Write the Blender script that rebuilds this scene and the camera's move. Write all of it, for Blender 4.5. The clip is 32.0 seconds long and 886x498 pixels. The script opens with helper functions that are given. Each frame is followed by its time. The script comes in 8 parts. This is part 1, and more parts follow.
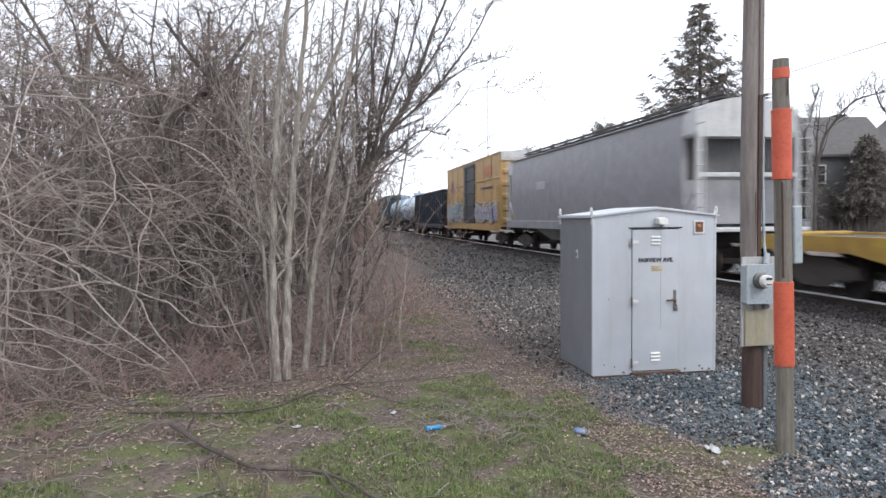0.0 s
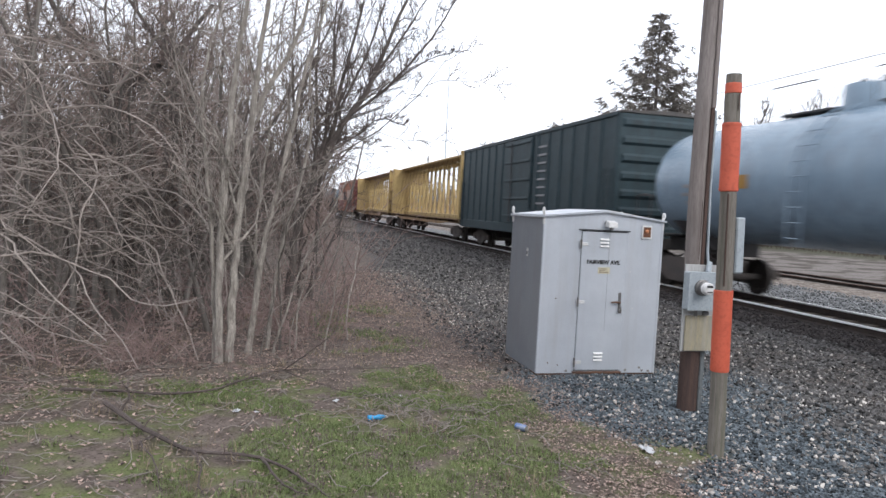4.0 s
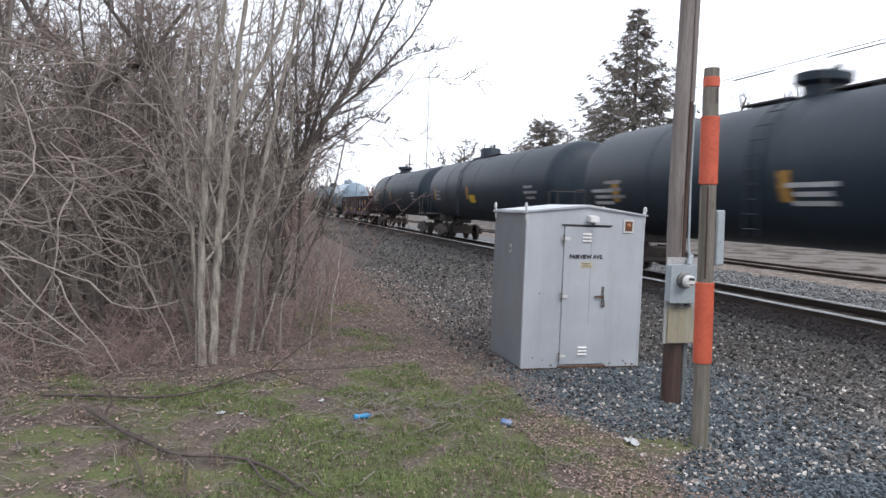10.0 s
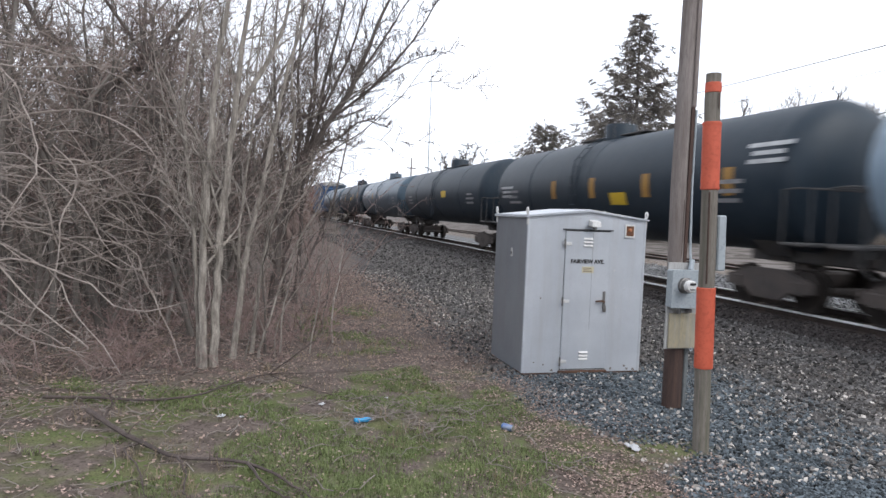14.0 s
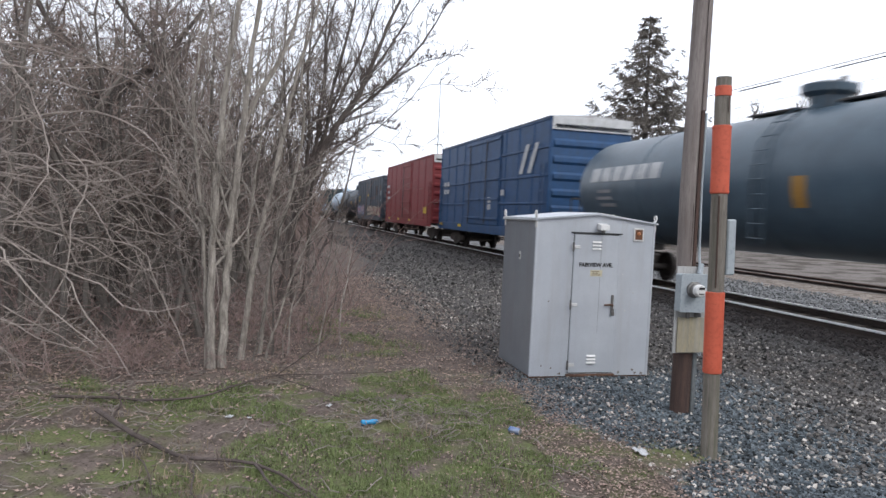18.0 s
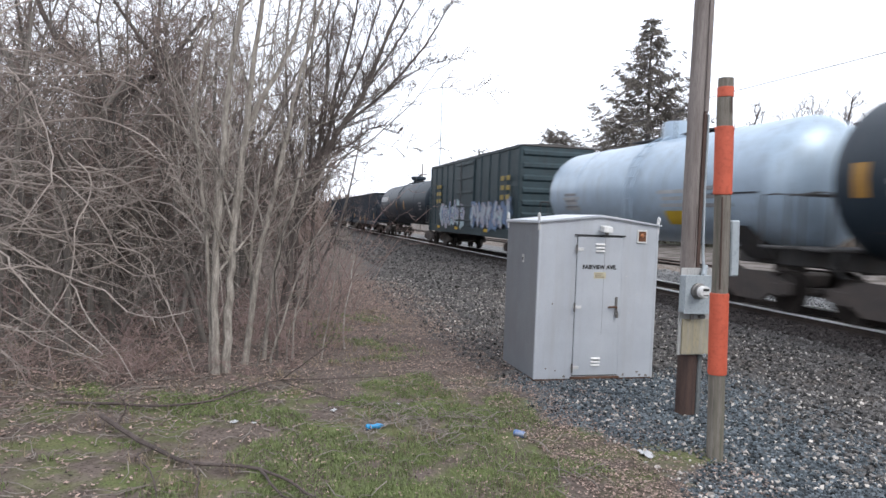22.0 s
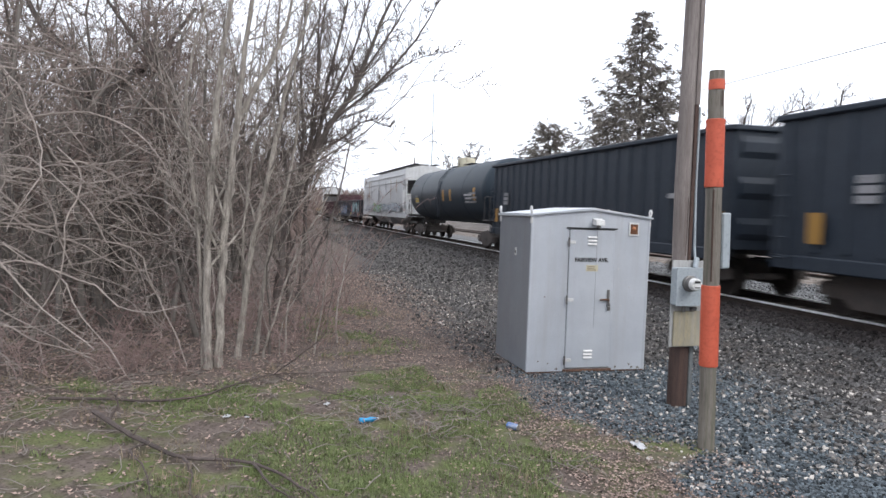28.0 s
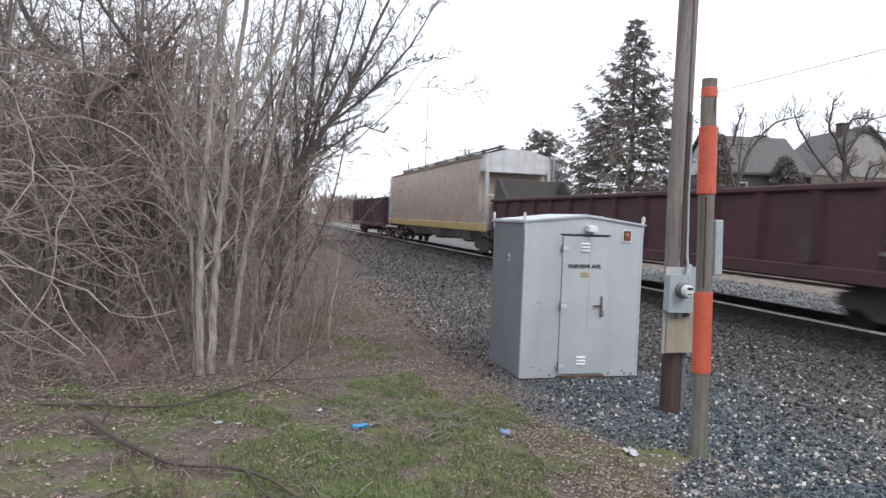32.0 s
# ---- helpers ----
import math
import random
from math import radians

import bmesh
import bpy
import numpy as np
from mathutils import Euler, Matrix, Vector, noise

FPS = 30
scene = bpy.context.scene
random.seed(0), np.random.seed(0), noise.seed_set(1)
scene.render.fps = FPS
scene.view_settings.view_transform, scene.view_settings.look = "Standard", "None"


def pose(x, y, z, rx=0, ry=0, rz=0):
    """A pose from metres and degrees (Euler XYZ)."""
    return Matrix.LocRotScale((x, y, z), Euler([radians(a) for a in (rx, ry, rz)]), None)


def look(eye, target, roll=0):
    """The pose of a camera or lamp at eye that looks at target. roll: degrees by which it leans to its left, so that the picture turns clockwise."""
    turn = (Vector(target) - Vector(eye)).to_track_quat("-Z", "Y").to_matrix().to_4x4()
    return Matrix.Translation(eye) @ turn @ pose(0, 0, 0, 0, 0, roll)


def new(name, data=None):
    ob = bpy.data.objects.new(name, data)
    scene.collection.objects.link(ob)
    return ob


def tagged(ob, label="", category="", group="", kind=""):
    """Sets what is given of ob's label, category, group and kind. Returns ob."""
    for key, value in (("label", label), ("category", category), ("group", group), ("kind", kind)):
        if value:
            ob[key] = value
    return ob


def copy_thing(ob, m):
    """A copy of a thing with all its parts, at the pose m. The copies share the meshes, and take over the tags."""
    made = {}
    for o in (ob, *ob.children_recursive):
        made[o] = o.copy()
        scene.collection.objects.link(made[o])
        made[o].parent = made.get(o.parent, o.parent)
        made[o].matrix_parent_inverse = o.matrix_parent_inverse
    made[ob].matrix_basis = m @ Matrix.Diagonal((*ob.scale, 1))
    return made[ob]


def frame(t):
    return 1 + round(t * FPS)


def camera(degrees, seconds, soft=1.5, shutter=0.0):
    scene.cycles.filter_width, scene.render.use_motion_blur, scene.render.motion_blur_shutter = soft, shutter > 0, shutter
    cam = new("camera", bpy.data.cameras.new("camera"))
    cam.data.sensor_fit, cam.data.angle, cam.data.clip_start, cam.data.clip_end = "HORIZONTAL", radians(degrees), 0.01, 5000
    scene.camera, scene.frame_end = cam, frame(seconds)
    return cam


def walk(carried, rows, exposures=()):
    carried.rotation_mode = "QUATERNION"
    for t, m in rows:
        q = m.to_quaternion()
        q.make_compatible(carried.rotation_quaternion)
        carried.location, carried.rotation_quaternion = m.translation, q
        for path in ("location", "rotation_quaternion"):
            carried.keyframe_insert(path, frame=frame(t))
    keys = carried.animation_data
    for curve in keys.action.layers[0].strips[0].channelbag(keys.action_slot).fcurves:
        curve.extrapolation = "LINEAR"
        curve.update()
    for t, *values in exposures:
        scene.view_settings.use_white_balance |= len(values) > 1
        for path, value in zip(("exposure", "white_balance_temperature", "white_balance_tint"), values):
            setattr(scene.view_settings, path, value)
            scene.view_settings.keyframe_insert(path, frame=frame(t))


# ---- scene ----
cam = camera(65.03, 32.0, soft=1.5, shutter=0.4)
EYE = 2.10            # the eye over the low ground
RAIL = 0.40           # top of the rails over the low ground
FLOOR = 0.60          # the level from which the bodies of the cars are built
TRACK_X = 11.30       # centre line of the near track, which runs along y
SPEED = 20.13         # the train's speed, metres a second
LOOKS = (
    (0, 87.406, 0.562, -10.139),
    (0.5, 87.566, -1.512, -9.763),
    (1, 87.830, -1.877, -12.070),
    (1.5, 87.035, -2.303, -12.679),
    (2, 86.932, -2.515, -12.833),
    (2.5, 86.907, -2.848, -13.025),
    (3, 86.799, -2.818, -13.262),
    (3.5, 86.775, -2.748, -13.731),
    (5.5, 86.842, -3.250, -14.192),
    (6, 86.784, -3.001, -14.338),
    (6.5, 86.704, -2.794, -14.420),
    (7, 86.657, -2.830, -14.469),
    (7.5, 86.695, -3.190, -14.572),
    (8, 86.719, -3.493, -14.704),
    (8.5, 86.638, -3.023, -14.887),
    (9, 86.620, -2.529, -15.052),
    (9.5, 86.604, -2.078, -15.248),
    (10, 86.642, -2.039, -15.356),
    (10.5, 86.706, -2.575, -15.505),
    (11, 86.753, -2.747, -15.628),
    (11.5, 86.768, -2.624, -15.675),
    (12, 87.119, -2.211, -15.332),
    (12.5, 87.194, -1.980, -15.264),
    (13, 87.218, -2.245, -15.259),
    (13.5, 87.129, -2.554, -15.280),
    (14, 86.965, -2.299, -15.240),
    (14.5, 86.926, -2.435, -15.101),
    (16.5, 86.940, -2.422, -14.760),
    (17, 87.003, -2.146, -14.664),
    (17.5, 87.055, -2.251, -14.620),
    (18, 87.141, -2.612, -14.554),
    (18.5, 87.156, -2.817, -14.448),
    (19, 87.198, -2.444, -14.437),
    (19.5, 87.166, -2.178, -14.221),
    (20, 87.178, -2.411, -14.112),
    (20.5, 87.264, -2.305, -14.128),
    (21, 87.349, -2.094, -14.165),
    (21.5, 87.337, -2.170, -14.261),
    (22, 87.419, -2.110, -14.309),
    (22.5, 87.470, -1.945, -14.385),
    (23, 87.334, -2.135, -14.454),
    (23.5, 87.224, -2.390, -14.454),
    (24, 87.111, -2.492, -14.438),
    (24.5, 87.076, -2.390, -14.444),
    (25, 87.070, -2.174, -14.437),
    (25.5, 87.037, -1.916, -14.602),
    (27.5, 86.910, -2.028, -14.828),
    (28, 86.903, -1.921, -14.942),
    (28.5, 86.948, -1.638, -15.026),
    (29, 87.060, -1.703, -15.147),
    (29.5, 87.228, -1.973, -15.241),
    (30, 87.248, -2.246, -15.333),
    (30.5, 87.177, -2.199, -15.371),
    (31, 87.102, -2.313, -15.303),
    (31.5, 87.090, -2.102, -15.302),
    (32, 87.417, -2.133, -15.466),
)
EXPOSURES = ((0.0, 0.08), (1.0, 0.02), (2.0, -0.05), (3.0, 0.0), (6.0, 0.05), (7.0, 0.08), (8.0, 0.02), (10.0, 0.0), (13.0, 0.05), (14.0, -0.05), (17.0, -0.13), (18.0, -0.12), (19.0, -0.28),
             (20.0, 0.0), (21.0, 0.07), (22.0, 0.10), (25.0, 0.12), (28.0, 0.12), (29.0, 0.08), (30.0, 0.0), (32.0, 0.0))
walk(cam, [(t, pose(0, 0, EYE, rx, ry, rz)) for t, rx, ry, rz in LOOKS], [(t, v + 0.05) for t, v in EXPOSURES])

# ---- sky and sun: a bright overcast ----
SKY = 1.5
world = bpy.data.worlds.new("overcast_sky")
scene.world = world
world.use_nodes = True
wn, wl = world.node_tree.nodes, world.node_tree.links
sky = wn.new("ShaderNodeTexSky")
sky.sky_type, sky.sun_disc = "NISHITA", False
sky.sun_elevation, sky.sun_rotation = radians(42), radians(160)
sky.air_density, sky.dust_density = 1.0, 3.0
veil = wn.new("ShaderNodeMixRGB")
veil.inputs["Fac"].default_value = 0.90
veil.inputs["Color2"].default_value = (0.945, 0.985, 1.085, 1)
wn["Background"].inputs["Strength"].default_value = SKY
dim = wn.new("ShaderNodeMixRGB")
dim.blend_type = "MULTIPLY"
dim.inputs["Fac"].default_value = 1.0
dim.inputs["Color2"].default_value = (0.1, 0.1, 0.1, 1)
wl.new(sky.outputs[0], dim.inputs["Color1"])
wl.new(dim.outputs[0], veil.inputs["Color1"])
wl.new(veil.outputs[0], wn["Background"].inputs["Color"])
sun = new("sun", bpy.data.lights.new("sun", "SUN"))
sun.data.energy, sun.data.angle, sun.data.color = 1.5, radians(25), (1.0, 0.975, 0.94)
sun.matrix_world = look((6, -11, 11), (0, 0, 0))
scene.view_settings.exposure = 0.0


# ---- mesh building ----
class Build:
    """Collects vertices and faces of one part."""

    def __init__(self):
        self.v, self.f = [], []

    def add(self, verts, faces):
        n = len(self.v)
        self.v.extend(verts)
        self.f.extend([tuple(i + n for i in q) for q in faces])
        return self

    def box(self, x0, x1, y0, y1, z0, z1, b=0.0):
        """A box, with its edges chamfered by b."""
        if b <= 0:
            vs = [(x, y, z) for x in (x0, x1) for y in (y0, y1) for z in (z0, z1)]
            return self.add(vs, [(0, 1, 3, 2), (4, 6, 7, 5), (0, 4, 5, 1), (2, 3, 7, 6), (0, 2, 6, 4), (1, 5, 7, 3)])
        b = min(b, (x1 - x0) * 0.45, (y1 - y0) * 0.45, (z1 - z0) * 0.45)
        vs, at = [], {}
        for i, x in enumerate((x0, x1)):
            for j, y in enumerate((y0, y1)):
                for k, z in enumerate((z0, z1)):
                    sx, sy, sz = (1, -1)[i] * b, (1, -1)[j] * b, (1, -1)[k] * b
                    for a, p in enumerate(((x, y + sy, z + sz), (x + sx, y, z + sz), (x + sx, y + sy, z))):
                        at[i, j, k, a] = len(vs)
                        vs.append(p)
        fs = []
        for a in range(3):
            u, w = [d for d in range(3) if d != a]
            for s in (0, 1):
                q = []
                for cu, cw in ((0, 0), (1, 0), (1, 1), (0, 1)):
                    c = [0, 0, 0]
                    c[a], c[u], c[w] = s, cu, cw
                    q.append(at[c[0], c[1], c[2], a])
                fs.append(tuple(q))
            for cu in (0, 1):
                for cw in (0, 1):
                    lo, hi = [0, 0, 0], [0, 0, 0]
                    lo[u], lo[w], hi[u], hi[w], hi[a] = cu, cw, cu, cw, 1
                    fs.append((at[(*lo, u)], at[(*hi, u)], at[(*hi, w)], at[(*lo, w)]))
        for i in (0, 1):
            for j in (0, 1):
                for k in (0, 1):
                    fs.append(tuple(at[i, j, k, a] for a in range(3)))
        return self.add(vs, fs)

    def tube(self, pts, radii, n=6, caps=True):
        """A round bar along pts; radii a number or one for each point."""
        pts = [Vector(p) for p in pts]
        if not hasattr(radii, "__len__"):
            radii = [radii] * len(pts)
        base, vs, fs = None, [], []
        for i, p in enumerate(pts):
            d = (pts[min(i + 1, len(pts) - 1)] - pts[max(i - 1, 0)])
            if d.length < 1e-9:
                d = Vector((0, 0, 1))
            d.normalize()
            if base is None:
                base = d.orthogonal().normalized()
            base = (base - d * base.dot(d))
            base = base.normalized() if base.length > 1e-6 else d.orthogonal().normalized()
            side = d.cross(base)
            for k in range(n):
                a = 2 * math.pi * k / n
                vs.append(tuple(p + (base * math.cos(a) + side * math.sin(a)) * radii[i]))
        for i in range(len(pts) - 1):
            for k in range(n):
                m = (k + 1) % n
                fs.append((i * n + k, i * n + m, (i + 1) * n + m, (i + 1) * n + k))
        if caps:
            fs.append(tuple(reversed(range(n))))
            fs.append(tuple(range((len(pts) - 1) * n, len(pts) * n)))
        return self.add(vs, fs)

    def prism(self, outline, a0, a1, axis="x"):
        """An outline, extruded along an axis. Outline in the other two axes, in the order y z, x z or x y."""
        n = len(outline)
        put = {"x": lambda p, a: (a, p[0], p[1]), "y": lambda p, a: (p[0], a, p[1]), "z": lambda p, a: (p[0], p[1], a)}[axis]
        vs = [put(p, a0) for p in outline] + [put(p, a1) for p in outline]
        fs = [tuple(reversed(range(n))), tuple(range(n, 2 * n))]
        fs += [(k, (k + 1) % n, n + (k + 1) % n, n + k) for k in range(n)]
        return self.add(vs, fs)

    def lathe(self, profile, n=24, axis="y", at=(0, 0, 0)):
        """A profile of (place along the axis, radius), turned about it."""
        vs, fs = [], []
        for a, r in profile:
            for k in range(n):
                c, s = r * math.cos(2 * math.pi * k / n), r * math.sin(2 * math.pi * k / n)
                p = {"x": (a, c, s), "y": (c, a, s), "z": (c, s, a)}[axis]
                vs.append((p[0] + at[0], p[1] + at[1], p[2] + at[2]))
        for i in range(len(profile) - 1):
            for k in range(n):
                m = (k + 1) % n
                fs.append((i * n + k, i * n + m, (i + 1) * n + m, (i + 1) * n + k))
        fs += [tuple(range(n)), tuple(range((len(profile) - 1) * n, len(profile) * n))]
        return self.add(vs, fs)

    def data(self, name, smooth=False):
        me = bpy.data.meshes.new(name)
        me.from_pydata(self.v, [], self.f)
        bm = bmesh.new()
        bm.from_mesh(me)
        bmesh.ops.recalc_face_normals(bm, faces=bm.faces)
        bm.to_mesh(me)
        bm.free()
        if smooth:
            me.polygons.foreach_set("use_smooth", [True] * len(me.polygons))
            me.set_sharp_from_angle(angle=radians(38))
        return me


def part(name, b, material, parent=None, label="", smooth=False, m=None):
    """One mesh object, from a Build or from a mesh that is shared, under a thing or a part."""
    me = b.data(name, smooth) if isinstance(b, Build) else b
    if not me.materials:
        me.materials.append(material)
    ob = new(name, me)
    if parent is not None:
        ob.parent = parent
    if m is not None:
        ob.matrix_local = m
    if label:
        tagged(ob, label)
    return ob


def thing(name, label, category, m, group="", kind=""):
    """The Empty at a thing's base."""
    ob = new(name)
    ob.empty_display_size = 0.2
    ob.matrix_world = m
    return tagged(ob, label, category, group, kind)


# ---- materials ----
def paint(name, a, b=None, rough=0.6, metal=0.0, scale=3.0, fine=30.0, bump=0.15, streak=None, streak_amount=0.4, spec=0.4, stretch=(1, 1, 1), island=0.0, obrand=0.0, speck=0.28):
    """A worn surface: two tones mixed at two scales, fine relief, and streaks of dirt or rust that run down it."""
    b = b or tuple(c * 0.72 for c in a)
    mt = bpy.data.materials.new(name)
    mt.use_nodes = True
    ns, ln = mt.node_tree.nodes, mt.node_tree.links
    bsdf = ns["Principled BSDF"]
    co = ns.new("ShaderNodeTexCoord")
    mp = ns.new("ShaderNodeMapping")
    mp.inputs["Scale"].default_value = stretch
    ln.new(co.outputs["Object"], mp.inputs["Vector"])

    def noise_of(s, detail, src):
        n = ns.new("ShaderNodeTexNoise")
        n.inputs["Scale"].default_value, n.inputs["Detail"].default_value = s, detail
        n.inputs["Roughness"].default_value = 0.62
        ln.new(src, n.inputs["Vector"])
        return n.outputs["Fac"]

    def ramp(src, lo, hi):
        r = ns.new("ShaderNodeMapRange")
        r.inputs["From Min"].default_value, r.inputs["From Max"].default_value = lo, hi
        ln.new(src, r.inputs["Value"])
        return r.outputs["Result"]

    def mix(fac, one, two):
        x = ns.new("ShaderNodeMixRGB")
        for sock, val in ((x.inputs["Fac"], fac), (x.inputs["Color1"], one), (x.inputs["Color2"], two)):
            if isinstance(val, (tuple, float, int)):
                sock.default_value = (*val, 1) if isinstance(val, tuple) else val
            else:
                ln.new(val, sock)
        return x.outputs["Color"]

    big = noise_of(scale, 4, mp.outputs["Vector"])
    small = noise_of(fine, 5, mp.outputs["Vector"])
    col = mix(ramp(big, 0.35, 0.65), a, b)
    col = mix(ramp(small, 0.5, 0.78), col, tuple(c * (1 - speck) for c in b))
    if streak:
        sm = ns.new("ShaderNodeMapping")
        sm.inputs["Scale"].default_value = (3.0, 3.0, 0.22)
        ln.new(co.outputs["Object"], sm.inputs["Vector"])
        st = noise_of(2.2, 6, sm.outputs["Vector"])
        mm = ns.new("ShaderNodeMath")
        mm.operation = "MULTIPLY"
        mm.inputs[1].default_value = streak_amount
        ln.new(ramp(st, 0.48, 0.70), mm.inputs[0])
        col = mix(mm.outputs[0], col, streak)
    if island or obrand:
        if island:
            g = ns.new("ShaderNodeNewGeometry").outputs["Random Per Island"]
        else:
            g = ns.new("ShaderNodeObjectInfo").outputs["Random"]
        hs = ns.new("ShaderNodeHueSaturation")
        k = island or obrand
        r = ns.new("ShaderNodeMapRange")
        r.inputs["To Min"].default_value, r.inputs["To Max"].default_value = 1 - k, 1 + k
        ln.new(g, r.inputs["Value"])
        ln.new(r.outputs["Result"], hs.inputs["Value"])
        ln.new(col, hs.inputs["Color"])
        col = hs.outputs["Color"]
    ln.new(col, bsdf.inputs["Base Color"])
    rr = ns.new("ShaderNodeMapRange")
    rr.inputs["To Min"].default_value, rr.inputs["To Max"].default_value = max(0.05, rough - 0.12), min(1, rough + 0.12)
    ln.new(small, rr.inputs["Value"])
    ln.new(rr.outputs["Result"], bsdf.inputs["Roughness"])
    bsdf.inputs["Metallic"].default_value = metal
    bsdf.inputs["Specular IOR Level"].default_value = spec
    if bump:
        bp = ns.new("ShaderNodeBump")
        bp.inputs["Strength"].default_value, bp.inputs["Distance"].default_value = bump, 0.02
        ln.new(small, bp.inputs["Height"])
        ln.new(bp.outputs["Normal"], bsdf.inputs["Normal"])
    return mt


RUST = (0.10, 0.045, 0.025)
GRIME = (0.035, 0.03, 0.028)
steel_rail = paint("rail_steel", (0.055, 0.042, 0.036), (0.035, 0.027, 0.024), 0.65, 0.3, fine=50)
rail_head = paint("rail_head", (0.90, 0.90, 0.91), (0.82, 0.82, 0.83), 0.50, 0.45, bump=0)
rusty_head = paint("rusty_rail_head", (0.13, 0.085, 0.065), (0.085, 0.058, 0.047), 0.7, 0.3)
tie_wood = paint("tie_wood", (0.10, 0.08, 0.065), (0.06, 0.05, 0.042), 0.9, stretch=(1, 8, 8), obrand=0.3)
under_black = paint("underframe_black", (0.062, 0.063, 0.068), (0.082, 0.077, 0.074), 0.8, streak=(0.06, 0.045, 0.035))
truck_rust = paint("truck_iron", (0.075, 0.068, 0.066), (0.105, 0.088, 0.08), 0.85, 0.2)
wheel_steel = paint("wheel_steel", (0.05, 0.042, 0.038), (0.03, 0.026, 0.024), 0.6, 0.5)
tread_steel = paint("wheel_tread", (0.5, 0.5, 0.5), (0.4, 0.4, 0.4), 0.3, 1.0, bump=0.02)


# ---- ground ----
def ease(a, b, x):
    t = min(1.0, max(0.0, (x - a) / (b - a)))
    return t * t * (3 - 2 * t)


def ground_z(x, y):
    """Height of the ground: a low verge, the ballast bank, and the land beyond the tracks."""
    z = 0.22 * ease(6.6, 9.9, x)
    if x > 19:
        z += 0.35 * ease(19, 32, x)
    near = 1 - ease(14, 45, math.hypot(x, y - 6))
    z += near * (0.030 * noise.noise((x * 0.9, y * 0.9, 3.1)) + 0.016 * noise.noise((x * 3.1, y * 3.1, 7.7)))
    z += 0.10 * noise.noise((x * 0.13, y * 0.13, 1.3)) * ease(3, 12, abs(x - 6) + abs(y - 8) * 0.5) * (1 - ease(4.5, 9, x) * (1 - ease(20, 30, x)))
    return z


def steps(stops):
    """Grid lines: (from, to, spacing) one after another."""
    out = []
    for a, b, d in stops:
        n = max(1, round((b - a) / d))
        out += [a + (b - a) * i / n for i in range(n)]
    return out + [stops[-1][1]]


def ground_sheet():
    xs = steps([(-3000, -200, 400), (-200, -30, 17), (-30, -8, 1.2), (-8, 10.5, 0.14), (10.5, 20, 0.4), (20, 60, 3), (60, 300, 30), (300, 3000, 450)])
    ys = steps([(-3000, -60, 420), (-60, 0, 8), (0, 3, 0.5), (3, 20, 0.14), (20, 45, 0.5), (45, 120, 3), (120, 400, 28), (400, 3000, 430)])
    vs = [(x, y, ground_z(x, y)) for y in ys for x in xs]
    n = len(xs)
    fs = [(j * n + i, j * n + i + 1, (j + 1) * n + i + 1, (j + 1) * n + i) for j in range(len(ys) - 1) for i in range(n - 1)]
    me = bpy.data.meshes.new("ground")
    me.from_pydata(vs, [], fs)
    me.polygons.foreach_set("use_smooth", [True] * len(me.polygons))
    return me


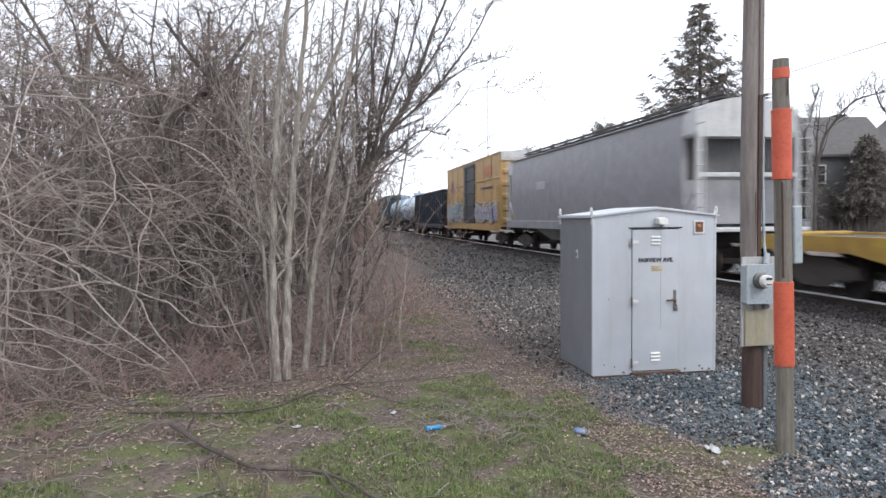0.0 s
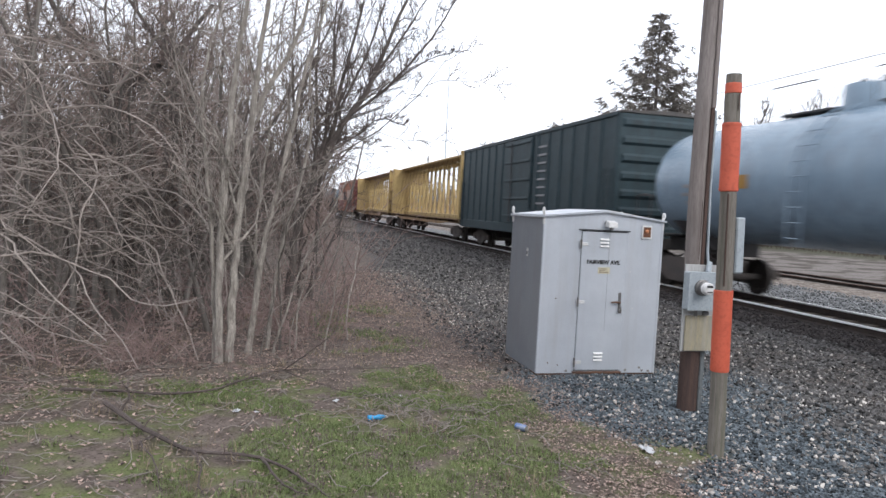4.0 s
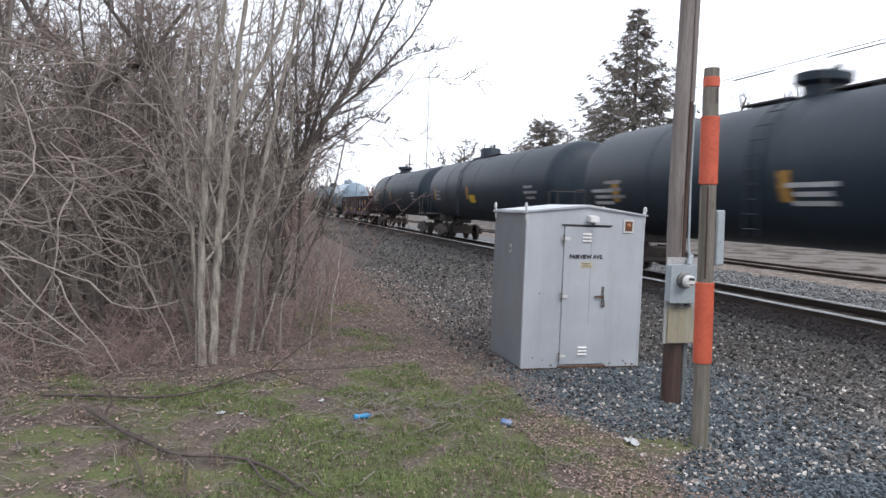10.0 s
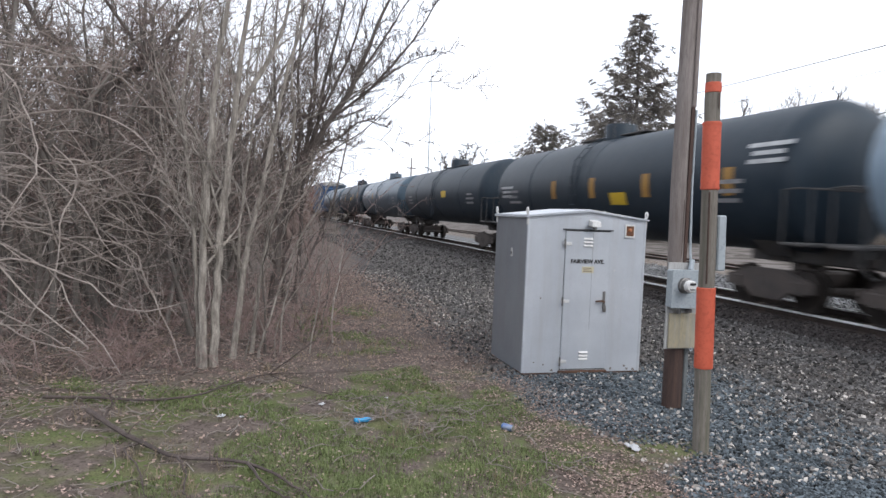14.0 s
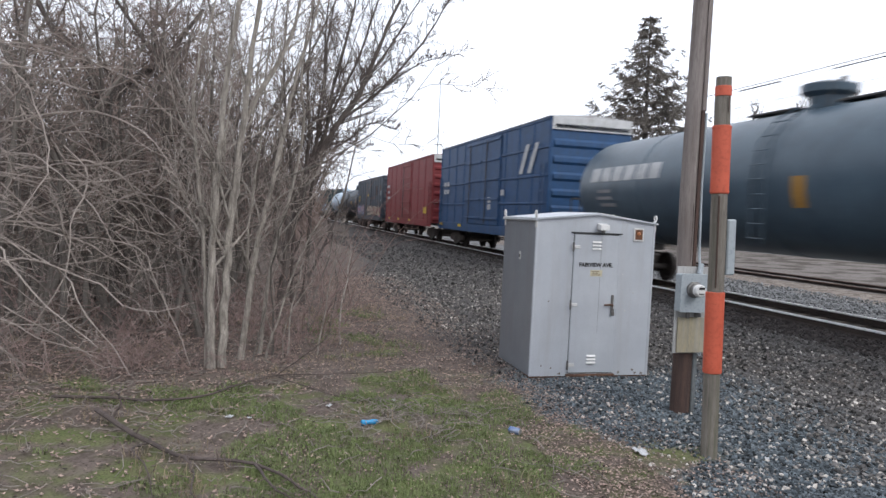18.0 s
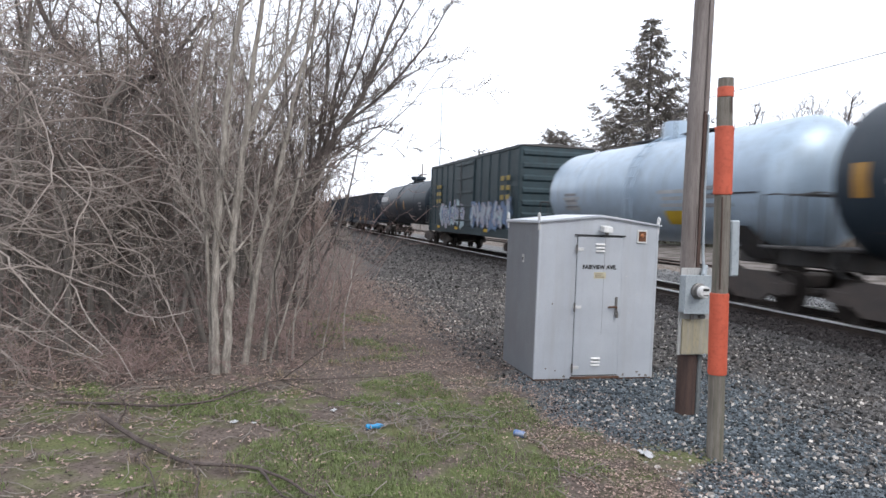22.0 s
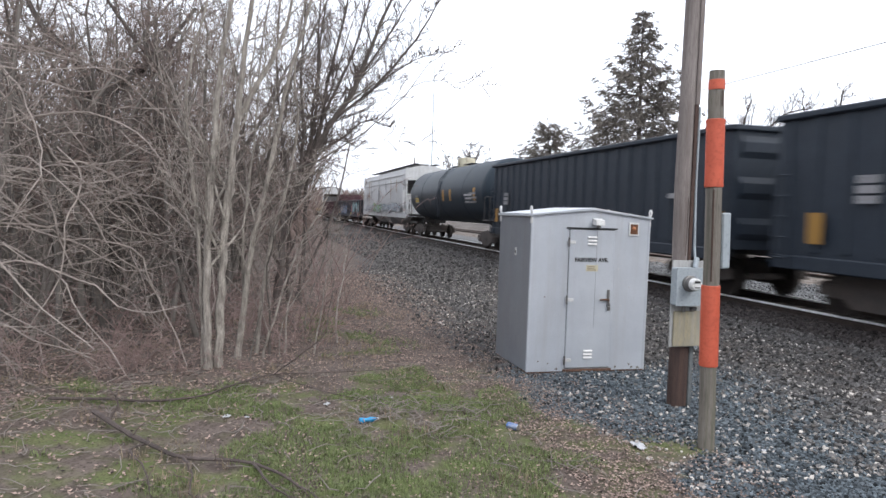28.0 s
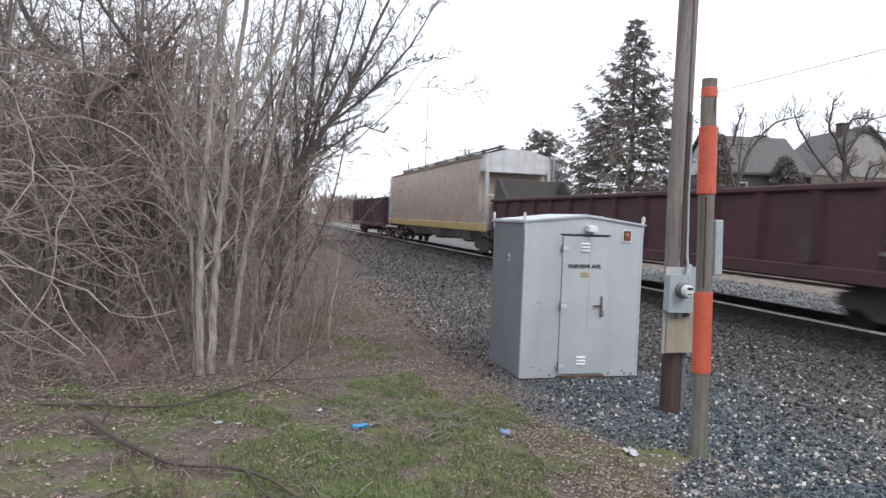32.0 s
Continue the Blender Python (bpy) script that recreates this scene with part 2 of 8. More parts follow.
def ground_material():
    """Leaf litter, grass and two kinds of crushed stone, with ragged borders between them."""
    mt = bpy.data.materials.new("verge_ground")
    mt.use_nodes = True
    ns, ln = mt.node_tree.nodes, mt.node_tree.links
    bsdf = ns["Principled BSDF"]
    co = ns.new("ShaderNodeTexCoord").outputs["Object"]
    xyz = ns.new("ShaderNodeSeparateXYZ")
    ln.new(co, xyz.inputs[0])

    def tex(s, d=4):
        n = ns.new("ShaderNodeTexNoise")
        n.inputs["Scale"].default_value, n.inputs["Detail"].default_value = s, d
        ln.new(co, n.inputs["Vector"])
        return n.outputs["Fac"]

    def cells(s):
        n = ns.new("ShaderNodeTexVoronoi")
        n.inputs["Scale"].default_value = s
        ln.new(co, n.inputs["Vector"])
        return n

    def op(kind, a, b=0.0, c=0.0):
        m = ns.new("ShaderNodeMath")
        m.operation = kind
        for sock, val in zip(m.inputs, (a, b, c)):
            if isinstance(val, (int, float)):
                sock.default_value = val
            else:
                ln.new(val, sock)
        return m.outputs[0]

    def smooth(src, lo, hi):
        r = ns.new("ShaderNodeMapRange")
        r.interpolation_type = "SMOOTHSTEP"
        r.inputs["From Min"].default_value, r.inputs["From Max"].default_value = lo, hi
        ln.new(src, r.inputs["Value"])
        return r.outputs["Result"]

    def mix(fac, one, two):
        x = ns.new("ShaderNodeMixRGB")
        for sock, val in ((x.inputs["Fac"], fac), (x.inputs["Color1"], one), (x.inputs["Color2"], two)):
            if isinstance(val, tuple):
                sock.default_value = (*val, 1)
            elif isinstance(val, (int, float)):
                sock.default_value = val
            else:
                ln.new(val, sock)
        return x.outputs["Color"]

    X, Y = xyz.outputs[0], xyz.outputs[1]
    rag = op("SUBTRACT", op("ADD", op("MULTIPLY", tex(1.1), 1.6), op("MULTIPLY", tex(6.0), 0.8)), 1.2)
    # leaf litter
    leaf = cells(26)
    leafc = mix(smooth(tex(3.0), 0.35, 0.65), (0.060, 0.047, 0.040), (0.112, 0.089, 0.077))
    leafc = mix(op("MULTIPLY", leaf.outputs["Color"], 0.6), leafc, (0.20, 0.16, 0.142))
    leafc = mix(smooth(tex(42.0), 0.52, 0.7), leafc, (0.035, 0.028, 0.024))
    # short grass
    grass = mix(smooth(tex(7.0), 0.35, 0.65), (0.105, 0.135, 0.046), (0.14, 0.148, 0.066))
    grass = mix(smooth(tex(55.0), 0.45, 0.7), grass, (0.045, 0.055, 0.022))
    # old ballast and fresh blue-grey stone
    st = cells(30)
    old = mix(st.outputs["Color"], (0.07, 0.067, 0.066), (0.17, 0.164, 0.162))
    old = mix(smooth(tex(2.0), 0.4, 0.7), old, (0.13, 0.110, 0.098))
    old = mix(smooth(st.outputs["Distance"], 0.35, 0.75), old, (0.030, 0.027, 0.025))
    new_st = mix(st.outputs["Color"], (0.085, 0.100, 0.112), (0.19, 0.218, 0.238))
    new_st = mix(smooth(st.outputs["Distance"], 0.35, 0.75), new_st, (0.035, 0.04, 0.045))
    # borders
    g_edge = op("ADD", op("SUBTRACT", X, op("MULTIPLY", op("MAXIMUM", op("SUBTRACT", Y, 18.0), 0.0), 0.10)), rag)
    bulge = op("MULTIPLY", op("MULTIPLY", smooth(Y, 4.7, 5.4), op("SUBTRACT", 1.0, smooth(Y, 5.45, 6.1))), 0.75)
    gravel = smooth(op("SUBTRACT", g_edge, op("ADD", bulge, op("MULTIPLY", op("SUBTRACT", 1.0, smooth(Y, 6.0, 7.2)), 0.25))), 2.8, 3.3)
    fresh = op("MULTIPLY", op("SUBTRACT", 1.0, smooth(op("ADD", Y, rag), 8.4, 9.1)), op("SUBTRACT", 1.0, smooth(op("ADD", X, rag), 5.6, 7.2)))
    grassy = op("MULTIPLY", op("SUBTRACT", 1.0, smooth(op("ADD", Y, op("MULTIPLY", rag, 1.6)), 8.0, 9.2)), smooth(op("ADD", X, op("MULTIPLY", rag, 1.5)), -4.2, -1.6))
    grassy = op("MULTIPLY", grassy, smooth(tex(1.7), 0.42, 0.62))
    far_green = op("MULTIPLY", smooth(X, 26.0, 32.0), 0.7)
    col = mix(op("MULTIPLY", grassy, 0.85), leafc, grass)
    col = mix(gravel, col, mix(fresh, old, new_st))
    col = mix(far_green, col, (0.075, 0.075, 0.05))
    side_x = op("ADD", X, op("MULTIPLY", rag, 0.5))
    blue_stone = mix(st.outputs["Color"], (0.095, 0.098, 0.102), (0.23, 0.235, 0.24))
    dry = mix(smooth(tex(4.0), 0.40, 0.60), (0.115, 0.092, 0.078), (0.27, 0.235, 0.205))
    dry = mix(smooth(tex(30.0), 0.5, 0.7), dry, (0.05, 0.042, 0.034))
    far_stone = mix(st.outputs["Color"], (0.09, 0.08, 0.075), (0.24, 0.215, 0.20))
    far_stone = mix(smooth(tex(0.8), 0.45, 0.6), far_stone, (0.075, 0.065, 0.055))
    # darker stone from the bank's shoulder across the near track
    dark_bed = mix(st.outputs["Color"], (0.030, 0.026, 0.026), (0.066, 0.056, 0.053))
    col = mix(smooth(op("ADD", X, op("MULTIPLY", rag, 0.3)), 8.9, 9.5), col, dark_bed)
    col = mix(smooth(side_x, 12.1, 12.5), col, blue_stone)
    col = mix(smooth(side_x, 15.4, 16.4), col, dry)
    col = mix(smooth(side_x, 18.3, 18.9), col, far_stone)
    col = mix(smooth(side_x, 30.0, 34.0), col, (0.07, 0.07, 0.048))
    ln.new(col, bsdf.inputs["Base Color"])
    bsdf.inputs["Roughness"].default_value = 0.95
    bsdf.inputs["Specular IOR Level"].default_value = 0.2
    hgt = op("ADD", op("MULTIPLY", tex(38.0), 0.6), op("MULTIPLY", op("SUBTRACT", 1.0, st.outputs["Distance"]), op("MULTIPLY", gravel, 0.9)))
    bp = ns.new("ShaderNodeBump")
    bp.inputs["Strength"].default_value, bp.inputs["Distance"].default_value = 0.35, 0.02
    ln.new(hgt, bp.inputs["Height"])
    ln.new(bp.outputs["Normal"], bsdf.inputs["Normal"])
    return mt


def place_ground():
    me = ground_sheet()
    me.materials.append(ground_material())
    tagged(new("ground", me), "verge of leaf litter, grass and crushed stone beside the track", "ground", kind="structure")


def railway(x_mid, name, label, ties, bank_top, head=rail_head, worn="bright worn running surface"):
    """A track: two rails with bright heads, and ties bedded in the stone."""
    tr = thing(name, label, "railway track", Matrix.Translation((x_mid, 0, 0)), kind="structure")
    h = bank_top
    for s in (-0.7525, 0.7525):
        prof = [(-0.07, -0.17), (0.07, -0.17), (0.07, -0.155), (0.012, -0.13), (0.012, -0.045), (0.036, -0.035), (0.036, -0.006), (-0.036, -0.006), (-0.036, -0.035), (-0.012, -0.045), (-0.012, -0.13), (-0.07, -0.155)]
        b = Build().prism([(s + px, h + pz) for px, pz in prof], -60, 900, "y")
        r = part("rail", b, steel_rail, tr)
        part("rail_head", Build().prism([(s - 0.0385, h - 0.034), (s - 0.0385, h - 0.008), (s - 0.028, h), (s + 0.028, h), (s + 0.0385, h - 0.008), (s + 0.0385, h - 0.034)], -60, 900, "y"), head, r, worn)
    me = None
    for k in range(ties):
        if me is None:
            me = Build().box(-1.3, 1.3, -0.11, 0.11, -0.34, -0.165, 0.015).data("tie")
        part("tie", me, tie_wood, tr, m=Matrix.Translation((random.uniform(-0.04, 0.04), 4 + k * 0.53, h + random.uniform(-0.012, 0.0))))
    return tr


place_ground()
railway(TRACK_X, "railway_track_1", "main track with bright rail heads on dark ballast", 110, RAIL)
railway(TRACK_X + 8.5, "railway_track_2", "second track beyond the train with rusty rails in pale stone", 70, 0.34, rusty_head, "rusty running surface")


# ---- the freight train ----
# A car's own space: x across, y along (its leading end at -y), z up from the rail.
SHARED = {}


def shared(key, make, smooth=False):
    if key not in SHARED:
        SHARED[key] = make().data(key, smooth)
    return SHARED[key]


def side_frame():
    b = Build()
    out = [(-1.22, 0.40), (-1.22, 0.62), (-0.95, 0.68), (-0.45, 0.82), (0.45, 0.82), (0.95, 0.68), (1.22, 0.62), (1.22, 0.40), (0.72, 0.40), (0.40, 0.20), (-0.40, 0.20), (-0.72, 0.40)]
    b.prism(out, -0.06, 0.06, "x")
    for y in (-0.88, 0.88):
        b.box(-0.10, 0.10, y - 0.13, y + 0.13, 0.34, 0.62, 0.03)
    for y in (-0.16, 0.0, 0.16):
        b.tube([(0, y, 0.26), (0, y, 0.60)], 0.075, 8)
    return b


def wheel_mesh():
    return Build().lathe([(-0.07, 0.08), (-0.07, 0.30), (-0.045, 0.36), (-0.06, 0.42), (0.06, 0.41), (0.06, 0.45), (0.085, 0.45), (0.09, 0.35), (0.03, 0.30), (0.06, 0.12), (0.06, 0.08)], 20, "x")


def add_truck(car, y):
    """A four-wheel truck."""
    bolster = shared("bolster", lambda: Build().box(-1.0, 1.0, -0.2, 0.2, 0.42, 0.78, 0.05).box(-0.25, 0.25, -0.25, 0.25, 0.78, 1.18, 0.03))
    tr = part("truck", bolster, truck_rust, car, m=Matrix.Translation((0, y, RAIL - FLOOR)))
    for s in (-1, 1):
        part("side_frame", shared("side_frame", side_frame), truck_rust, tr, m=Matrix.Translation((s * 1.0, 0, 0)))
        for dy in (-0.88, 0.88):
            part("wheel", shared("wheel", wheel_mesh, True), wheel_steel, tr, m=Matrix.LocRotScale((s * 0.77, dy, 0.43), Euler((0, 0, 0 if s < 0 else math.pi)), None))
    for dy in (-0.88, 0.88):
        part("axle", shared("axle", lambda: Build().tube([(-1.05, 0, 0.43), (1.05, 0, 0.43)], 0.08, 10)), truck_rust, tr, m=Matrix.Translation((0, dy, 0)))


def add_coupler(car, y, s):
    def make():
        b = Build().box(-0.09, 0.09, 0, 0.55, 0.76, 0.94, 0.02)
        b.prism([(-0.16, 0.5), (0.17, 0.5), (0.19, 0.72), (0.05, 0.82), (-0.02, 0.7), (-0.14, 0.74)], 0.70, 1.0, "z")
        return b
    part("coupler", shared("coupler", make), truck_rust, car, m=Matrix.LocRotScale((0, y, 0), Euler((0, 0, 0 if s > 0 else math.pi)), None))
    hose = Build().tube([(0.3 * s, y, 0.85), (0.32 * s, y + 0.3 * s, 0.6), (0.25 * s, y + 0.6 * s, 0.5)], 0.03, 6)
    part("air_hose", hose, under_black, car)


def ladder(car, x, y, z0, z1, mat, wide=0.42, along="y", name="ladder"):
    """Rungs between two stiles; along says in which direction the rungs run."""
    b = Build()
    d = (0, wide / 2) if along == "y" else (wide / 2, 0)
    for s in (-1, 1):
        b.box(x + s * d[0] - 0.018, x + s * d[0] + 0.018, y + s * d[1] - 0.018, y + s * d[1] + 0.018, z0, z1)
    n = max(2, round((z1 - z0) / 0.38))
    for k in range(n):
        z = z0 + (k + 0.5) * (z1 - z0) / n
        b.tube([(x - d[0], y - d[1], z), (x + d[0], y + d[1], z)], 0.014, 5)
    return part(name, b, mat, car)


def bars(car, x, y0, z0, widths, high, mat, name="lettering", gap=0.08, label=""):
    """Unreadable lettering: plain bars in a row on the side at x."""
    b, y = Build(), y0
    for w in widths:
        b.box(min(x, x - 0.004 * (1 if x > 0 else -1)), max(x, x - 0.004 * (1 if x > 0 else -1)), y, y + w, z0, z0 + high)
        y += w + gap
    return part(name, b, mat, car, label)


def blob(b, x, y, z, ry, rz, rng, n=14, thick=0.006):
    """A rounded, uneven patch of sprayed paint on the side at x."""
    out = []
    for k in range(n):
        a = 2 * math.pi * k / n
        r = 0.75 + 0.35 * rng.random()
        out.append((y + math.cos(a) * ry * r, z + math.sin(a) * rz * r))
    b.prism(out, x - thick, x, "x")


spray = {n: paint("spray_" + n, c, tuple(k * 0.8 for k in c), 0.55, scale=4, bump=0.03) for n, c in {
    "white": (0.46, 0.47, 0.49), "teal": (0.10, 0.27, 0.30), "blue": (0.13, 0.20, 0.33), "pink": (0.40, 0.14, 0.19), "black": (0.02, 0.02, 0.025),
    "violet": (0.28, 0.24, 0.42), "yellow": (0.44, 0.38, 0.17), "green": (0.22, 0.42, 0.16), "orange": (0.5, 0.2, 0.1), "sky": (0.36, 0.47, 0.52), "red": (0.30, 0.11, 0.10), "lilac": (0.36, 0.36, 0.43), "cream": (0.42, 0.37, 0.30), "steel": (0.20, 0.25, 0.36)}.items()}


def stroke(y, z, turn, length, curve, wide, x, thick=0.006):
    """A thick curved stroke of paint with round ends, flat on the side at x."""
    n, mid = 7, []
    for k in range(n):
        t = k / (n - 1) - 0.5
        a = turn + curve * t
        mid.append((y + math.cos(turn) * length * t - math.sin(a) * curve * length * (0.25 - t * t) * 0.6, z + math.sin(turn) * length * t + math.cos(a) * curve * length * (0.25 - t * t) * 0.6, a))
    out = [(p + math.sin(a) * wide, q - math.cos(a) * wide) for p, q, a in mid]
    p, q, a = mid[-1]
    out += [(p + math.sin(a + u) * wide, q - math.cos(a + u) * wide) for u in (0.8, 1.57, 2.35)]
    out += [(p - math.sin(a) * wide, q + math.cos(a) * wide) for p, q, a in reversed(mid)]
    p, q, a = mid[0]
    out += [(p - math.sin(a + u) * wide, q + math.cos(a + u) * wide) for u in (0.8, 1.57, 2.35)]
    return Build().prism(out, x - thick, x, "x")


def graffiti(car, x, y0, y1, z0, z1, colours, seed, label):
    """Sprayed letters: an uneven cloud of the first colour, then swollen letters of thick curved strokes with dark outlines and highlights."""
    rng = random.Random(seed)
    n = max(3, round((y1 - y0) / 0.85))
    high, width = z1 - z0, (y1 - y0) / n
    for k in range(n):
        b = Build()
        blob(b, x, y0 + (k + 0.5) * width, z0 + high * rng.uniform(0.4, 0.6), width * rng.uniform(0.6, 0.9), high * rng.uniform(0.40, 0.58), rng, 18)
        part("sprayed_haze", b, spray[colours[0]], car, label)
    for k in range(n):
        cy, cz = y0 + (k + 0.5) * width, z0 + high * 0.5
        lines = []
        for q in range(rng.randint(3, 4)):
            turn = rng.choice((0.15, 1.35, 1.75, 1.57, 2.5, 0.7)) + rng.uniform(-0.2, 0.2)
            reach = high * 0.72 if 1.0 < turn < 2.2 else width * 0.8
            lines.append((cy + rng.uniform(-0.28, 0.28) * width, cz + rng.uniform(-0.20, 0.20) * high, turn, reach * rng.uniform(0.7, 1.0), rng.uniform(-1.6, 1.6), high * rng.uniform(0.085, 0.13)))
        for q, (y, z, turn, length, curve, wide) in enumerate(lines):
            lift = 0.003 + 0.0005 * q
            part("sprayed_outline", stroke(y, z, turn, length, curve, wide + 0.04, x - lift), spray["black"], car, label)
            part("sprayed_letter", stroke(y, z, turn, length, curve, wide, x - lift - 0.004), spray[colours[1] if q < 3 else colours[2]], car, label)
            part("sprayed_highlight", stroke(y, z + wide * 0.35, turn, length * 0.7, curve, wide * 0.28, x - lift - 0.008), spray[colours[2]], car, label)


yellow_mark = paint("yellow_mark", (0.62, 0.42, 0.03), (0.50, 0.32, 0.03), 0.5, bump=0.05)
white_mark = paint("white_mark", (0.50, 0.51, 0.52), (0.36, 0.37, 0.38), 0.5, bump=0.05)
amber_mark = paint("amber_panel", (0.36, 0.20, 0.045), (0.29, 0.155, 0.04), 0.5, bump=0.05)


def car_frame(label, category, s0, s1):
    mid = (s0 + s1) / 2
    car = thing(category.replace(" ", "_"), label, category, Matrix.Translation((TRACK_X, mid, FLOOR)), group="cars of the freight train")
    CARS.append((car, mid))
    return car, (s1 - s0) / 2


def running_gear(car, half, inset=1.9, sill=True):
    for s in (-1, 1):
        add_truck(car, s * (half - inset))
        add_coupler(car, s * (half - 0.05), s)
    if sill:
        part("centre_sill", Build().box(-0.33, 0.33, -half + 0.05, half - 0.05, 0.74, 1.02, 0.02), under_black, car)


def corrugated_end(car, mat, x0, x1, z0, z1, y, out, n):
    """The wall at a car's end, with n swelling ribs."""
    wall = part("end_wall", Build().box(x0, x1, min(y, y + out * 0.04), max(y, y + out * 0.04), z0, z1), mat, car)
    step = (z1 - z0) / n
    for k in range(n):
        c = z0 + (k + 0.5) * step
        part("end_rib", Build().prism([(y, c - step * 0.36), (y + out * 0.11, c - step * 0.12), (y + out * 0.11, c + step * 0.12), (y, c + step * 0.36)], x0 + 0.12, x1 - 0.12, "x"), mat, wall)


def boxcar(label, s0, s1, top, body_mat, end_mat, roof_mat, door_mat, ribs=12, floor=1.05, end_ribs=7, rail_bands=0, door_w=3.0, end_band=None, depth=0.05, twin_doors=False):
    car, h = car_frame(label, "boxcar", s0, s1)
    w = 1.56
    eave = top - 0.16
    running_gear(car, h)
    for s in (-1, 1):
        x0, x1 = (-w, -w + 0.06) if s < 0 else (w - 0.06, w)
        part("side_wall", Build().box(x0, x1, -h + 0.06, h - 0.06, floor, eave, 0.01), body_mat, car)
        xo = (w + depth) * s
        ys = [(-h + 0.12) + k * (2 * h - 0.24) / ribs for k in range(ribs + 1)]
        rib = shared("rib%.2f_%.2f_%.2f" % (floor, eave, depth), lambda: Build().prism([(0, -0.07), (depth, -0.04), (depth, 0.04), (0, 0.07)], floor + 0.02, eave - 0.02, "z"))
        me = SHARED.get("ribm" + body_mat.name + "%.2f%.2f%.2f" % (floor, eave, depth))
        if me is None:
            me = rib.copy()
            me.materials.clear()
            SHARED["ribm" + body_mat.name + "%.2f%.2f%.2f" % (floor, eave, depth)] = me
        for y in ys:
            if abs(y) > door_w / 2 + 0.1:
                part("rib", me, body_mat, car, m=Matrix.LocRotScale((w * s, y, 0), Euler((0, 0, 0 if s > 0 else math.pi)), None))
        for z in [floor + (k + 1) * (eave - floor) / (rail_bands + 1) for k in range(rail_bands)]:
            part("side_band", Build().prism([(w * s, z - 0.05), (w * s + 0.045 * s, z - 0.03), (w * s + 0.045 * s, z + 0.03), (w * s, z + 0.05)], -h + 0.06, h - 0.06, "y"), body_mat, car)
        for c in ((-door_w / 4, door_w / 4) if twin_doors else (0,)):
            dw = door_w / (2 if twin_doors else 1)
            d = part("door", Build().box(min(w * s, xo + 0.03 * s), max(w * s, xo + 0.03 * s), c - dw / 2, c + dw / 2, floor + 0.06, eave - 0.1, 0.02), door_mat, car)
            for k in range(5):
                z = floor + 0.35 + k * (eave - floor - 0.6) / 4
                xs = sorted(((xo + 0.03 * s), (xo + 0.075 * s)))
                part("door_rib", Build().box(*xs, c - dw / 2 + 0.1, c + dw / 2 - 0.1, z - 0.05, z + 0.05, 0.015), door_mat, d)
            part("lock_bar", Build().tube([(xo + 0.08 * s, c + dw * 0.2, floor + 0.1), (xo + 0.08 * s, c + dw * 0.2, eave - 0.2)], 0.025, 6), under_black, d)
        part("side_sill", Build().box(min(w * s, xo), max(w * s, xo), -h + 0.06, h - 0.06, floor - 0.33, floor + 0.06, 0.02), body_mat, car)
        part("eave_rail", Build().box(min(w * s - 0.05 * s, xo), max(w * s - 0.05 * s, xo), -h + 0.06, h - 0.06, eave - 0.07, eave + 0.05, 0.02), body_mat, car)
        ladder(car, xo + 0.05 * s, -h + 0.42, floor - 0.3, eave - 1.6 if s < 0 else eave - 0.2, body_mat)
        ladder(car, xo + 0.05 * s, h - 0.42, floor - 0.3, eave - 1.6, body_mat)
    part("floor_panel", Build().box(-w + 0.06, w - 0.06, -h + 0.06, h - 0.06, floor - 0.05, floor + 0.05), under_black, car)
    for s in (-1, 1):
        corrugated_end(car, end_mat, -w, w, floor - 0.1, eave, s * (h - 0.06), s, end_ribs)
        if end_band:
            part("end_band", Build().box(-w + 0.02, w - 0.02, s * h - 0.01 if s > 0 else s * h - 0.05, s * h + 0.05 if s > 0 else s * h + 0.01, eave - 0.42, eave + 0.05, 0.01), end_band, car, "pale band under the roof")
    roof = [(-w - 0.05, eave + 0.03), (-w - 0.05, eave + 0.06), (0, top), (w + 0.05, eave + 0.06), (w + 0.05, eave + 0.03)]
    part("roof", Build().prism(roof, -h, h, "y"), roof_mat, car)
    for k in range(12):
        y = -h + 0.6 + k * (2 * h - 1.2) / 11
        part("roof_seam", Build().prism([(-w, eave + 0.06), (-w, eave + 0.10), (0, top + 0.045), (w, eave + 0.10), (w, eave + 0.06), (0, top)], y - 0.04, y + 0.04, "y"), roof_mat, car)
    part("brake_wheel", Build().lathe([(-h - 0.22, 0.26), (-h - 0.20, 0.28), (-h - 0.18, 0.26)], 16, "y", (0.6, 0, eave - 1.3)), under_black, car)
    return car, h, -w - depth


def tank_profile(h, r, dish=0.62):
    """The shell's outline: a cylinder with dished heads."""
    pr = []
    for k in range(8):
        a = math.pi / 2 * k / 7
        pr.append((-h + dish - dish * math.cos(a), max(0.02, r * math.sin(a) ** 0.75)))
    return pr + [(-p, q) for p, q in reversed(pr)]


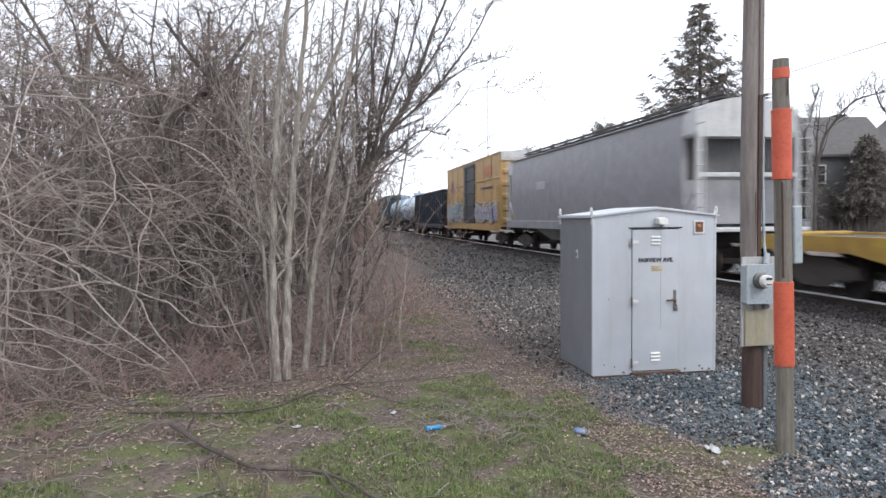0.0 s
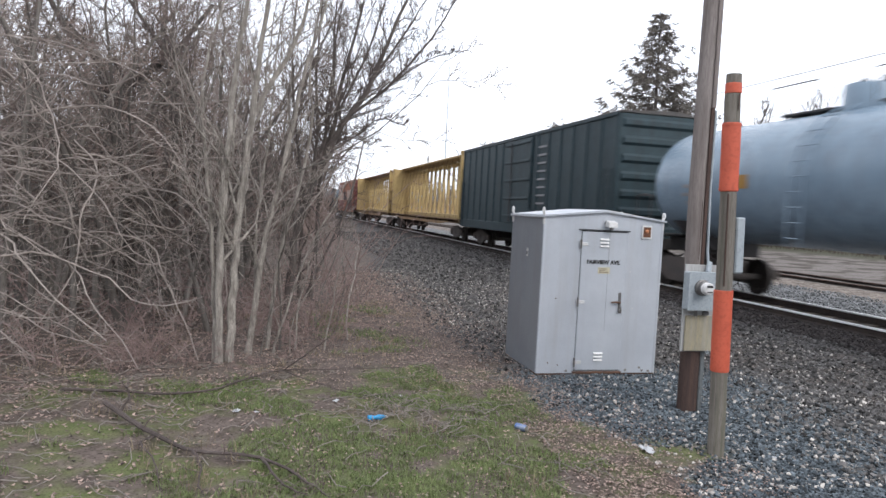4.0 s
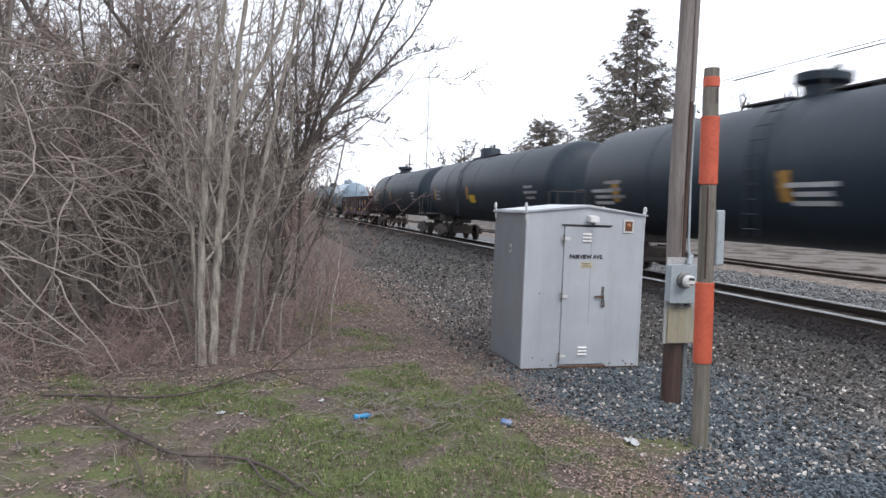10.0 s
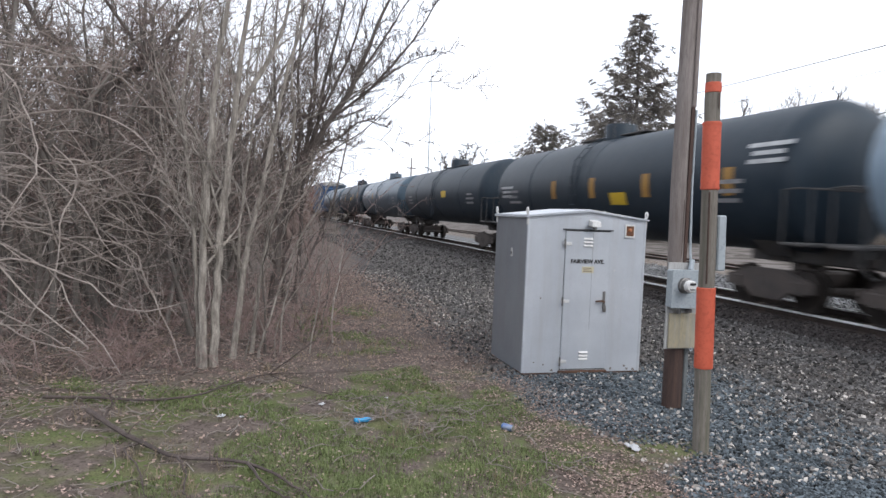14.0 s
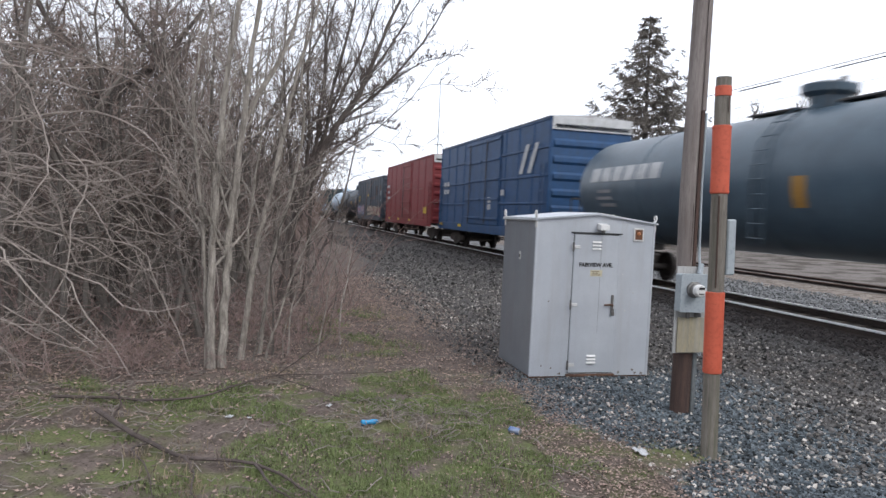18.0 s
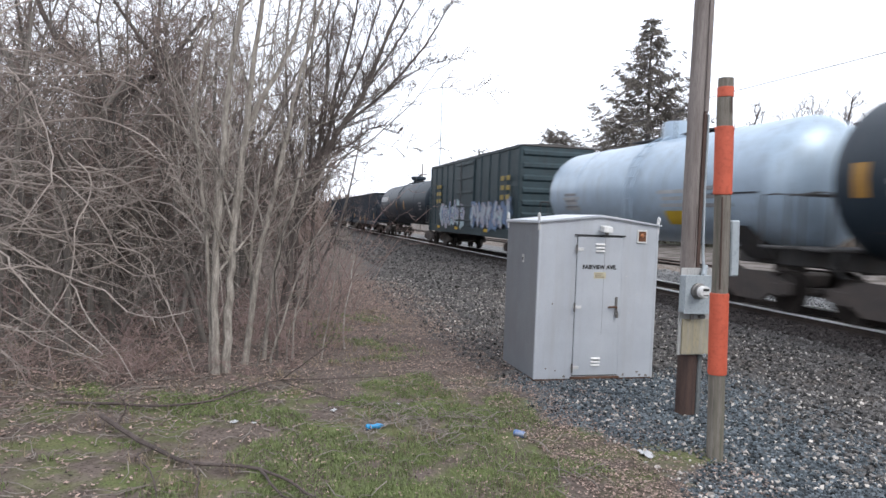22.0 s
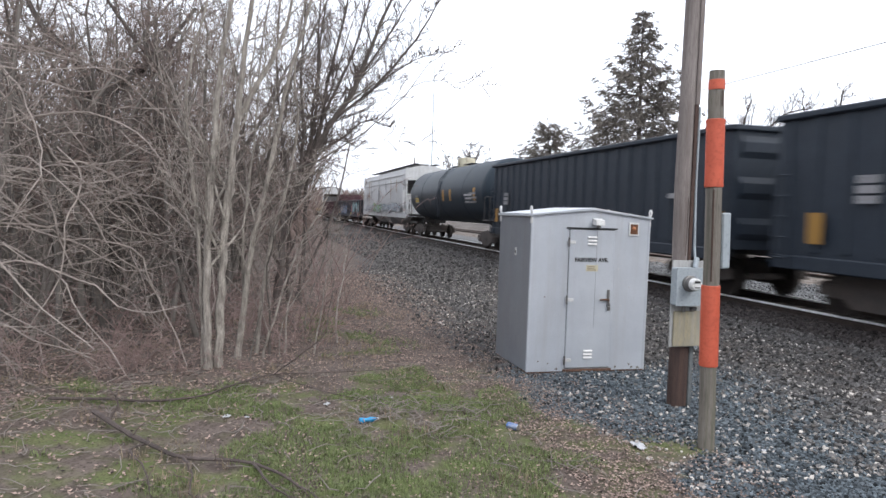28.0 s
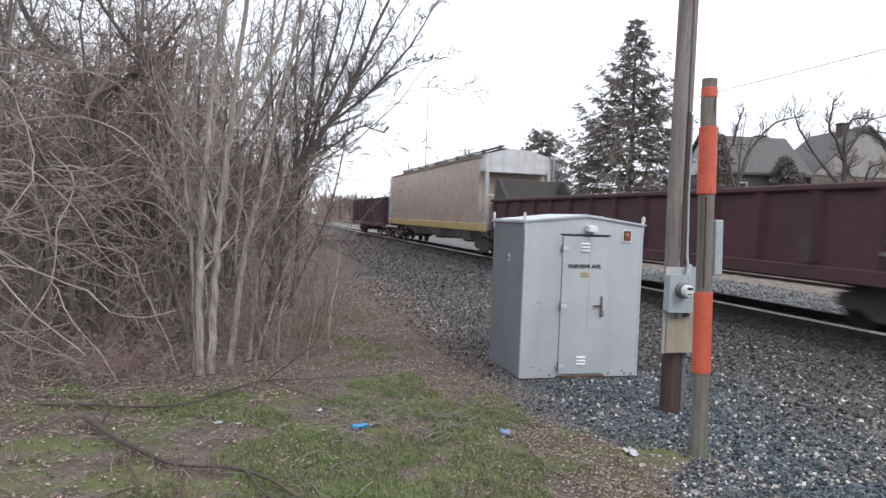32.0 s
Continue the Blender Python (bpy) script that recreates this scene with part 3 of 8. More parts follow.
def tank_car(label, s0, s1, mat, r=1.50, axle=2.55, dome=True, dome_mat=None, walk_side=True, dome_wide=0.5, dome_flare=False, frame_mat=None, end_in=0.35, dome_y=0.0):
    car, h = car_frame(label, "tank car", s0, s1)
    running_gear(car, h, 1.55, sill=False)
    fm = frame_mat or under_black
    shell = Build().lathe(tank_profile(h - end_in, r), 40, "y", (0, 0, axle))
    tank = part("tank", shell, mat, car, smooth=True)
    for k in (-0.52, 0.0, 0.52):
        part("weld_band", Build().lathe([(k * h - 0.03, r + 0.002), (k * h - 0.02, r + 0.012), (k * h + 0.02, r + 0.012), (k * h + 0.03, r + 0.002)], 40, "y", (0, 0, axle)), mat, tank, smooth=True)
    for s in (-1, 1):
        y0, y1 = sorted((s * (h - 2.9), s * h))
        part("stub_sill", Build().box(-0.35, 0.35, y0, y1, 0.74, 1.12, 0.03), fm, car)
        saddle = [(-1.2, axle - 0.95), (-0.5, 0.86), (0.5, 0.86), (1.2, axle - 0.95), (0.8, axle - r * 0.86), (0, axle - r * 0.995), (-0.8, axle - r * 0.86)]
        part("saddle", Build().prism(saddle, s * (h - 1.9) - 0.4, s * (h - 1.9) + 0.4, "y"), fm, car)
        part("end_platform", Build().box(-1.5, 1.5, *sorted((s * (h - 0.75), s * (h - 0.02))), 1.12, 1.19, 0.02), fm, car)
        for x in (-1.45, 1.45):
            part("end_railing", Build().tube([(x, s * (h - 0.05), 1.15), (x, s * (h - 0.05), 2.2), (x, s * (h - 0.4), 2.22), (x, s * (h - 0.75), 2.2), (x, s * (h - 0.75), 1.15)], 0.022, 5), fm, car)
        part("end_railing", Build().tube([(-1.45, s * (h - 0.05), 2.2), (1.45, s * (h - 0.05), 2.2)], 0.022, 5), fm, car)
    if dome:
        dm = dome_mat or mat
        top = axle + r
        if dome_flare:
            pr = [(top - 0.15, dome_wide * 0.72), (top + 0.22, dome_wide * 0.78), (top + 0.3, dome_wide * 1.1), (top + 0.46, dome_wide * 1.12), (top + 0.5, dome_wide * 0.9), (top + 0.52, 0.1)]
        else:
            pr = [(top - 0.15, dome_wide), (top + 0.38, dome_wide), (top + 0.45, dome_wide * 0.92), (top + 0.5, 0.1)]
        at = Matrix.Translation((0, dome_y, 0))
        part("dome", Build().lathe(pr, 22, "z"), dm, car, smooth=True, m=at)
        for q in (-1, 1):
            part("walkway", Build().box(-0.34, 0.34, *sorted((q * 0.56, q * 2.1)), top + 0.03, top + 0.075, 0.01), fm, car, m=at)
            for x in (-0.3, 0.3):
                part("walkway_leg", Build().tube([(x, q * 1.6, top - 0.14), (x, q * 1.6, top + 0.04)], 0.025, 5), fm, car, m=at)
        for q in (-1, 1):
            part("dome_rail", Build().tube([(-0.62, q * 2.05, top - 0.1), (-0.62, q * 2.05, top + 0.62), (-0.62, q * 0.7, top + 0.62), (-0.62, q * 0.7, top - 0.1)], 0.016, 4), fm, car, m=at)
        for q in (-0.25, 0.3):
            part("valve", Build().lathe([(top + 0.4, 0.07), (top + 0.62, 0.07), (top + 0.64, 0.03)], 10, "z", (0.1, q, 0)), fm, car, m=at)
        for s in (-1, 1):
            b = Build()
            for dy in (-0.2, 0.2):
                pts = [(s * 1.56, dy, 1.15), (s * 1.6, dy, axle)] + [(s * (r + 0.1) * math.cos(a), dy, axle + (r + 0.1) * math.sin(a)) for a in (0.5, 0.9, 1.25)]
                b.tube(pts, 0.018, 5)
            for k in range(9):
                z = 1.3 + 0.3 * k
                a = max(-1.0, min(1.0, (z - axle) / (r + 0.1)))
                x = 1.58 if z < axle else (r + 0.1) * math.sqrt(max(0.0, 1 - a * a))
                b.tube([(s * x, -0.2, z), (s * x, 0.2, z)], 0.014, 5)
            part("ladder", b, mat, car, m=at)
    return car, h, axle, r


def on_tank(car, r, axle, y, w, z0, z1, mat, name, label=""):
    """A decal that hugs the shell's near side: a curved plate between two heights."""
    n, vs, fs = 6, [], []
    for k in range(n + 1):
        z = z0 + (z1 - z0) * k / n
        x = -math.sqrt(max(0.0, (r + 0.008) ** 2 - (z - axle) ** 2))
        vs += [(x, y - w / 2, z), (x, y + w / 2, z), (x + 0.006, y - w / 2, z), (x + 0.006, y + w / 2, z)]
    for k in range(n):
        a, c = 4 * k, 4 * k + 4
        fs += [(a, a + 1, c + 1, c), (a + 2, a + 3, c + 3, c + 2), (a, a + 2, c + 2, c), (a + 1, a + 3, c + 3, c + 1)]
    return part(name, Build().add(vs, fs), mat, car, label)


def gondola(label, s0, s1, top, mat, ribs=14, floor=1.0, deep=0.10, inside=None, end_ribs=3, lip=0.12, sag=0.0, w=1.55):
    """An open-topped car with ribbed sides, thick rim and a floor."""
    car, h = car_frame(label, "gondola car", s0, s1)
    running_gear(car, h)
    inner = inside or under_black
    part("floor_panel", Build().box(-w + 0.08, w - 0.08, -h + 0.1, h - 0.1, floor, floor + 0.1), inner, car)
    rib = Build().prism([(0, -0.09), (deep, -0.06), (deep, 0.06), (0, 0.09)], floor - 0.02, top - lip + 0.01, "z").data("rib")
    for s in (-1, 1):
        x0, x1 = sorted((w * s, (w - 0.06) * s))
        part("side_wall", Build().box(x0, x1, -h + 0.06, h - 0.06, floor - 0.20, top - 0.02, 0.01), mat, car)
        x0, x1 = sorted(((w + 0.11) * s, (w - 0.1) * s))
        part("top_rim", Build().box(x0, x1, -h + 0.02, h - 0.02, top - lip, top, 0.025), mat, car)
        x0, x1 = sorted(((w + 0.1) * s, (w - 0.02) * s))
        part("side_sill", Build().box(x0, x1, -h + 0.05, h - 0.05, floor - 0.36, floor - 0.10, 0.02), mat, car)
        for k in range(ribs + 1):
            y = -h + 0.3 + k * (2 * h - 0.6) / ribs
            part("rib", rib, mat, car, m=Matrix.LocRotScale((w * s, y, 0), Euler((0, 0, 0 if s > 0 else math.pi)), None))
        corrugated_end(car, mat, -w, w, floor - 0.1, top - 0.03, s * (h - 0.08), s, end_ribs)
        part("end_rim", Build().box(-w - 0.1, w + 0.1, *sorted((s * (h - 0.16), s * (h + 0.05))), top - lip, top - 0.004, 0.02), mat, car)
        ladder(car, -w - 0.13, s * (h - 0.34), floor - 0.35, min(top - 0.2, floor + 1.6), mat)
    return car, h, -w - 0.1


def raised_end(car, h, s, top, w, mat):
    """A taller end wall on a gondola, with short sloping wings."""
    y = s * (h - 0.1)
    end = part("raised_end", Build().box(-w, w, *sorted((y, y + s * 0.09)), top - 0.02, top + 0.85, 0.02), mat, car, "taller end wall")
    for x in (-w, w - 0.06):
        part("wing", Build().prism([(y, top - 0.02), (y, top + 0.83), (y - s * 0.45, top + 0.8), (y - s * 1.5, top - 0.02)], x, x + 0.06, "x"), mat, end)
    for z in (top + 0.2, top + 0.55):
        part("end_rib", Build().box(-w + 0.1, w - 0.1, *sorted((y + s * 0.09, y + s * 0.17)), z - 0.07, z + 0.07, 0.02), mat, end)


def hopper_side(z0, knee, eave, w, bow):
    """Half section of a covered hopper's side, from the sill up to the roof's edge."""
    pts = [(w - 0.05, z0)]
    for k in range(9):
        a = k / 8
        pts.append((w - 0.06 + bow * math.sin(math.pi * (0.12 + 0.8 * a)), knee + (eave - knee) * a))
    return pts


def covered_hopper(label, s0, s1, top, mat, end_mat=None, roof_mat=None, bays=3, bands=(), sill_mat=None, board_mat=None, slope_mat=None, low_boards=False):
    """Rounded sides, slope sheets behind open end platforms, bays below, and a long hatch on the roof."""
    car, h = car_frame(label, "hopper car", s0, s1)
    em = end_mat or mat
    w, z0, eave = 1.5, 1.25, top - 0.42
    running_gear(car, h, 1.8)
    sec = hopper_side(z0, 1.6, eave, w, 0.13)
    crown = [(x * (1 - k / 6), eave + 0.30 * math.sin(math.pi / 2 * k / 6)) for k in range(1, 6) for x in (sec[-1][0],)]
    half = sec + crown
    outline = half + [(0, eave + 0.3)] + [(-x, z) for x, z in reversed(half)]
    part("body", Build().prism(outline, -h + 1.15, h - 1.15, "y"), mat, car, smooth=True)
    for z in bands:
        for s in (-1, 1):
            x = s * (w + 0.08)
            part("side_band", Build().box(min(x - 0.03, x + 0.02), max(x - 0.03, x + 0.02), -h + 1.15, h - 1.15, z - 0.035, z + 0.035, 0.01), mat, car)
    for s in (-1, 1):
        y = s * (h - 1.15)
        # slope_mat, where given, puts the hood's shade into the sheet's colour
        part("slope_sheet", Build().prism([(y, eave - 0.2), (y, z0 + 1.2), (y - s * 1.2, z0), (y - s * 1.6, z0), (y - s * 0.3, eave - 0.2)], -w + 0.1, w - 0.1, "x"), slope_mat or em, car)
        hood = [(-w, eave - 0.75), (w, eave - 0.75)] + [(x, z) for x, z in half if z > eave - 0.7] + [(0, eave + 0.27)] + [(-x, z) for x, z in reversed(half) if z > eave - 0.7]
        part("end_hood", Build().prism(hood, *sorted((y, s * (h - 0.55))), "y"), em, car)
        for x in (-w + 0.05, w - 0.05):
            part("end_post", Build().box(x - 0.06, x + 0.06, s * (h - 0.5) - 0.08, s * (h - 0.5) + 0.08, 1.1, eave - 0.6, 0.015), em, car)
            part("end_brace", Build().tube([(x, s * (h - 0.5), 2.3), (x, y - s * 0.1, 1.5)], 0.05, 6), em, car)
            ladder(car, x * 1.04, s * (h - 0.28), 0.8, eave + 0.1, em)
        part("end_platform", Build().box(-w, w, *sorted((y - s * 0.2, s * h)), 1.05, 1.16, 0.02), em, car)
        part("cross_rail", Build().box(-w, w, *sorted((s * (h - 0.44), s * (h - 0.56))), 2.5, 2.62, 0.02), em, car)
        x0, x1 = sorted((s * (w - 0.12), s * (w + 0.03)))
        part("side_sill", Build().box(x0, x1, -h + 0.1, h - 0.1, z0 - 0.3, z0 + 0.06, 0.02), sill_mat or mat, car)
        part("roof_rail", Build().box(min(s * 0.62, s * 0.72), max(s * 0.62, s * 0.72), -h + 0.6, h - 0.6, eave + 0.37, eave + 0.43), board_mat or under_black, car)
        if low_boards:
            part("eave_lip", Build().box(min(s * (w - 0.02), s * (w + 0.06)), max(s * (w - 0.02), s * (w + 0.06)), -h + 1.0, h - 1.0, eave - 0.06, eave - 0.01, 0.01), mat, car)
            for k in range(10):
                y = -h + 1.2 + k * (2 * h - 2.4) / 9
                part("rail_post", Build().box(min(s * 0.62, s * 0.70), max(s * 0.62, s * 0.70), y - 0.05, y + 0.05, eave + 0.2, eave + 0.52, 0.01), under_black, car)
    for k in range(bays):
        y = (k - (bays - 1) / 2) * (2 * h - 5.6) / bays
        q = (2 * h - 5.6) / bays / 2 - 0.12
        vs = [(sx * (w - 0.12), y + sy * q, z0) for sx, sy in ((-1, -1), (1, -1), (1, 1), (-1, 1))] + [(sx * 0.62, y + sy * 0.4, 0.42) for sx, sy in ((-1, -1), (1, -1), (1, 1), (-1, 1))]
        part("bay", Build().add(vs, [(0, 1, 2, 3), (4, 5, 6, 7), (0, 1, 5, 4), (1, 2, 6, 5), (2, 3, 7, 6), (3, 0, 4, 7)]), em, car)
        part("gate", Build().box(-0.7, 0.7, y - 0.45, y + 0.45, 0.34, 0.45, 0.02), under_black, car)
    part("hatch", Build().box(-0.36, 0.36, -h + 1.5, h - 1.5, eave + 0.27, top, 0.05), roof_mat or em, car)
    for k in range(9):
        y = -h + 2 + k * (2 * h - 4) / 8
        part("hatch_clamp", Build().box(-0.42, 0.42, y - 0.04, y + 0.04, top - 0.1, top + 0.05, 0.01), under_black, car)
    walkb = Build()
    for s in (-1, 1):
        x0, x1 = sorted((s * 0.5, s * (0.72 if low_boards else 0.95)))
        z = eave + (0.28 if low_boards else 0.36)
        walkb.box(x0, x1, -h + 0.6, h - 0.6, z, z + 0.04)
    part("running_board", walkb, board_mat or under_black, car)
    return car, h, -(w + 0.09)


rusty_sill = paint("rusty_sill", (0.30, 0.19, 0.10), (0.17, 0.10, 0.06), 0.75, scale=1.5, streak=(0.42, 0.30, 0.12), streak_amount=0.5)


def centrebeam(label, s0, s1, top, mat, dark, cap=None):
    """A lumber flat: bulkheads at both ends, and one truss of posts down the middle."""
    car, h = car_frame(label, "centrebeam car", s0, s1)
    running_gear(car, h)
    floor = 0.96
    part("deck", Build().box(-1.45, 1.45, -h, h, floor - 0.1, floor + 0.06, 0.02), dark, car)
    for s in (-1, 1):
        x0, x1 = sorted((s * 1.45, s * 1.3))
        part("side_sill", Build().prism([(-h, floor - 0.10), (-h, floor + 0.10), (h, floor + 0.10), (h, floor - 0.10), (h - 3.2, floor - 0.14), (h - 4.6, floor - 0.26), (-h + 4.6, floor - 0.26), (-h + 3.2, floor - 0.14)], x0, x1, "x"), rusty_sill, car)
        bh = part("bulkhead", Build().box(-1.36, 1.36, *sorted((s * (h - 0.24), s * (h - 0.28))), floor, top - 0.05), mat, car)
        for z in (floor + 0.3, floor + 1.1, floor + 1.9, floor + 2.7, top - 0.15):
            part("bulkhead_beam", Build().box(-1.42, 1.42, *sorted((s * (h - 0.02), s * (h - 0.16))), z - 0.08, z + 0.08, 0.02), rusty_sill, bh)
        for x in (-1.38, -0.5, 0.5, 1.38):
            part("bulkhead_post", Build().box(x - 0.07, x + 0.07, *sorted((s * (h - 0.02), s * (h - 0.24))), floor, top, 0.02), mat, bh)
        x0 = s * 0.78
        part("top_flange", Build().box(min(0, x0), max(0, x0), -h + 0.3, h - 0.3, top - 0.10, top, 0.02), cap or dark, car)
    part("top_chord", Build().box(-0.14, 0.14, -h + 0.3, h - 0.3, top - 0.26, top - 0.11, 0.03), mat, car)
    part("bottom_chord", Build().box(-0.3, 0.3, -h + 0.3, h - 0.3, floor + 0.06, floor + 0.32, 0.03), mat, car)
    n = 16
    post = Build().prism([(-0.20, floor + 0.1), (-0.17, floor + 1.7), (-0.13, floor + 2.2), (-0.05, floor + 2.45), (-0.045, top - 0.3), (0.045, top - 0.3), (0.05, floor + 2.45), (0.13, floor + 2.2), (0.17, floor + 1.7), (0.20, floor + 0.1)], -0.08, 0.08, "x").data("post")
    gusset = Build().prism([(-0.16, top - 0.1), (-0.13, top - 0.34), (-0.07, top - 0.5), (0.07, top - 0.5), (0.13, top - 0.34), (0.16, top - 0.1)], -0.17, 0.17, "x").data("gusset")
    for k in range(n + 1):
        y = -h + 0.7 + k * (2 * h - 1.4) / n
        part("post", post, mat, car, m=Matrix.Translation((0, y, 0)))
        part("gusset", gusset, mat, car, m=Matrix.Translation((0, y, 0)))
        if k < n and k % 3 == 1:
            d = (2 * h - 1.4) / n
            part("diagonal", Build().tube([(0, y + 0.1, floor + 0.25), (0, y + d - 0.1, floor + 2.0)], 0.10, 6), mat, car)
    for s in (-1, 1):
        strap = Build().tube([(s * 1.4, 0, floor + 0.05), (s * 0.7, 0, top - 0.12)], 0.010, 4).data("strap")
        for k in range(n):
            part("strap", strap, dark, car, m=Matrix.Translation((0, -h + 0.9 + k * (2 * h - 1.4) / n, 0)))
    rng = random.Random(round(s0))
    for k in range(34):
        y = -h + 0.7 + rng.randrange(n + 1) * (2 * h - 1.4) / n + rng.uniform(-0.12, 0.12)
        b = Build()
        blob(b, -0.10 - 0.01 * rng.random(), y, floor + rng.uniform(0.3, 2.2), rng.uniform(0.06, 0.20), rng.uniform(0.04, 0.22), rng, 9, 0.012)
        part("wrapping_scrap", b, spray["white"], car, "torn scrap of white wrapping")
    return car, h, -1.45


def flat_car(label, s0, s1, mat):
    car, h = car_frame(label, "flat car", s0, s1)
    running_gear(car, h)
    part("deck", Build().box(-1.3, 1.3, -h, h, 0.86, 1.0, 0.02), under_black, car)
    for s in (-1, 1):
        x0, x1 = sorted((s * 1.47, s * 1.30))
        part("side_sill", Build().prism([(-h, 0.74), (-h, 1.06), (h, 1.06), (h, 0.74), (h - 3.4, 0.74), (h - 4.8, 0.5), (-h + 4.8, 0.5), (-h + 3.4, 0.74)], x0, x1, "x"), mat, car)
    for y in (-h + 0.6, -h + 4, 0, h - 4, h - 0.6):
        part("hitch", Build().box(-0.9, 0.9, y - 0.12, y + 0.12, 1.0, 1.10, 0.03), mat, car)
    return car, h, -1.47


CARS = []
# paints of the cars
dim_mark = paint("dim_mark", (0.30, 0.30, 0.31), (0.20, 0.20, 0.21), 0.6, bump=0.05)
grey_hopper = paint("grey_hopper_paint", (0.30, 0.30, 0.32), (0.235, 0.235, 0.255), 0.5, streak=(0.19, 0.175, 0.17), streak_amount=0.5)
pale_hopper = paint("pale_hopper_paint", (0.56, 0.57, 0.58), (0.47, 0.48, 0.49), 0.55, streak=(0.32, 0.30, 0.28), streak_amount=0.45)
tan_hopper = paint("tan_hopper_paint", (0.46, 0.385, 0.325), (0.36, 0.28, 0.23), 0.6, streak=(0.24, 0.15, 0.11), streak_amount=0.6)
white_end = paint("pale_end_paint", (0.55, 0.56, 0.57), (0.45, 0.46, 0.47), 0.6, streak=(0.25, 0.22, 0.2))
yellow_box = paint("yellow_boxcar_paint", (0.47, 0.305, 0.125), (0.40, 0.255, 0.105), 0.55, streak=(0.20, 0.11, 0.05), streak_amount=0.45)
yellow_beam = paint("yellow_beam_paint", (0.51, 0.375, 0.160), (0.41, 0.29, 0.125), 0.55, streak=(0.20, 0.12, 0.07), streak_amount=0.6)
yellow_flat = paint("yellow_flat_paint", (0.45, 0.29, 0.05), (0.28, 0.17, 0.05), 0.6, streak=RUST)
brown_deck = paint("brown_deck", (0.10, 0.062, 0.048), (0.065, 0.042, 0.036), 0.85)
dark_door = paint("dark_door_paint", (0.035, 0.04, 0.05), (0.05, 0.055, 0.06), 0.6)
brown_box = paint("brown_boxcar_paint", (0.29, 0.108, 0.062), (0.19, 0.068, 0.046), 0.75, streak=(0.37, 0.18, 0.11), streak_amount=0.6)
red_box = paint("red_boxcar_paint", (0.23, 0.032, 0.036), (0.17, 0.027, 0.03), 0.6, streak=(0.11, 0.02, 0.02), streak_amount=0.45)
blue_box = paint("blue_boxcar_paint", (0.018, 0.072, 0.185), (0.016, 0.056, 0.135), 0.55, streak=(0.03, 0.045, 0.06), streak_amount=0.4)
slate_box = paint("slate_boxcar_paint", (0.066, 0.082, 0.105), (0.046, 0.058, 0.076), 0.6, streak=(0.025, 0.025, 0.03), streak_amount=0.5)
green_box = paint("green_boxcar_paint", (0.026, 0.050, 0.060), (0.019, 0.037, 0.045), 0.6, streak=(0.02, 0.02, 0.02), streak_amount=0.5)
black_gon = paint("black_gondola_paint", (0.015, 0.023, 0.036), (0.021, 0.030, 0.044), 0.6, streak=(0.035, 0.040, 0.048), streak_amount=0.3)
brown_gon = paint("brown_gondola_paint", (0.060, 0.040, 0.042), (0.042, 0.030, 0.033), 0.75, streak=RUST, streak_amount=0.4)
navy_gon = paint("navy_gondola_paint", (0.028, 0.034, 0.048), (0.040, 0.042, 0.053), 0.75, streak=RUST, streak_amount=0.3)
maroon_gon = paint("maroon_gondola_paint", (0.090, 0.038, 0.044), (0.064, 0.032, 0.038), 0.7, streak=(0.04, 0.022, 0.024), streak_amount=0.5)
black_tank = paint("black_tank_paint", (0.015, 0.027, 0.040), (0.020, 0.033, 0.047), 0.50, streak=(0.05, 0.052, 0.058), streak_amount=0.3, spec=0.3, scale=1.2, bump=0.04)
slate_tank = paint("slate_tank_paint", (0.070, 0.108, 0.142), (0.052, 0.082, 0.112), 0.36, streak=(0.03, 0.035, 0.04), streak_amount=0.35, scale=1.2, bump=0.04)
blue_tank = paint("pale_blue_tank_paint", (0.245, 0.33, 0.41), (0.20, 0.275, 0.35), 0.27, streak=(0.10, 0.10, 0.105), streak_amount=0.45, scale=1.2, bump=0.04)
silver_tank = paint("silver_tank_paint", (0.42, 0.53, 0.64), (0.36, 0.455, 0.555), 0.32, 0.1, streak=(0.16, 0.14, 0.13), streak_amount=0.4, scale=1.2, bump=0.04)
dull_yellow = paint("dull_yellow_mark", (0.33, 0.25, 0.05), (0.24, 0.18, 0.05), 0.6)
# dark brown that holds the shade of the recess under a hopper's end hood
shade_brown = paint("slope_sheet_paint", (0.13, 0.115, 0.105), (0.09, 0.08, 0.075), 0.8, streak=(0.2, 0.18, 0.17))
galv_roof = paint("galvanised_roof", (0.45, 0.46, 0.47), (0.36, 0.36, 0.37), 0.5, 0.4, streak=(0.2, 0.15, 0.12))
dark_roof = paint("dark_roof", (0.07, 0.068, 0.068), (0.10, 0.09, 0.085), 0.8)


def placards(car, r, axle, h, seed, colour=None, blocks=()):
    """The small markings of a tank car: rows of bars and coloured panels; blocks: (y, width, z0, z1, material)."""
    rng = random.Random(seed)
    for y, w, z0, z1, m in blocks:
        on_tank(car, r, axle, y, w, z0, z1, m, "panel")
    for y in (-h + 2.4, h - 2.6):
        for k in range(3):
            on_tank(car, r, axle, y + rng.uniform(-0.1, 0.1), rng.uniform(0.7, 1.2), axle - 0.15 - 0.2 * k, axle - 0.06 - 0.2 * k, dim_mark, "lettering")


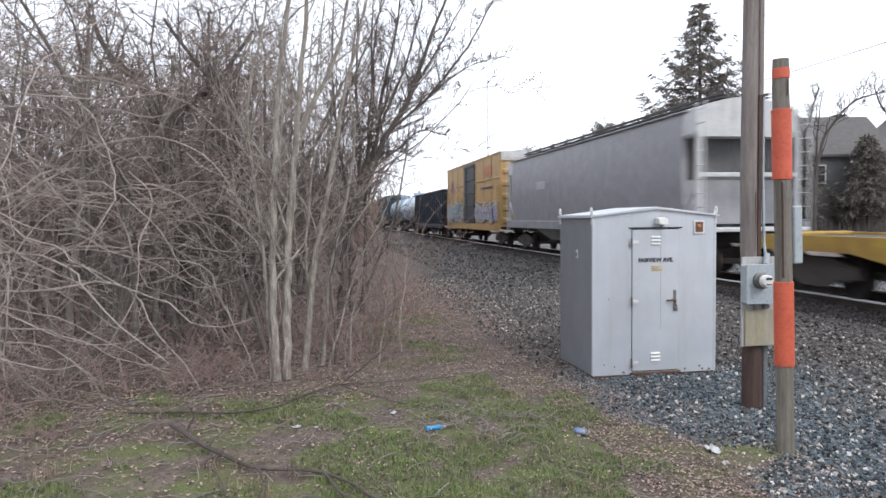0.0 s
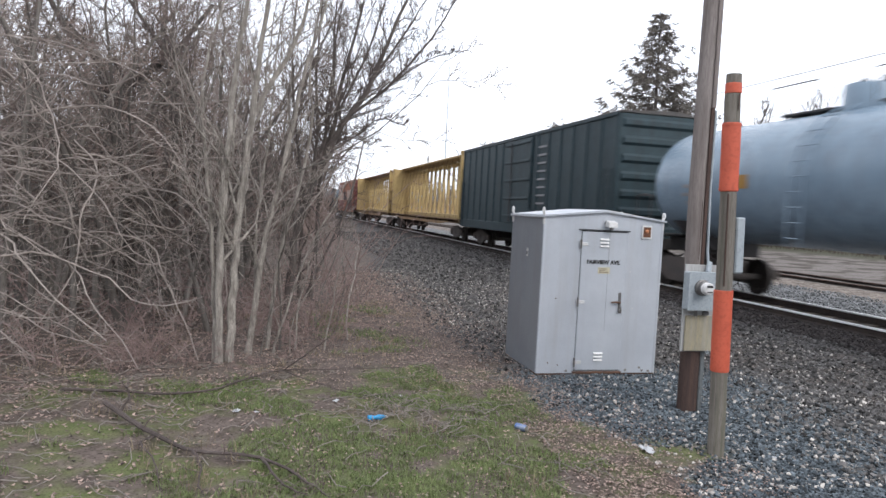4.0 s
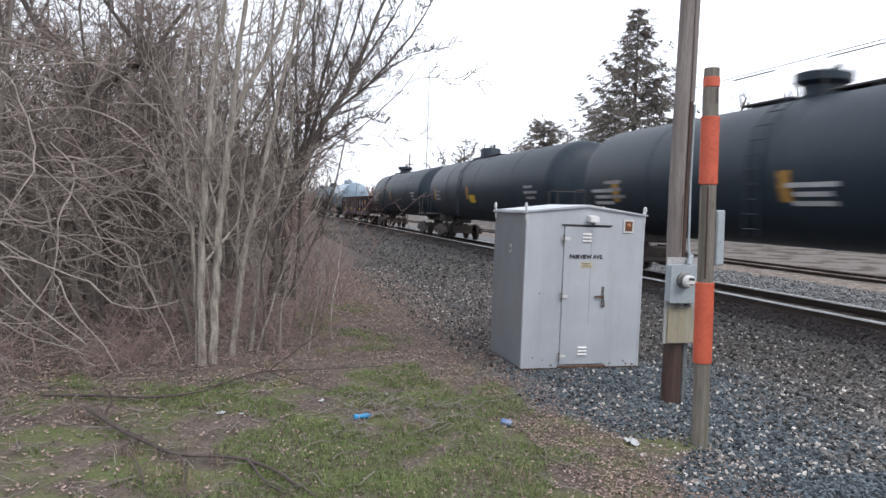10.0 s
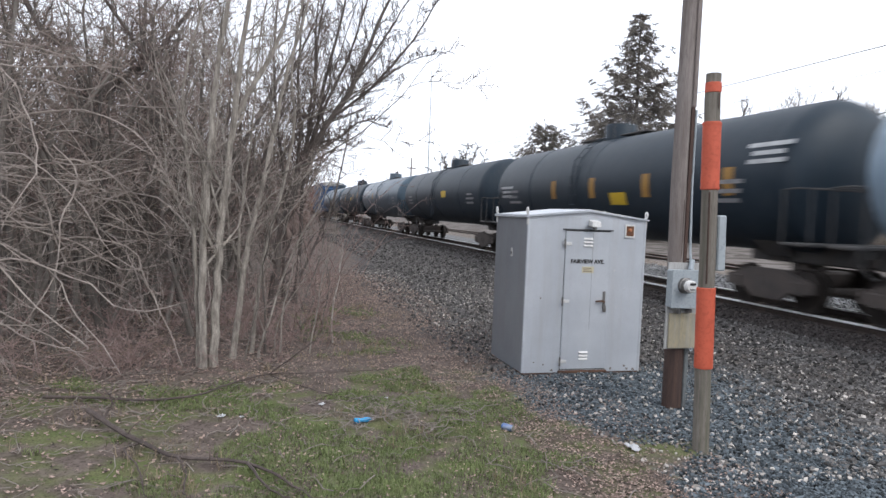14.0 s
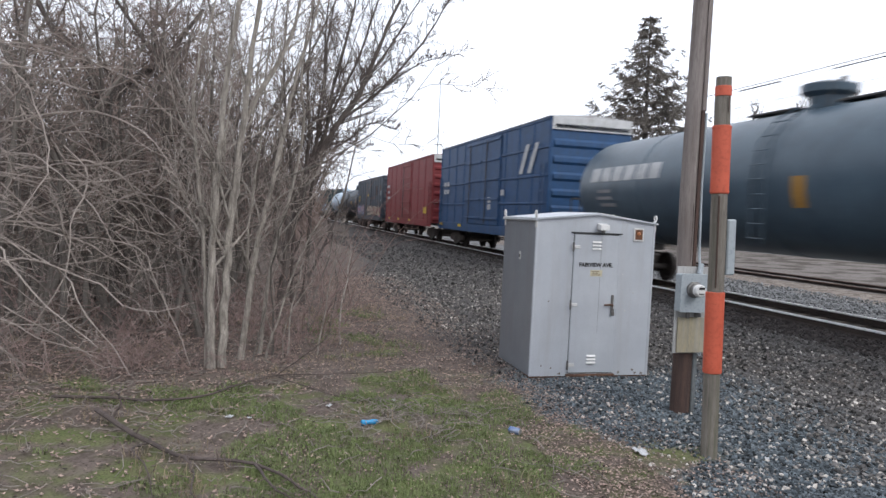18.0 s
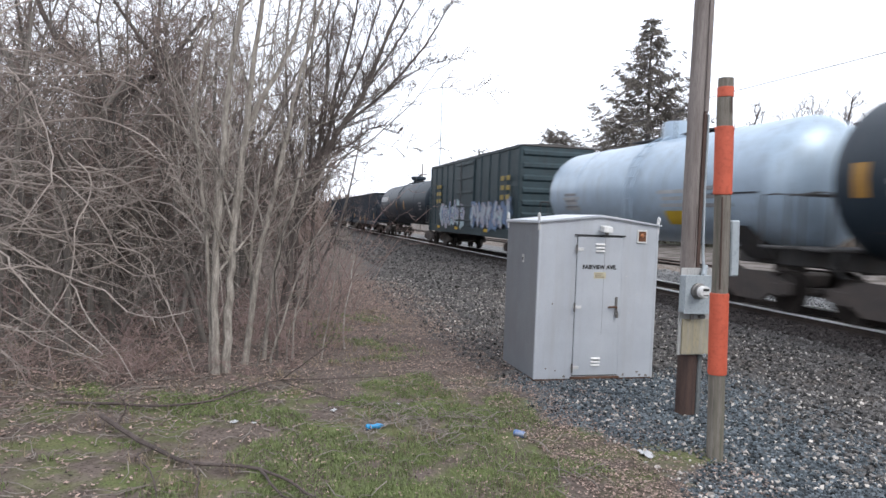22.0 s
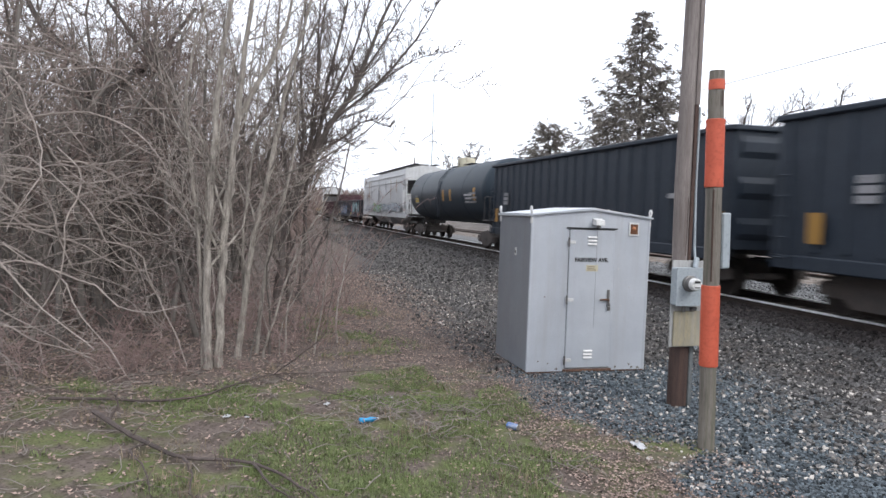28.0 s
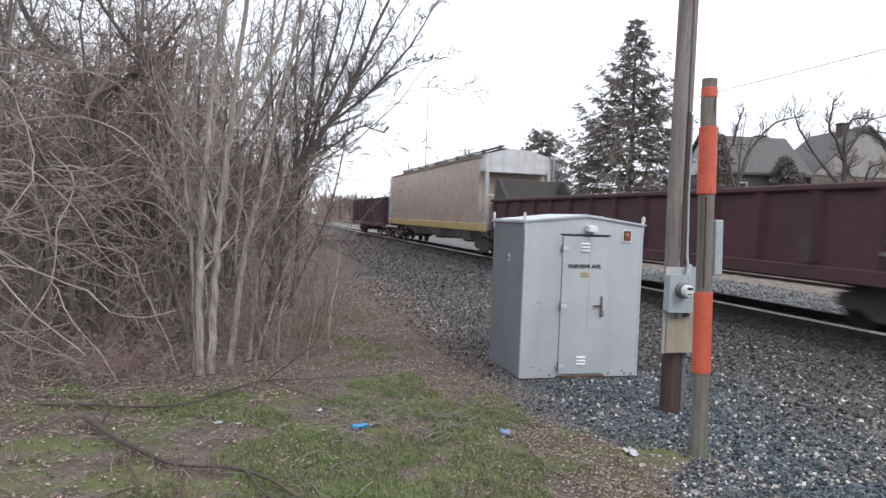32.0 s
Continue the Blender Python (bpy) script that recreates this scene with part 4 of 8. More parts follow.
def marks(car, r, axle, amber=(), yellow=(), white=()):
    """Panels on a tank's side by their middles (y, z): upright amber, broad yellow, and white rows of bars."""
    for y, z in amber:
        on_tank(car, r, axle, y, 0.34, z - 0.30, z + 0.30, amber_mark, "panel", "upright amber panel")
    for y, z in yellow:
        on_tank(car, r, axle, y, 0.86, z - 0.17, z + 0.17, yellow_mark, "panel", "yellow panel")
    for y, z in white:
        for k, w in enumerate((1.25, 0.9, 1.05)):
            on_tank(car, r, axle, y, w, z + 0.12 - 0.17 * k, z + 0.21 - 0.17 * k, white_mark, "lettering")


# the cars, from the first that is seen to the last
flat_car("empty yellow flat car with a low deck", -11.0, 14.9, yellow_flat)
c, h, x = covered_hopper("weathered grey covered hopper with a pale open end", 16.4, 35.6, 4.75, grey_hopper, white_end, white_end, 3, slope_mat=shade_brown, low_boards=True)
bars(c, x - 0.03, 3.0, 2.7, (0.35, 0.35, 0.35), 0.35, white_mark)

c, h, x = boxcar("yellow boxcar with a dark door and a pale end", 36.6, 52.3, 5.15, yellow_box, yellow_box, galv_roof, dark_door, ribs=8, end_ribs=6, rail_bands=2, door_w=3.2, end_band=white_end, depth=0.03)
bars(c, x - 0.02, -5.9, 3.9, (0.5, 0.5, 0.6), 0.55, spray["orange"], "emblem", 0.12, "faded red emblem")
bars(c, x - 0.02, -6.2, 3.15, (0.9, 0.5, 0.8, 0.4), 0.12, dark_door)
emblem_red = paint("emblem_red", (0.50, 0.07, 0.07), (0.42, 0.06, 0.06), 0.6, bump=0.02)
for a in range(4):
    for q in (-1, 1):
        u, w = math.cos(a * 0.785 + 0.4), math.sin(a * 0.785 + 0.4)
        ray = [(5.75 + q * 0.06 * u - 0.05 * w, 3.62 + q * 0.06 * w + 0.05 * u), (5.75 + q * 0.55 * u - 0.11 * w, 3.62 + q * 0.55 * w + 0.11 * u), (5.75 + q * 0.55 * u + 0.11 * w, 3.62 + q * 0.55 * w - 0.11 * u), (5.75 + q * 0.06 * u + 0.05 * w, 3.62 + q * 0.06 * w - 0.05 * u)]
        part("emblem_ray", Build().prism(ray, x - 0.018, x - 0.010, "x"), emblem_red if (a + (q > 0)) % 2 else spray["blue"], c, "ray of a red and blue emblem")
graffiti(c, x - 0.05, 2.0, 7.4, 1.15, 2.6, ("white", "white", "teal"), 3, "pale blue and white sprayed lettering")
graffiti(c, x - 0.05, -7.3, -2.0, 1.2, 2.3, ("white", "white", "violet"), 5, "faded white sprayed lettering")
bars(c, x - 0.03, 5.6, 1.02, (0.5,), 0.28, yellow_mark, "panel")

c, h, x = gondola("tall black gondola with close-set ribs and dark load", 54.2, 70.3, 3.75, black_gon, 16)
c, h, ax, r = tank_car("silver-blue tank car with streaked sides", 70.9, 85.4, silver_tank, 1.42, 2.5, dome_y=1.0)
placards(c, r, ax, h, 1, blocks=((-4.6, 0.4, 1.9, 2.9, yellow_mark), (2.0, 0.9, 2.6, 2.75, dark_door)))
c, h, ax, r = tank_car("short pale blue tank car with streaked sides", 85.7, 98.0, blue_tank, 1.42, 2.5)
placards(c, r, ax, h, 2, blocks=((-2.6, 0.9, 2.7, 2.85, white_mark), (-2.6, 0.9, 2.4, 2.55, dark_door), (1.8, 0.35, 2.3, 2.6, amber_mark)))
c, h, x = boxcar("dark slate boxcar with ribbed sides and white marks", 99.0, 115.7, 4.75, green_box, green_box, dark_roof, green_box, ribs=16, end_ribs=7)
for k in range(9):
    bars(c, x - 0.02, -3.0, 1.6 + 0.3 * k, (0.8,), 0.07, dim_mark)
centrebeam("yellow centrebeam lumber car, empty, with a yellow top", 116.7, 138.3, 4.75, yellow_beam, brown_deck, yellow_beam)
centrebeam("yellow centrebeam lumber car, empty, with a rusty top", 139.9, 162.5, 4.75, yellow_beam, brown_deck, rusty_sill)

maroon_low = paint("maroon_lower_side", (0.15, 0.036, 0.034), (0.10, 0.029, 0.029), 0.7, scale=1.5, streak=(0.16, 0.07, 0.045), streak_amount=0.5)
c, h, x = boxcar("rusty brown boxcar with patched pale panels", 165.0, 183.8, 4.75, brown_box, maroon_low, brown_box, brown_box, ribs=10, end_ribs=7, depth=0.03, door_w=3.6)
patch = paint("faded_panel", (0.47, 0.39, 0.33), (0.28, 0.17, 0.13), 0.75, scale=1.6, streak=(0.16, 0.07, 0.05), streak_amount=0.6)
rose = paint("rose_panel", (0.46, 0.34, 0.33), (0.38, 0.26, 0.25), 0.7, streak=(0.22, 0.13, 0.11), streak_amount=0.4)
for y0, y1 in ((-9.1, -1.9), (1.9, 9.1)):
    part("lower_side", Build().box(x - 0.004, x + 0.004, y0, y1, 1.0, 2.12), maroon_low, c, "dark maroon lower side")
rng = random.Random(17)
for y0, y1, z0, z1 in ((2.0, 3.0, 2.18, 3.3), (3.06, 4.3, 2.14, 3.25), (4.36, 5.5, 2.2, 3.3), (5.56, 6.6, 2.14, 3.22), (6.66, 7.7, 2.2, 3.1), (7.76, 9.0, 2.16, 3.2), (-3.6, -1.95, 2.2, 3.45), (-5.4, -3.66, 2.15, 3.4), (-7.2, -5.46, 2.2, 3.5), (-9.0, -7.26, 2.15, 3.45)):
    part("patched_panel", Build().box(x - 0.006 - 0.004 * rng.random(), x + 0.004, y0, y1, z0, z1), patch, c, "faded beige patch")
part("patched_panel", Build().box(x - 0.012, x + 0.004, 6.2, 8.7, 3.32, 4.35), rose, c, "faded rose patch")
soot = paint("sooted_paint", (0.035, 0.026, 0.026), (0.075, 0.036, 0.03), 0.85, scale=1.3, streak=(0.12, 0.05, 0.035), streak_amount=0.4)
for y, z, ry, rz in ((-0.9, 2.75, 0.95, 0.62), (0.1, 2.65, 0.9, 0.66), (1.0, 2.8, 0.8, 0.6), (1.3, 2.35, 0.6, 0.35), (-0.6, 2.25, 0.8, 0.3)):
    b = Build()
    blob(b, x - 0.052 - 0.002 * ry, y, z, ry, rz, rng, 22, 0.005)
    part("soot_stain", b, soot, c, "blackened middle of the door")

for k in range(4):
    a = 184.5 + 19.1 * k
    c, h, ax, r = tank_car("black tank car with a dark dome and pale lettering", a, a + 17.9, black_tank, 1.56, 2.50, dome_flare=(k in (1, 3)), dome_wide=0.5, dome_y=(0.65, 0.67, 2.3, 3.0)[k])
    placards(c, r, ax, h, 20 + k)
    marks(c, r, ax, (((-1.44, 2.2),), ((-0.13, 2.15), (6.27, 2.15)), ((1.03, 2.25), (6.9, 2.25)), ((0.9, 2.3), (6.3, 2.3)))[k],
          (((-2.16, 2.13),), (), ((0.35, 1.98),), ())[k], ((), ((-0.8, 2.0), (7.0, 2.0)), (), ((7.2, 2.15),))[k])

c, h, x = gondola("low dark brown gondola with faded marks", 260.4, 278.7, 2.35, brown_gon, 12)
for y in (-7.4, -4.2, 1.0, 6.0, 8.3):
    bars(c, x - 0.01, y, 1.08, (0.6,), 0.16, yellow_mark, "panel")
bars(c, x - 0.01, -7.3, 1.62, (0.6,), 0.34, spray["orange"], "rust_patch")
for y in (-5.6, -4.2):
    bars(c, x - 0.01, y, 1.5, (0.45,), 0.42, dim_mark)
for y in (6.0, 7.3):
    for z in (1.45, 1.88):
        bars(c, x - 0.01, y, z, (0.55,), 0.2, truck_rust if z < 1.5 else dim_mark)
c, h, ax, r = tank_car("pale blue tank car with yellow panels", 279.4, 291.9, blue_tank, 1.55, 2.49, dome_y=0.6)
placards(c, r, ax, h, 31, blocks=((-4.3, 1.2, 3.15, 3.25, white_mark), (0.8, 0.4, 2.6, 2.75, white_mark)))
marks(c, r, ax, (), ((-2.07, 2.2),))
for k in range(2):
    a = 292.3 + 18.4 * k
    c, h, ax, r = tank_car("black tank car with a dark dome and amber panels", a, a + 17.6, black_tank, 1.56, 2.50, dome_y=(0.9, 0.5)[k])
    placards(c, r, ax, h, 40 + k)
    marks(c, r, ax, (((-6.5, 2.4), (-3.25, 2.4), (-0.3, 2.4), (2.44, 2.4)), ())[k], ((-1.8, (2.07, 2.46)[k]),), (((-7.6, 2.95), (6.9, 2.4)), ())[k])


def block_word(c, r, ax, y, wide, z0, z1, n=6):
    """A maker's mark as plain white blocks."""
    step = wide / n
    for k in range(n):
        on_tank(c, r, ax, y + (k + 0.5) * step, step * 0.78, z0, z1, white_mark, "emblem", "plain white block")


c, h, ax, r = tank_car("dark slate tank car with a white block emblem", 329.2, 347.0, slate_tank, 1.56, 2.50, dome_y=0.5)
block_word(c, r, ax, 3.9, 3.0, 2.72, 3.12)
placards(c, r, ax, h, 50, blocks=((2.5, 0.35, 2.4, 2.9, amber_mark),))
c, h, ax, r = tank_car("black tank car with yellow panels", 347.2, 364.6, black_tank, 1.56, 2.50, dome_y=0.95)
placards(c, r, ax, h, 51)
marks(c, r, ax, ((-3.26, 2.6), (2.75, 2.6), (-6.0, 2.8)), ((-1.7, 2.47),), ((7.0, 2.5),))
c, h, ax, r = tank_car("slate-blue tank car with a white block emblem", 365.3, 383.6, slate_tank, 1.56, 2.50, dome_flare=True)
block_word(c, r, ax, 3.7, 3.9, 2.68, 3.1)
placards(c, r, ax, h, 52)
marks(c, r, ax, ((-1.07, 2.23),))

c, h, x = boxcar("blue boxcar with a white roof end and white emblem", 385.2, 400.6, 5.25, blue_box, blue_box, galv_roof, blue_box, ribs=10, end_ribs=7, rail_bands=3, door_w=5.0, twin_doors=True, end_band=white_end, depth=0.03)
b = Build()
for s, y in ((1, -6.1), (1, -5.2)):
    b.prism([(y - 0.6, 4.3), (y - 0.25, 4.3), (y + 0.45, 3.2), (y + 0.1, 3.2)], x - 0.02, x - 0.01, "x")
part("emblem", b, white_mark, c, "white slanting emblem")
for k, (y, z) in enumerate(((6.2, 3.0), (6.2, 2.6), (5.6, 3.0), (5.6, 2.6), (-3.2, 2.4), (-1.5, 2.1), (-1.5, 1.8))):
    bars(c, x - 0.05, y, z, (0.42,), 0.24, white_mark)
for y in (7.0, 3.3, -4.8):
    bars(c, x - 0.06, y - 0.3, 0.92, (0.55,), 0.14, yellow_mark, "panel")
c, h, x = boxcar("red boxcar with red ribbed ends", 402.6, 418.2, 5.15, red_box, red_box, red_box, red_box, ribs=8, end_ribs=8, door_w=3.2, depth=0.025, end_band=white_end)
for k in range(3):
    bars(c, x - 0.03, 6.3 - 0.1 * k, 3.4 - 0.45 * k, (0.5, 0.5), 0.2, white_mark)
for y in (5.6, 1.9, -2.0):
    bars(c, x - 0.04, y, 0.95, (0.7,), 0.14, yellow_mark, "panel")
bars(c, x - 0.03, -6.6, 1.5, (0.5, 0.3), 0.4, yellow_mark)

c, h, x = boxcar("slate-grey boxcar with sprayed lettering along the bottom", 420.2, 435.7, 4.62, slate_box, slate_box, dark_roof, slate_box, ribs=12, end_ribs=7, rail_bands=0)
graffiti(c, x - 0.04, 2.4, 7.2, 1.15, 2.1, ("blue", "lilac", "pink"), 11, "faded lilac and blue sprayed lettering")
graffiti(c, x - 0.04, -6.4, 0.2, 1.1, 2.0, ("cream", "cream", "red"), 12, "cream and red sprayed lettering")
graffiti(c, x - 0.04, -7.5, -6.5, 1.05, 1.8, ("pink", "pink", "yellow"), 13, "pink sprayed letter")
for y, z, m in ((7.0, 3.1, "blue"), (-7.2, 2.8, "sky")):
    b = Build()
    blob(b, x - 0.03, y, z, 0.22, 0.5, random.Random(3), 12)
    part("sprayed_patch", b, spray[m], c, "pale sprayed patch")
rust_patch = paint("rust_patch", (0.10, 0.06, 0.05), (0.07, 0.05, 0.05), 0.8)
for y in (-6.5, -4.6):
    part("rust_patch", Build().box(x + 0.0, x + 0.045, y - 0.28, y + 0.28, 2.9, 3.75, 0.02), rust_patch, c, "rusted patch")
for z in (2.4, 2.75):
    bars(c, x - 0.05, 5.3, z, (0.5, 0.5), 0.22, dull_yellow)
bars(c, x - 0.07, -0.35, 2.85, (0.3,), 0.26, yellow_mark)
bars(c, x - 0.07, 0.45, 2.85, (0.3,), 0.26, dim_mark)
c, h, ax, r = tank_car("greenish black tank car with amber panels", 436.2, 454.0, black_tank, 1.53, 2.47, dome_y=0.5)
placards(c, r, ax, h, 60)
marks(c, r, ax, ((-7.3, 2.39), (7.5, 2.4)), ((-3.36, 2.33),))
c, h, ax, r = tank_car("pale silver-blue tank car with a dark stain", 454.3, 467.0, silver_tank, 1.45, 2.52, dome_y=-0.3)
placards(c, r, ax, h, 61, blocks=((-4.6, 1.6, 2.25, 2.29, dark_door),))
marks(c, r, ax, (), ((-2.2, 1.72),), ((-2.2, 2.2), (3.7, 2.13)))
c, h, x = boxcar("dark green boxcar covered in violet and white spray paint", 468.9, 484.2, 4.62, green_box, green_box, dark_roof, green_box, ribs=12, end_ribs=7)
graffiti(c, x - 0.04, 0.0, 4.7, 1.05, 2.4, ("sky", "lilac", "blue"), 14, "lilac and white sprayed lettering")
graffiti(c, x - 0.04, -7.1, -1.2, 1.1, 2.3, ("blue", "lilac", "sky"), 15, "faded lilac sprayed lettering")
for y in (4.75, 5.35, -6.7, -6.0):
    for z in (2.35, 2.75, 3.15):
        bars(c, x - 0.05, y, z, (0.42,), 0.2, dull_yellow)
for y in (4.8, 1.0, -4.0):
    bars(c, x - 0.06, y, 0.92, (0.55,), 0.14, yellow_mark, "panel")
c, h, ax, r = tank_car("black tank car with a white block emblem and flared dome", 485.0, 504.0, black_tank, 1.56, 2.50, dome_flare=True, dome_wide=0.52, dome_y=0.6)
block_word(c, r, ax, 5.3, 3.2, 2.65, 3.05)
placards(c, r, ax, h, 70)
marks(c, r, ax, ((-1.6, 2.3), (1.27, 2.3)))

for k, (a, e) in enumerate(((505.2, 522.5), (523.8, 540.1), (541.2, 557.7), (558.8, 575.1), (576.3, 591.9))):
    c, h, x = gondola("black coal gondola with dense ribs and amber panels", a, e, 3.55, black_gon, 22, deep=0.05)
    for y, z in ((-7.4, 1.42), (-1.55, 1.1), (1.68, 1.1), (7.0, 1.42)) + (((-4.1, 1.1),) if k == 3 else ()):
        bars(c, x - 0.01, y - 0.17, z - 0.28, (0.34,), 0.56, amber_mark, "panel", 0.08, "upright amber panel")
    for q in range(3):
        bars(c, x - 0.01, 5.7, 2.2 - 0.17 * q, (0.45,), 0.13, dim_mark)
    bars(c, x - 0.01, -h + 1.6, 2.0, (0.7,), 0.12, dim_mark)
c, h, ax, r = tank_car("black tank car with a pale dome and amber panels", 592.6, 609.4, black_tank, 1.56, 2.50, dome_y=0.2, dome_mat=paint("pale_dome", (0.5, 0.47, 0.36), (0.4, 0.37, 0.28), 0.6))
placards(c, r, ax, h, 71)
marks(c, r, ax, ((-6.3, 2.36), (-2.1, 2.36), (-0.7, 2.36)), ((5.7, 2.12),), ((-5.3, 2.17),))
c, h, x = covered_hopper("pale grey covered hopper with rust streaks and sprayed letters", 610.0, 629.8, 4.75, pale_hopper, pale_hopper, under_black, 3, bands=(3.5, 3.95))
graffiti(c, x - 0.03, 3.6, 7.6, 1.3, 1.85, ("white", "white", "lilac"), 20, "faint white sprayed lettering")
graffiti(c, x - 0.03, -1.0, 3.5, 1.28, 1.95, ("green", "white", "sky"), 22, "white sprayed lettering with green haze")
graffiti(c, x - 0.03, -8.2, -1.2, 1.32, 2.0, ("white", "sky", "lilac"), 21, "pale blue and white sprayed lettering with green haze")
rng = random.Random(81)
grey_stain = paint("grey_stain", (0.26, 0.26, 0.265), (0.33, 0.335, 0.34), 0.8)
rust_stain = paint("rust_stain", (0.30, 0.20, 0.12), (0.34, 0.26, 0.18), 0.8)
for y, z, ry, rz, m in ((5.67, 3.0, 0.12, 1.1, rust_stain), (-4.6, 3.1, 0.08, 0.9, rust_stain), (0.7, 3.0, 0.16, 1.1, grey_stain), (0.95, 2.6, 0.09, 0.8, grey_stain), (4.6, 2.9, 0.12, 1.0, grey_stain), (-2.4, 3.2, 0.09, 0.7, grey_stain), (6.6, 2.7, 0.14, 0.9, grey_stain), (-6.8, 3.2, 0.10, 0.6, rust_stain)):
    b = Build()
    blob(b, x - 0.04, y, z, ry, rz, rng, 10, 0.006)
    part("rain_stain", b, m, c)
c, h, x = gondola("low black gondola with teal and pink sprayed letters", 630.1, 650.5, 2.35, navy_gon, 14)
graffiti(c, x - 0.02, -8.6, -3.6, 1.05, 2.1, ("black", "teal", "sky"), 22, "teal and pink sprayed lettering")
rng = random.Random(5)
for y, z in ((-3.4, 1.6), (-4.9, 1.2), (-6.4, 1.95), (-7.7, 0.95)):
    b = Build()
    blob(b, x - 0.016, y, z, 0.28, 0.34, rng, 12)
    part("sprayed_patch", b, spray["pink"], c, "pink sprayed patch")
graffiti(c, x - 0.02, 1.0, 6.6, 0.85, 1.75, ("blue", "steel", "lilac"), 23, "steel-blue sprayed lettering")
for y in (-9.2, -3.0, 7.2):
    bars(c, x - 0.03, y, 0.9, (0.6,), 0.14, yellow_mark, "panel")
c, h, x = gondola("low maroon gondola with rusty sides and raised ends", 651.2, 671.7, 2.35, maroon_gon, 14)
raised_end(c, h, -1, 2.35, 1.5, maroon_gon)
raised_end(c, h, 1, 2.35, 1.5, under_black)
for q in range(4):
    bars(c, x - 0.02, -9.3, 1.15 + 0.2 * q, (0.7 - 0.1 * q,), 0.07, dim_mark)
bars(c, x - 0.02, -7.1, 0.95, (0.2,), 0.5, truck_rust, "rust_patch", 0.08, "rusted patch")
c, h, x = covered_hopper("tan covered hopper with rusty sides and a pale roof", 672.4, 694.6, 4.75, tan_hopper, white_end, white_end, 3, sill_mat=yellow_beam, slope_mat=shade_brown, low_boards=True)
c, h, x = gondola("dark rusty gondola at the end of the train", 695.2, 712.0, 2.9, maroon_gon, 12)


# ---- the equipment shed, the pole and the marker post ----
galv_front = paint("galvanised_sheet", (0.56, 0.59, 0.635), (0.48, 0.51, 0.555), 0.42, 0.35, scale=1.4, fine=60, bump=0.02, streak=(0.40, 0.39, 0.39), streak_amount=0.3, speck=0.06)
# same sheet metal as the front; the shade on the sides is in its tone
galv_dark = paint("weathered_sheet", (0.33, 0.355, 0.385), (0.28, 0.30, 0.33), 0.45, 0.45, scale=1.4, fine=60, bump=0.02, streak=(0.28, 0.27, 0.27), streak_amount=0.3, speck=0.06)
white_metal = paint("white_metal", (0.68, 0.68, 0.68), (0.58, 0.58, 0.57), 0.5, bump=0.03)
dark_gap = paint("dark_seal", (0.03, 0.03, 0.032), (0.05, 0.05, 0.05), 0.8)
rust_metal = paint("rusted_metal", (0.16, 0.09, 0.06), (0.10, 0.06, 0.045), 0.8, 0.3)
dull_steel = paint("dull_steel", (0.24, 0.24, 0.24), (0.16, 0.15, 0.145), 0.5, 0.7)
ink = paint("black_ink", (0.02, 0.02, 0.022), (0.03, 0.03, 0.03), 0.7)
concrete = paint("old_concrete", (0.13, 0.12, 0.11), (0.09, 0.083, 0.078), 0.9, fine=40, bump=0.4)


def words(text, size, material, parent, m, name="lettering"):
    """Flat letters with a little thickness."""
    cu = bpy.data.curves.new(name, "FONT")
    cu.offset = 0.0035
    cu.body, cu.size, cu.extrude, cu.align_x, cu.align_y = text, size, 0.0015, "CENTER", "CENTER"
    tmp = bpy.data.objects.new(name, cu)
    scene.collection.objects.link(tmp)
    me = bpy.data.meshes.new_from_object(tmp.evaluated_get(bpy.context.evaluated_depsgraph_get()))
    bpy.data.objects.remove(tmp)
    me.materials.clear()
    me.materials.append(material)
    ob = new(name, me)
    ob.parent = parent
    ob.matrix_local = m
    return ob


